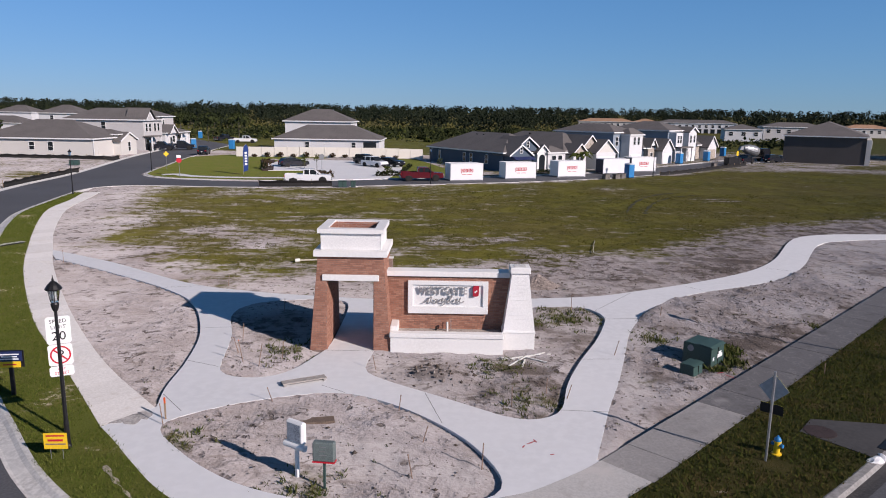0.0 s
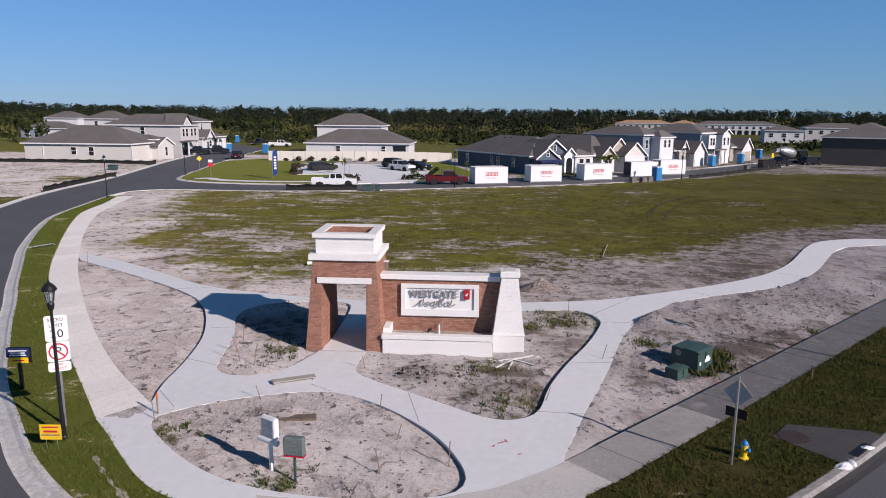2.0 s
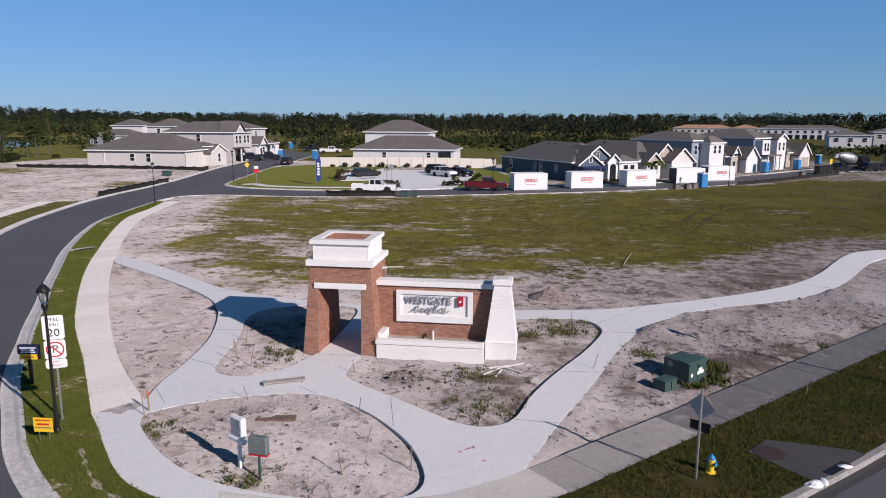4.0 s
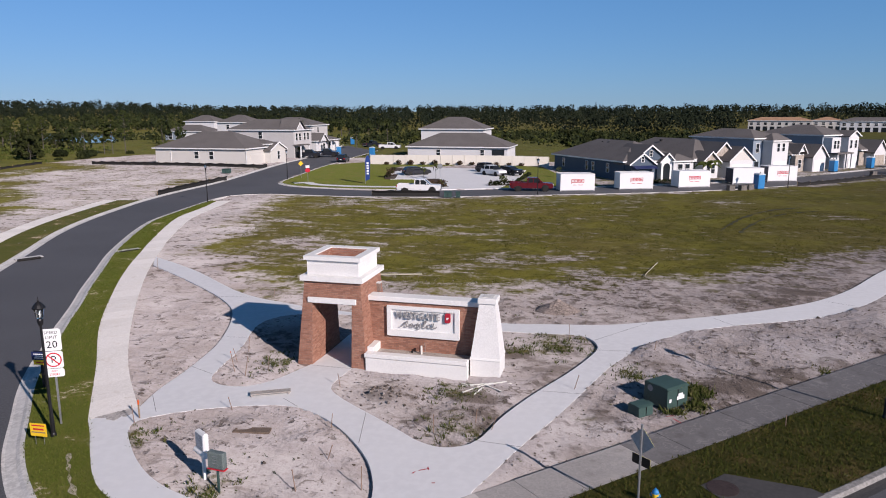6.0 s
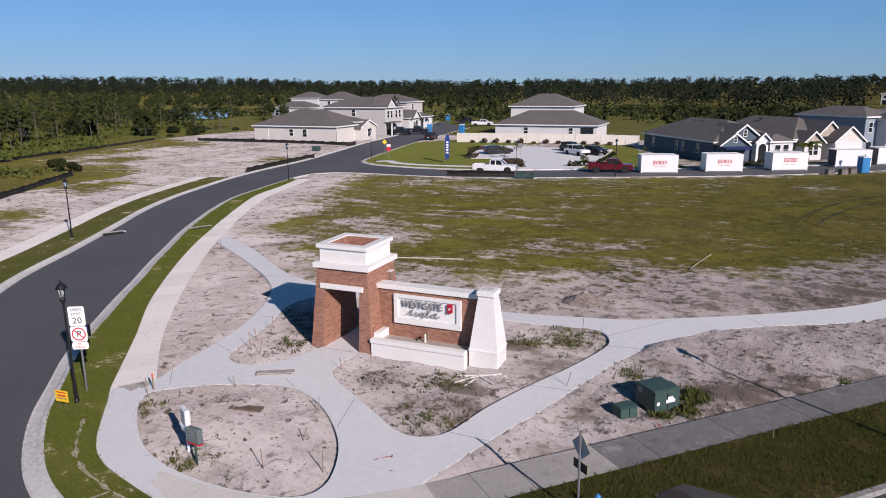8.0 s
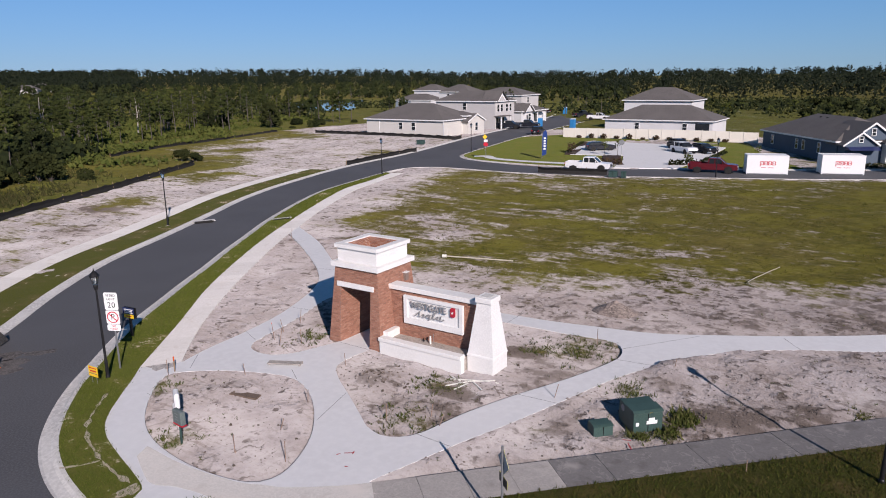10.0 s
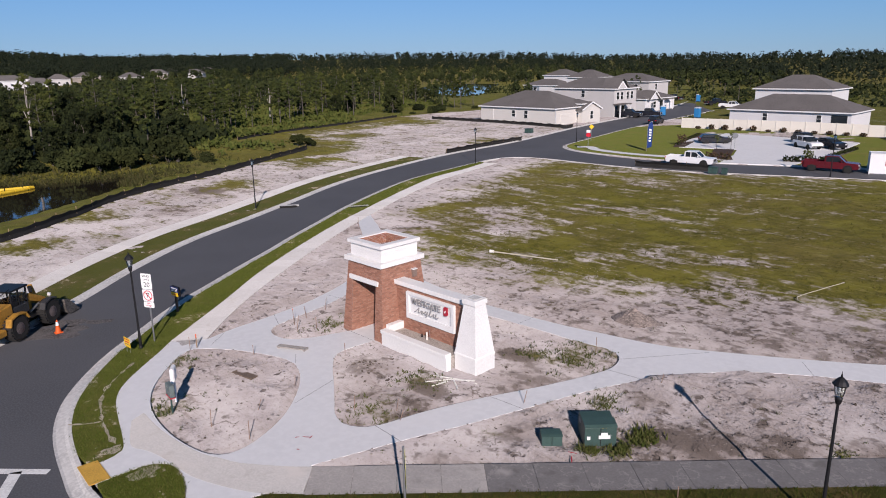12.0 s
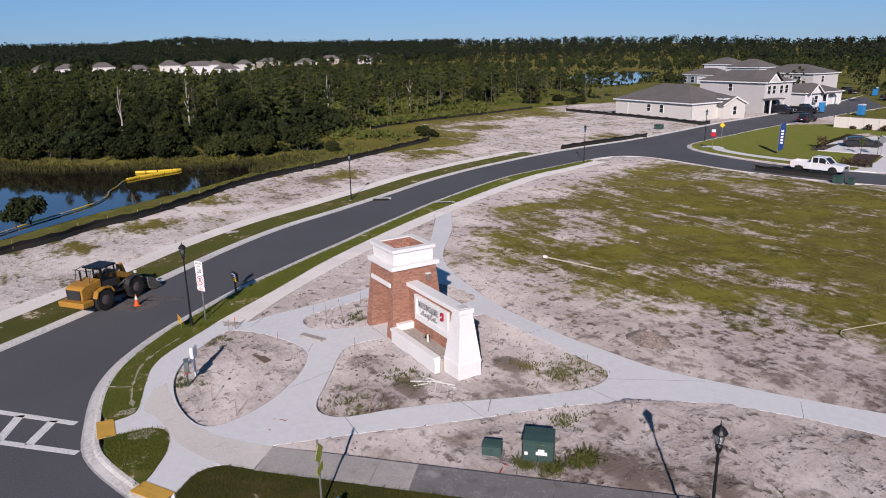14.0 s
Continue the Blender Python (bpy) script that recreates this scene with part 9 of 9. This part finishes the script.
def far_woods():
    n = 8200
    az = np.r_[rng.uniform(radians(-68), radians(205), n - 1600), rng.uniform(radians(148), radians(182), 1600)]
    x0, y0 = 0.0, 30.0
    near_r = np.where(az < radians(52), 420, np.where(az < radians(112), 320, np.where(az < radians(124), 480, 690)))
    r = near_r + rng.random(n) ** 1.6 * (1780 - near_r)
    x, y = x0 + r * np.cos(az), y0 + r * np.sin(az)
    keep = ~inside(np.array([(60, 250), (260, 250), (300, 480), (60, 500)]), x, y)
    x, y, r = x[keep], y[keep], r[keep]
    h = rng.uniform(9.0, 11.5, len(x)) * np.where(rng.random(len(x)) < 0.05, 1.12, 1.0) * (1 + 0.00025 * r)
    h *= np.array([0.95 + 0.22 * noise.noise(Vector((a / 38, b / 38, 0.3))) + 0.22 * noise.noise(Vector((a / 200, b / 200, 4.3))) for a, b in zip(x, y)])
    v, f = crowns(x, y, h, far_rise(x, y), r, 44, 0.42, 0.48, 0.42 + 0.0008 * r)
    tagged(new("far_woods", mesh_of("far_woods", v, f, M_far_wood)), "dark green pine woods closing the horizon", "woods", kind="stuff")
    # the lower, looser wood between the pond and the distant houses
    n = 3200
    az = rng.uniform(radians(108), radians(205), n)
    r = np.sqrt(rng.uniform(170 ** 2, 690 ** 2, n))
    x, y = x0 + r * np.cos(az), y0 + r * np.sin(az)
    homes = (az > radians(164)) & (az < radians(173)) & (r > 380) & (r < 640)
    keep = ~(homes | (np.hypot(x + 215, y - 258) < 80) | ((az < radians(140)) & (r < 300) & (rng.random(n) < 0.62)) | ((r > 520) & (rng.random(n) < 0.72)))
    x, y, r = x[keep], y[keep], r[keep]
    h = rng.uniform(6.4, 9.2, len(x)) * np.where(r > 520, 1.1, 1 - 0.38 * (r - 170) / 390)
    pine = rng.random(len(x)) < 0.55
    w, d = np.where(pine, 0.17, 0.26), np.where(pine, 0.26, 0.42)
    v, f = crowns(x, y, h, far_rise(x, y), r, 62, w * rng.uniform(0.8, 1.4, len(x)), d, 0.32 + 0.0009 * r)
    tagged(new("mid_woods", mesh_of("mid_woods", v, f, M_mid_wood)), "loose mixed wood behind the pond", "woods", kind="stuff")
    q = np.array([(-1, -1), (1, -1), (1, 1), (-1, 1)]) * 0.10
    low = np.stack([np.c_[x + a, y + b, np.full(len(x), -0.3)] for a, b in q], 1)
    top = np.stack([np.c_[x + a * 0.4, y + b * 0.4, h * 0.85] for a, b in q], 1)
    v = np.concatenate([low, top], 1).reshape(-1, 3)
    f = (np.arange(len(x))[:, None, None] * 8 + np.array([(0, 1, 5, 4), (1, 2, 6, 5), (2, 3, 7, 6), (3, 0, 4, 7)])[None]).reshape(-1, 4)
    tagged(new("wood_trunks", mesh_of("wood_trunks", v, f, M_bark)), "slim grey-brown trunks of the loose wood", "trunks", kind="stuff")


far_woods()


def understorey():
    """Low growth filling the floor of the near wood."""
    n = 2300
    i = rng.integers(0, 32, n)
    d = rng.uniform(0, 62, n)
    x, y = we[i, 0] - d, we[i, 1] + d * rng.uniform(-0.3, 0.3, n)
    x, y = np.r_[x, rng.uniform(-420, -160, 1500), rng.uniform(-90, 110, 700)], np.r_[y, rng.uniform(-60, 260, 1500), 205 + 130 * rng.random(700) ** 0.8]
    ok = ~inside(POND, x, y) & ~inside(POND_FAR, x, y) & ~((x > 55) & (y > 240))
    x, y = x[ok], y[ok]
    cs = []
    for k in range(16):
        cs.append(np.c_[x + rng.normal(0, 1.5, len(x)), y + rng.normal(0, 1.5, len(x)), rng.uniform(0.1, 3.4, len(x)) * rng.uniform(0.4, 1, len(x))])
    v, f = cards(np.concatenate(cs), 0.6)
    return tagged(new("undergrowth", mesh_of("undergrowth", v, f, M_oak)), "tangled dark undergrowth on the wood floor", "undergrowth", kind="stuff")


understorey()


def palmetto():
    """Low bright fans and grasses on the open floor north of the pond."""
    n = 2600
    i = rng.integers(30, 60, n)
    d = rng.uniform(-14, 60, n)
    x, y = we[i, 0] - d + rng.normal(0, 3, n), we[i, 1] + d * rng.uniform(-0.2, 0.3, n) + rng.normal(0, 3, n)
    lump = np.array([noise.noise(Vector((a * 0.09, b * 0.09, 6.0))) for a, b in zip(x, y)])
    ok = (lump > -0.12) & ~inside(POND_FAR, x, y) & ~far_lot(x, y)
    x, y = x[ok], y[ok]
    cs = [np.c_[x + rng.normal(0, 0.9, len(x)), y + rng.normal(0, 0.9, len(x)), 0.3 + rng.uniform(0.0, 1.1, len(x)) * rng.uniform(0.3, 1, len(x))] for k in range(14)]
    v, f = cards(np.concatenate(cs), np.tile(rng.uniform(0.22, 0.5, len(x)), 14))
    return tagged(new("palmetto", mesh_of("palmetto", v, f, M_shrub)), "low yellow-green palmetto and grass under open pines", "undergrowth", kind="stuff")


palmetto()


# ---- grass, weeds and stones ----
def blades(name, x, y, z, size, per, material, label, cat, spread=0.6):
    """Small upright three-cornered blades in tufts."""
    n = len(x)
    X3 = np.repeat(np.c_[x, y, z], per, 0)
    s = np.repeat(size, per) * rng.uniform(0.6, 1.3, n * per)
    a = rng.uniform(0, 2 * np.pi, n * per)
    lean_ = rng.normal(0, 0.55, (n * per, 2)) * s[:, None]
    base = X3 + np.c_[rng.normal(0, spread, (n * per, 2)) * s[:, None], np.zeros(n * per)]
    w = np.c_[np.cos(a), np.sin(a), np.zeros(n * per)] * (s * 0.20)[:, None]
    v = np.stack([base - w, base + w, base + np.c_[lean_, s]], 1).reshape(-1, 3)
    f = np.arange(3 * n * per).reshape(-1, 3)
    return tagged(new(name, mesh_of(name, v, f, material)), label, cat, kind="stuff")


def scatter_in(poly, n):
    lo, hi = poly.min(0), poly.max(0)
    p = rng.uniform(lo, hi, (n, 2))
    return p[inside(poly, p[:, 0], p[:, 1])]


verge_near = lawn_east_ring[(lawn_east_ring[:, 0] < 32)]
for ring_, n, sz, lab in ((lawn_west_ring, 260000, 0.075, "short green blades of the lawn strip"), (SMALL_LAWN, 2600, 0.08, "short green blades of the lawn patch"), (verge_near, 90000, 0.075, "short green blades of the verge")):
    p = scatter_in(ring_, n)
    if len(p) > 24000:
        p = p[rng.permutation(len(p))[:24000]]
    gap = np.array([noise.noise(Vector((q[0] * 0.55, q[1] * 0.55, 2.0))) for q in p])
    p = p[gap > (-0.65 if ring_ is verge_near else -0.42)]
    p = p[~inside(PAD_RING, p[:, 0], p[:, 1])]
    blades("grass", p[:, 0], p[:, 1], np.full(len(p), 0.03), np.full(len(p), sz), 3, M_verge_blade if ring_ is verge_near else M_blade, lab, "grass")
fp = scatter_in(FIELD, 130000)
fp = fp[(fp[:, 1] < 86) & (fp[:, 0] < 60)]
gp = np.array([noise.noise(Vector((q[0] * 0.35, q[1] * 0.35, 4.0))) for q in fp])
fp = fp[gp + rng.normal(0, 0.2, len(fp)) > -0.1][:32000]
blades("field_grass", fp[:, 0], fp[:, 1], ground_at(fp[:, 0], fp[:, 1]) - 0.02, rng.uniform(0.07, 0.15, len(fp)), 4, M_dry, "patchy dry olive grass of the open field", "grass", 0.9)
wx, wy, ws = [], [], []
for x, y, r in weeds[:14]:
    k = int(60 * r)
    wx.append(rng.normal(x, r * 0.55, k)), wy.append(rng.normal(y, r * 0.55, k)), ws.append(rng.uniform(0.05, 0.15, k))
for x, y, r in ((10.45, 27.2, 0.3), (10.65, 26.8, 0.3), (10.35, 25.75, 0.2), (9.6, 25.0, 0.18)):
    wx.append(rng.normal(x, r * 0.6, 45)), wy.append(rng.normal(y, r * 0.6, 45)), ws.append(rng.uniform(0.10, 0.22, 45))
lx, ly = rng.uniform(-12, 24, 420), rng.uniform(15, 42, 420)
wx, wy, ws = np.r_[np.concatenate(wx), lx], np.r_[np.concatenate(wy), ly], np.r_[np.concatenate(ws), np.full(420, 0.07)]
ok = ~(inside(plaza_ring, wx, wy) & ~inside(ISLE_ROUND, wx, wy) & ~inside(ISLE_WEST, wx, wy) & ~inside(ISLE_EAST, wx, wy)) & ~((np.abs(wx - TX) < 1.7) & (np.abs(wy - TY) < 1.7)) & ~((wx > -3.2) & (wx < 2.9) & (wy > 25.7) & (wy < 27.8))
ok &= ((wx - 4.55) * E_NRM[0] + (wy - 16.3) * E_NRM[1] < -1.8)
blades("weeds", wx[ok], wy[ok], ground_at(wx[ok], wy[ok]) - 0.01, ws[ok], 7, M_weed, "scattered green weeds in the disturbed sand", "weeds", 0.7)
# rushes along the water and coarse dark tufts up its far bank
rp = np.repeat(POND, 22, 0) + rng.normal(0, 0.8, (len(POND) * 22, 2))
tp = np.repeat(POND, 60, 0) + rng.uniform(-16, 16, (len(POND) * 60, 2))
tp = tp[~inside(POND, tp[:, 0], tp[:, 1]) & ~far_lot(tp[:, 0], tp[:, 1]) & (away(SILT_WEST, tp[:, 0], tp[:, 1]) > 4.5)]
for p, lo, hi, lab in ((rp, 0.25, 0.6, "tall dry rushes along the pond's far bank"), (tp, 0.3, 0.7, "coarse dark tufts of grass on the pond's far bank")):
    p = p[(p[:, 0] < -69) | (p[:, 1] > 37)]
    blades("rushes", p[:, 0], p[:, 1], np.maximum(ground_at(p[:, 0], p[:, 1]), -0.78) - 0.02, rng.uniform(lo, hi, len(p)), 4, M_marsh, lab, "rushes", 0.5)


def rubble():
    n = 9500
    x, y = rng.uniform(-14, 26, n), rng.uniform(14.5, 44, n)
    s = rng.uniform(0.012, 0.045, n) * np.where(rng.random(n) < 0.07, 2.0, 1)
    hx, hy = rng.normal(-1.2, 0.7, 90), rng.normal(23.6, 0.5, 90)
    mx_, my_ = rng.normal(4.1, 1.1, 50), rng.normal(37.2, 0.7, 50)
    x, y, s = np.r_[x, hx, mx_], np.r_[y, hy, my_], np.r_[s, rng.uniform(0.03, 0.10, 140)]
    ok = ~(inside(plaza_ring, x, y) & ~inside(ISLE_ROUND, x, y) & ~inside(ISLE_WEST, x, y) & ~inside(ISLE_EAST, x, y)) & ~((np.abs(x - TX) < 1.7) & (np.abs(y - TY) < 1.7)) & ~((x > -3.2) & (x < 2.9) & (y > 25.7) & (y < 27.8))
    ok &= ((x - 4.55) * E_NRM[0] + (y - 16.3) * E_NRM[1] < -1.8) & ~inside(lawn_west_ring, x, y) & ~inside(asphalt_ring, x, y) & (away(w_out, x, y) > 1.9)
    x, y, s = x[ok], y[ok], s[ok]
    zc = ground_at(x, y) + 0.2 * s
    octa = np.array([(1, 0, 0), (0, 1, 0), (-1, 0, 0), (0, -1, 0), (0, 0, 0.7), (0, 0, -0.7)])
    k = len(x)
    v = (octa[None] * rng.uniform(0.6, 1.3, (k, 6, 1)) * s[:, None, None] * rng.uniform(0.7, 1.3, (k, 1, 3)) + np.c_[x, y, zc][:, None]).reshape(-1, 3)
    base = np.arange(k)[:, None, None] * 6
    f = (base + np.array([(0, 1, 4), (1, 2, 4), (2, 3, 4), (3, 0, 4), (1, 0, 5), (2, 1, 5), (3, 2, 5), (0, 3, 5)])[None]).reshape(-1, 3)
    return tagged(new("clods", mesh_of("clods", v, f, M_clod)), "scattered dark clods and small stones in the sand", "clods", kind="stuff")


M_clod = per_island("soil_clods", [(0.15, 0.12, 0.10), (0.24, 0.205, 0.18), (0.09, 0.072, 0.058), (0.34, 0.30, 0.275)], 0.95, 12.0)
rubble()


# wheel ruts pressed into the field grass
M_rut = paint("pressed_dark_grass", (0.040, 0.038, 0.012), 0.95, vary=0.25, coarse=1.5, fine=9)
ruts = thing("wheel_ruts", pose(0, 0, 0), "dark curved wheel ruts pressed into the field grass", "wheel ruts", kind="structure")
for pts in ([(16.6, 67.5), (17.4, 70.1), (19.6, 75.9), (22.1, 80.8), (24.6, 84.2), (28.0, 87.0)], [(18.2, 66.8), (19.1, 69.6), (21.0, 74.3), (23.0, 78.1), (25.6, 81.4), (29.0, 84.0)]):
    ln_ = smooth_line(pts, 0.4)
    d_ = np.gradient(ln_, axis=0)
    d_ /= np.linalg.norm(d_, axis=1)[:, None]
    n_ = np.c_[-d_[:, 1], d_[:, 0]]
    wid = np.array([max(0.02, 0.13 + 0.28 * noise.noise(Vector((k * 0.35, pts[0][0], 2.0)))) for k in range(len(ln_))])[:, None]
    a_, b_ = ln_ + n_ * wid, ln_ - n_ * wid
    z_ = np.maximum(ground_at(ln_[:, 0], ln_[:, 1]), ground_at(ln_[:, 0] + 1.5, ln_[:, 1] + 1.5)) + 0.03
    k_ = len(ln_)
    solid([(*p, z) for p, z in zip(a_, z_)] + [(*p, z) for p, z in zip(b_, z_)], [(i, i + 1, k_ + i + 1, k_ + i) for i in range(k_ - 1)], "rut", M_rut, ruts)
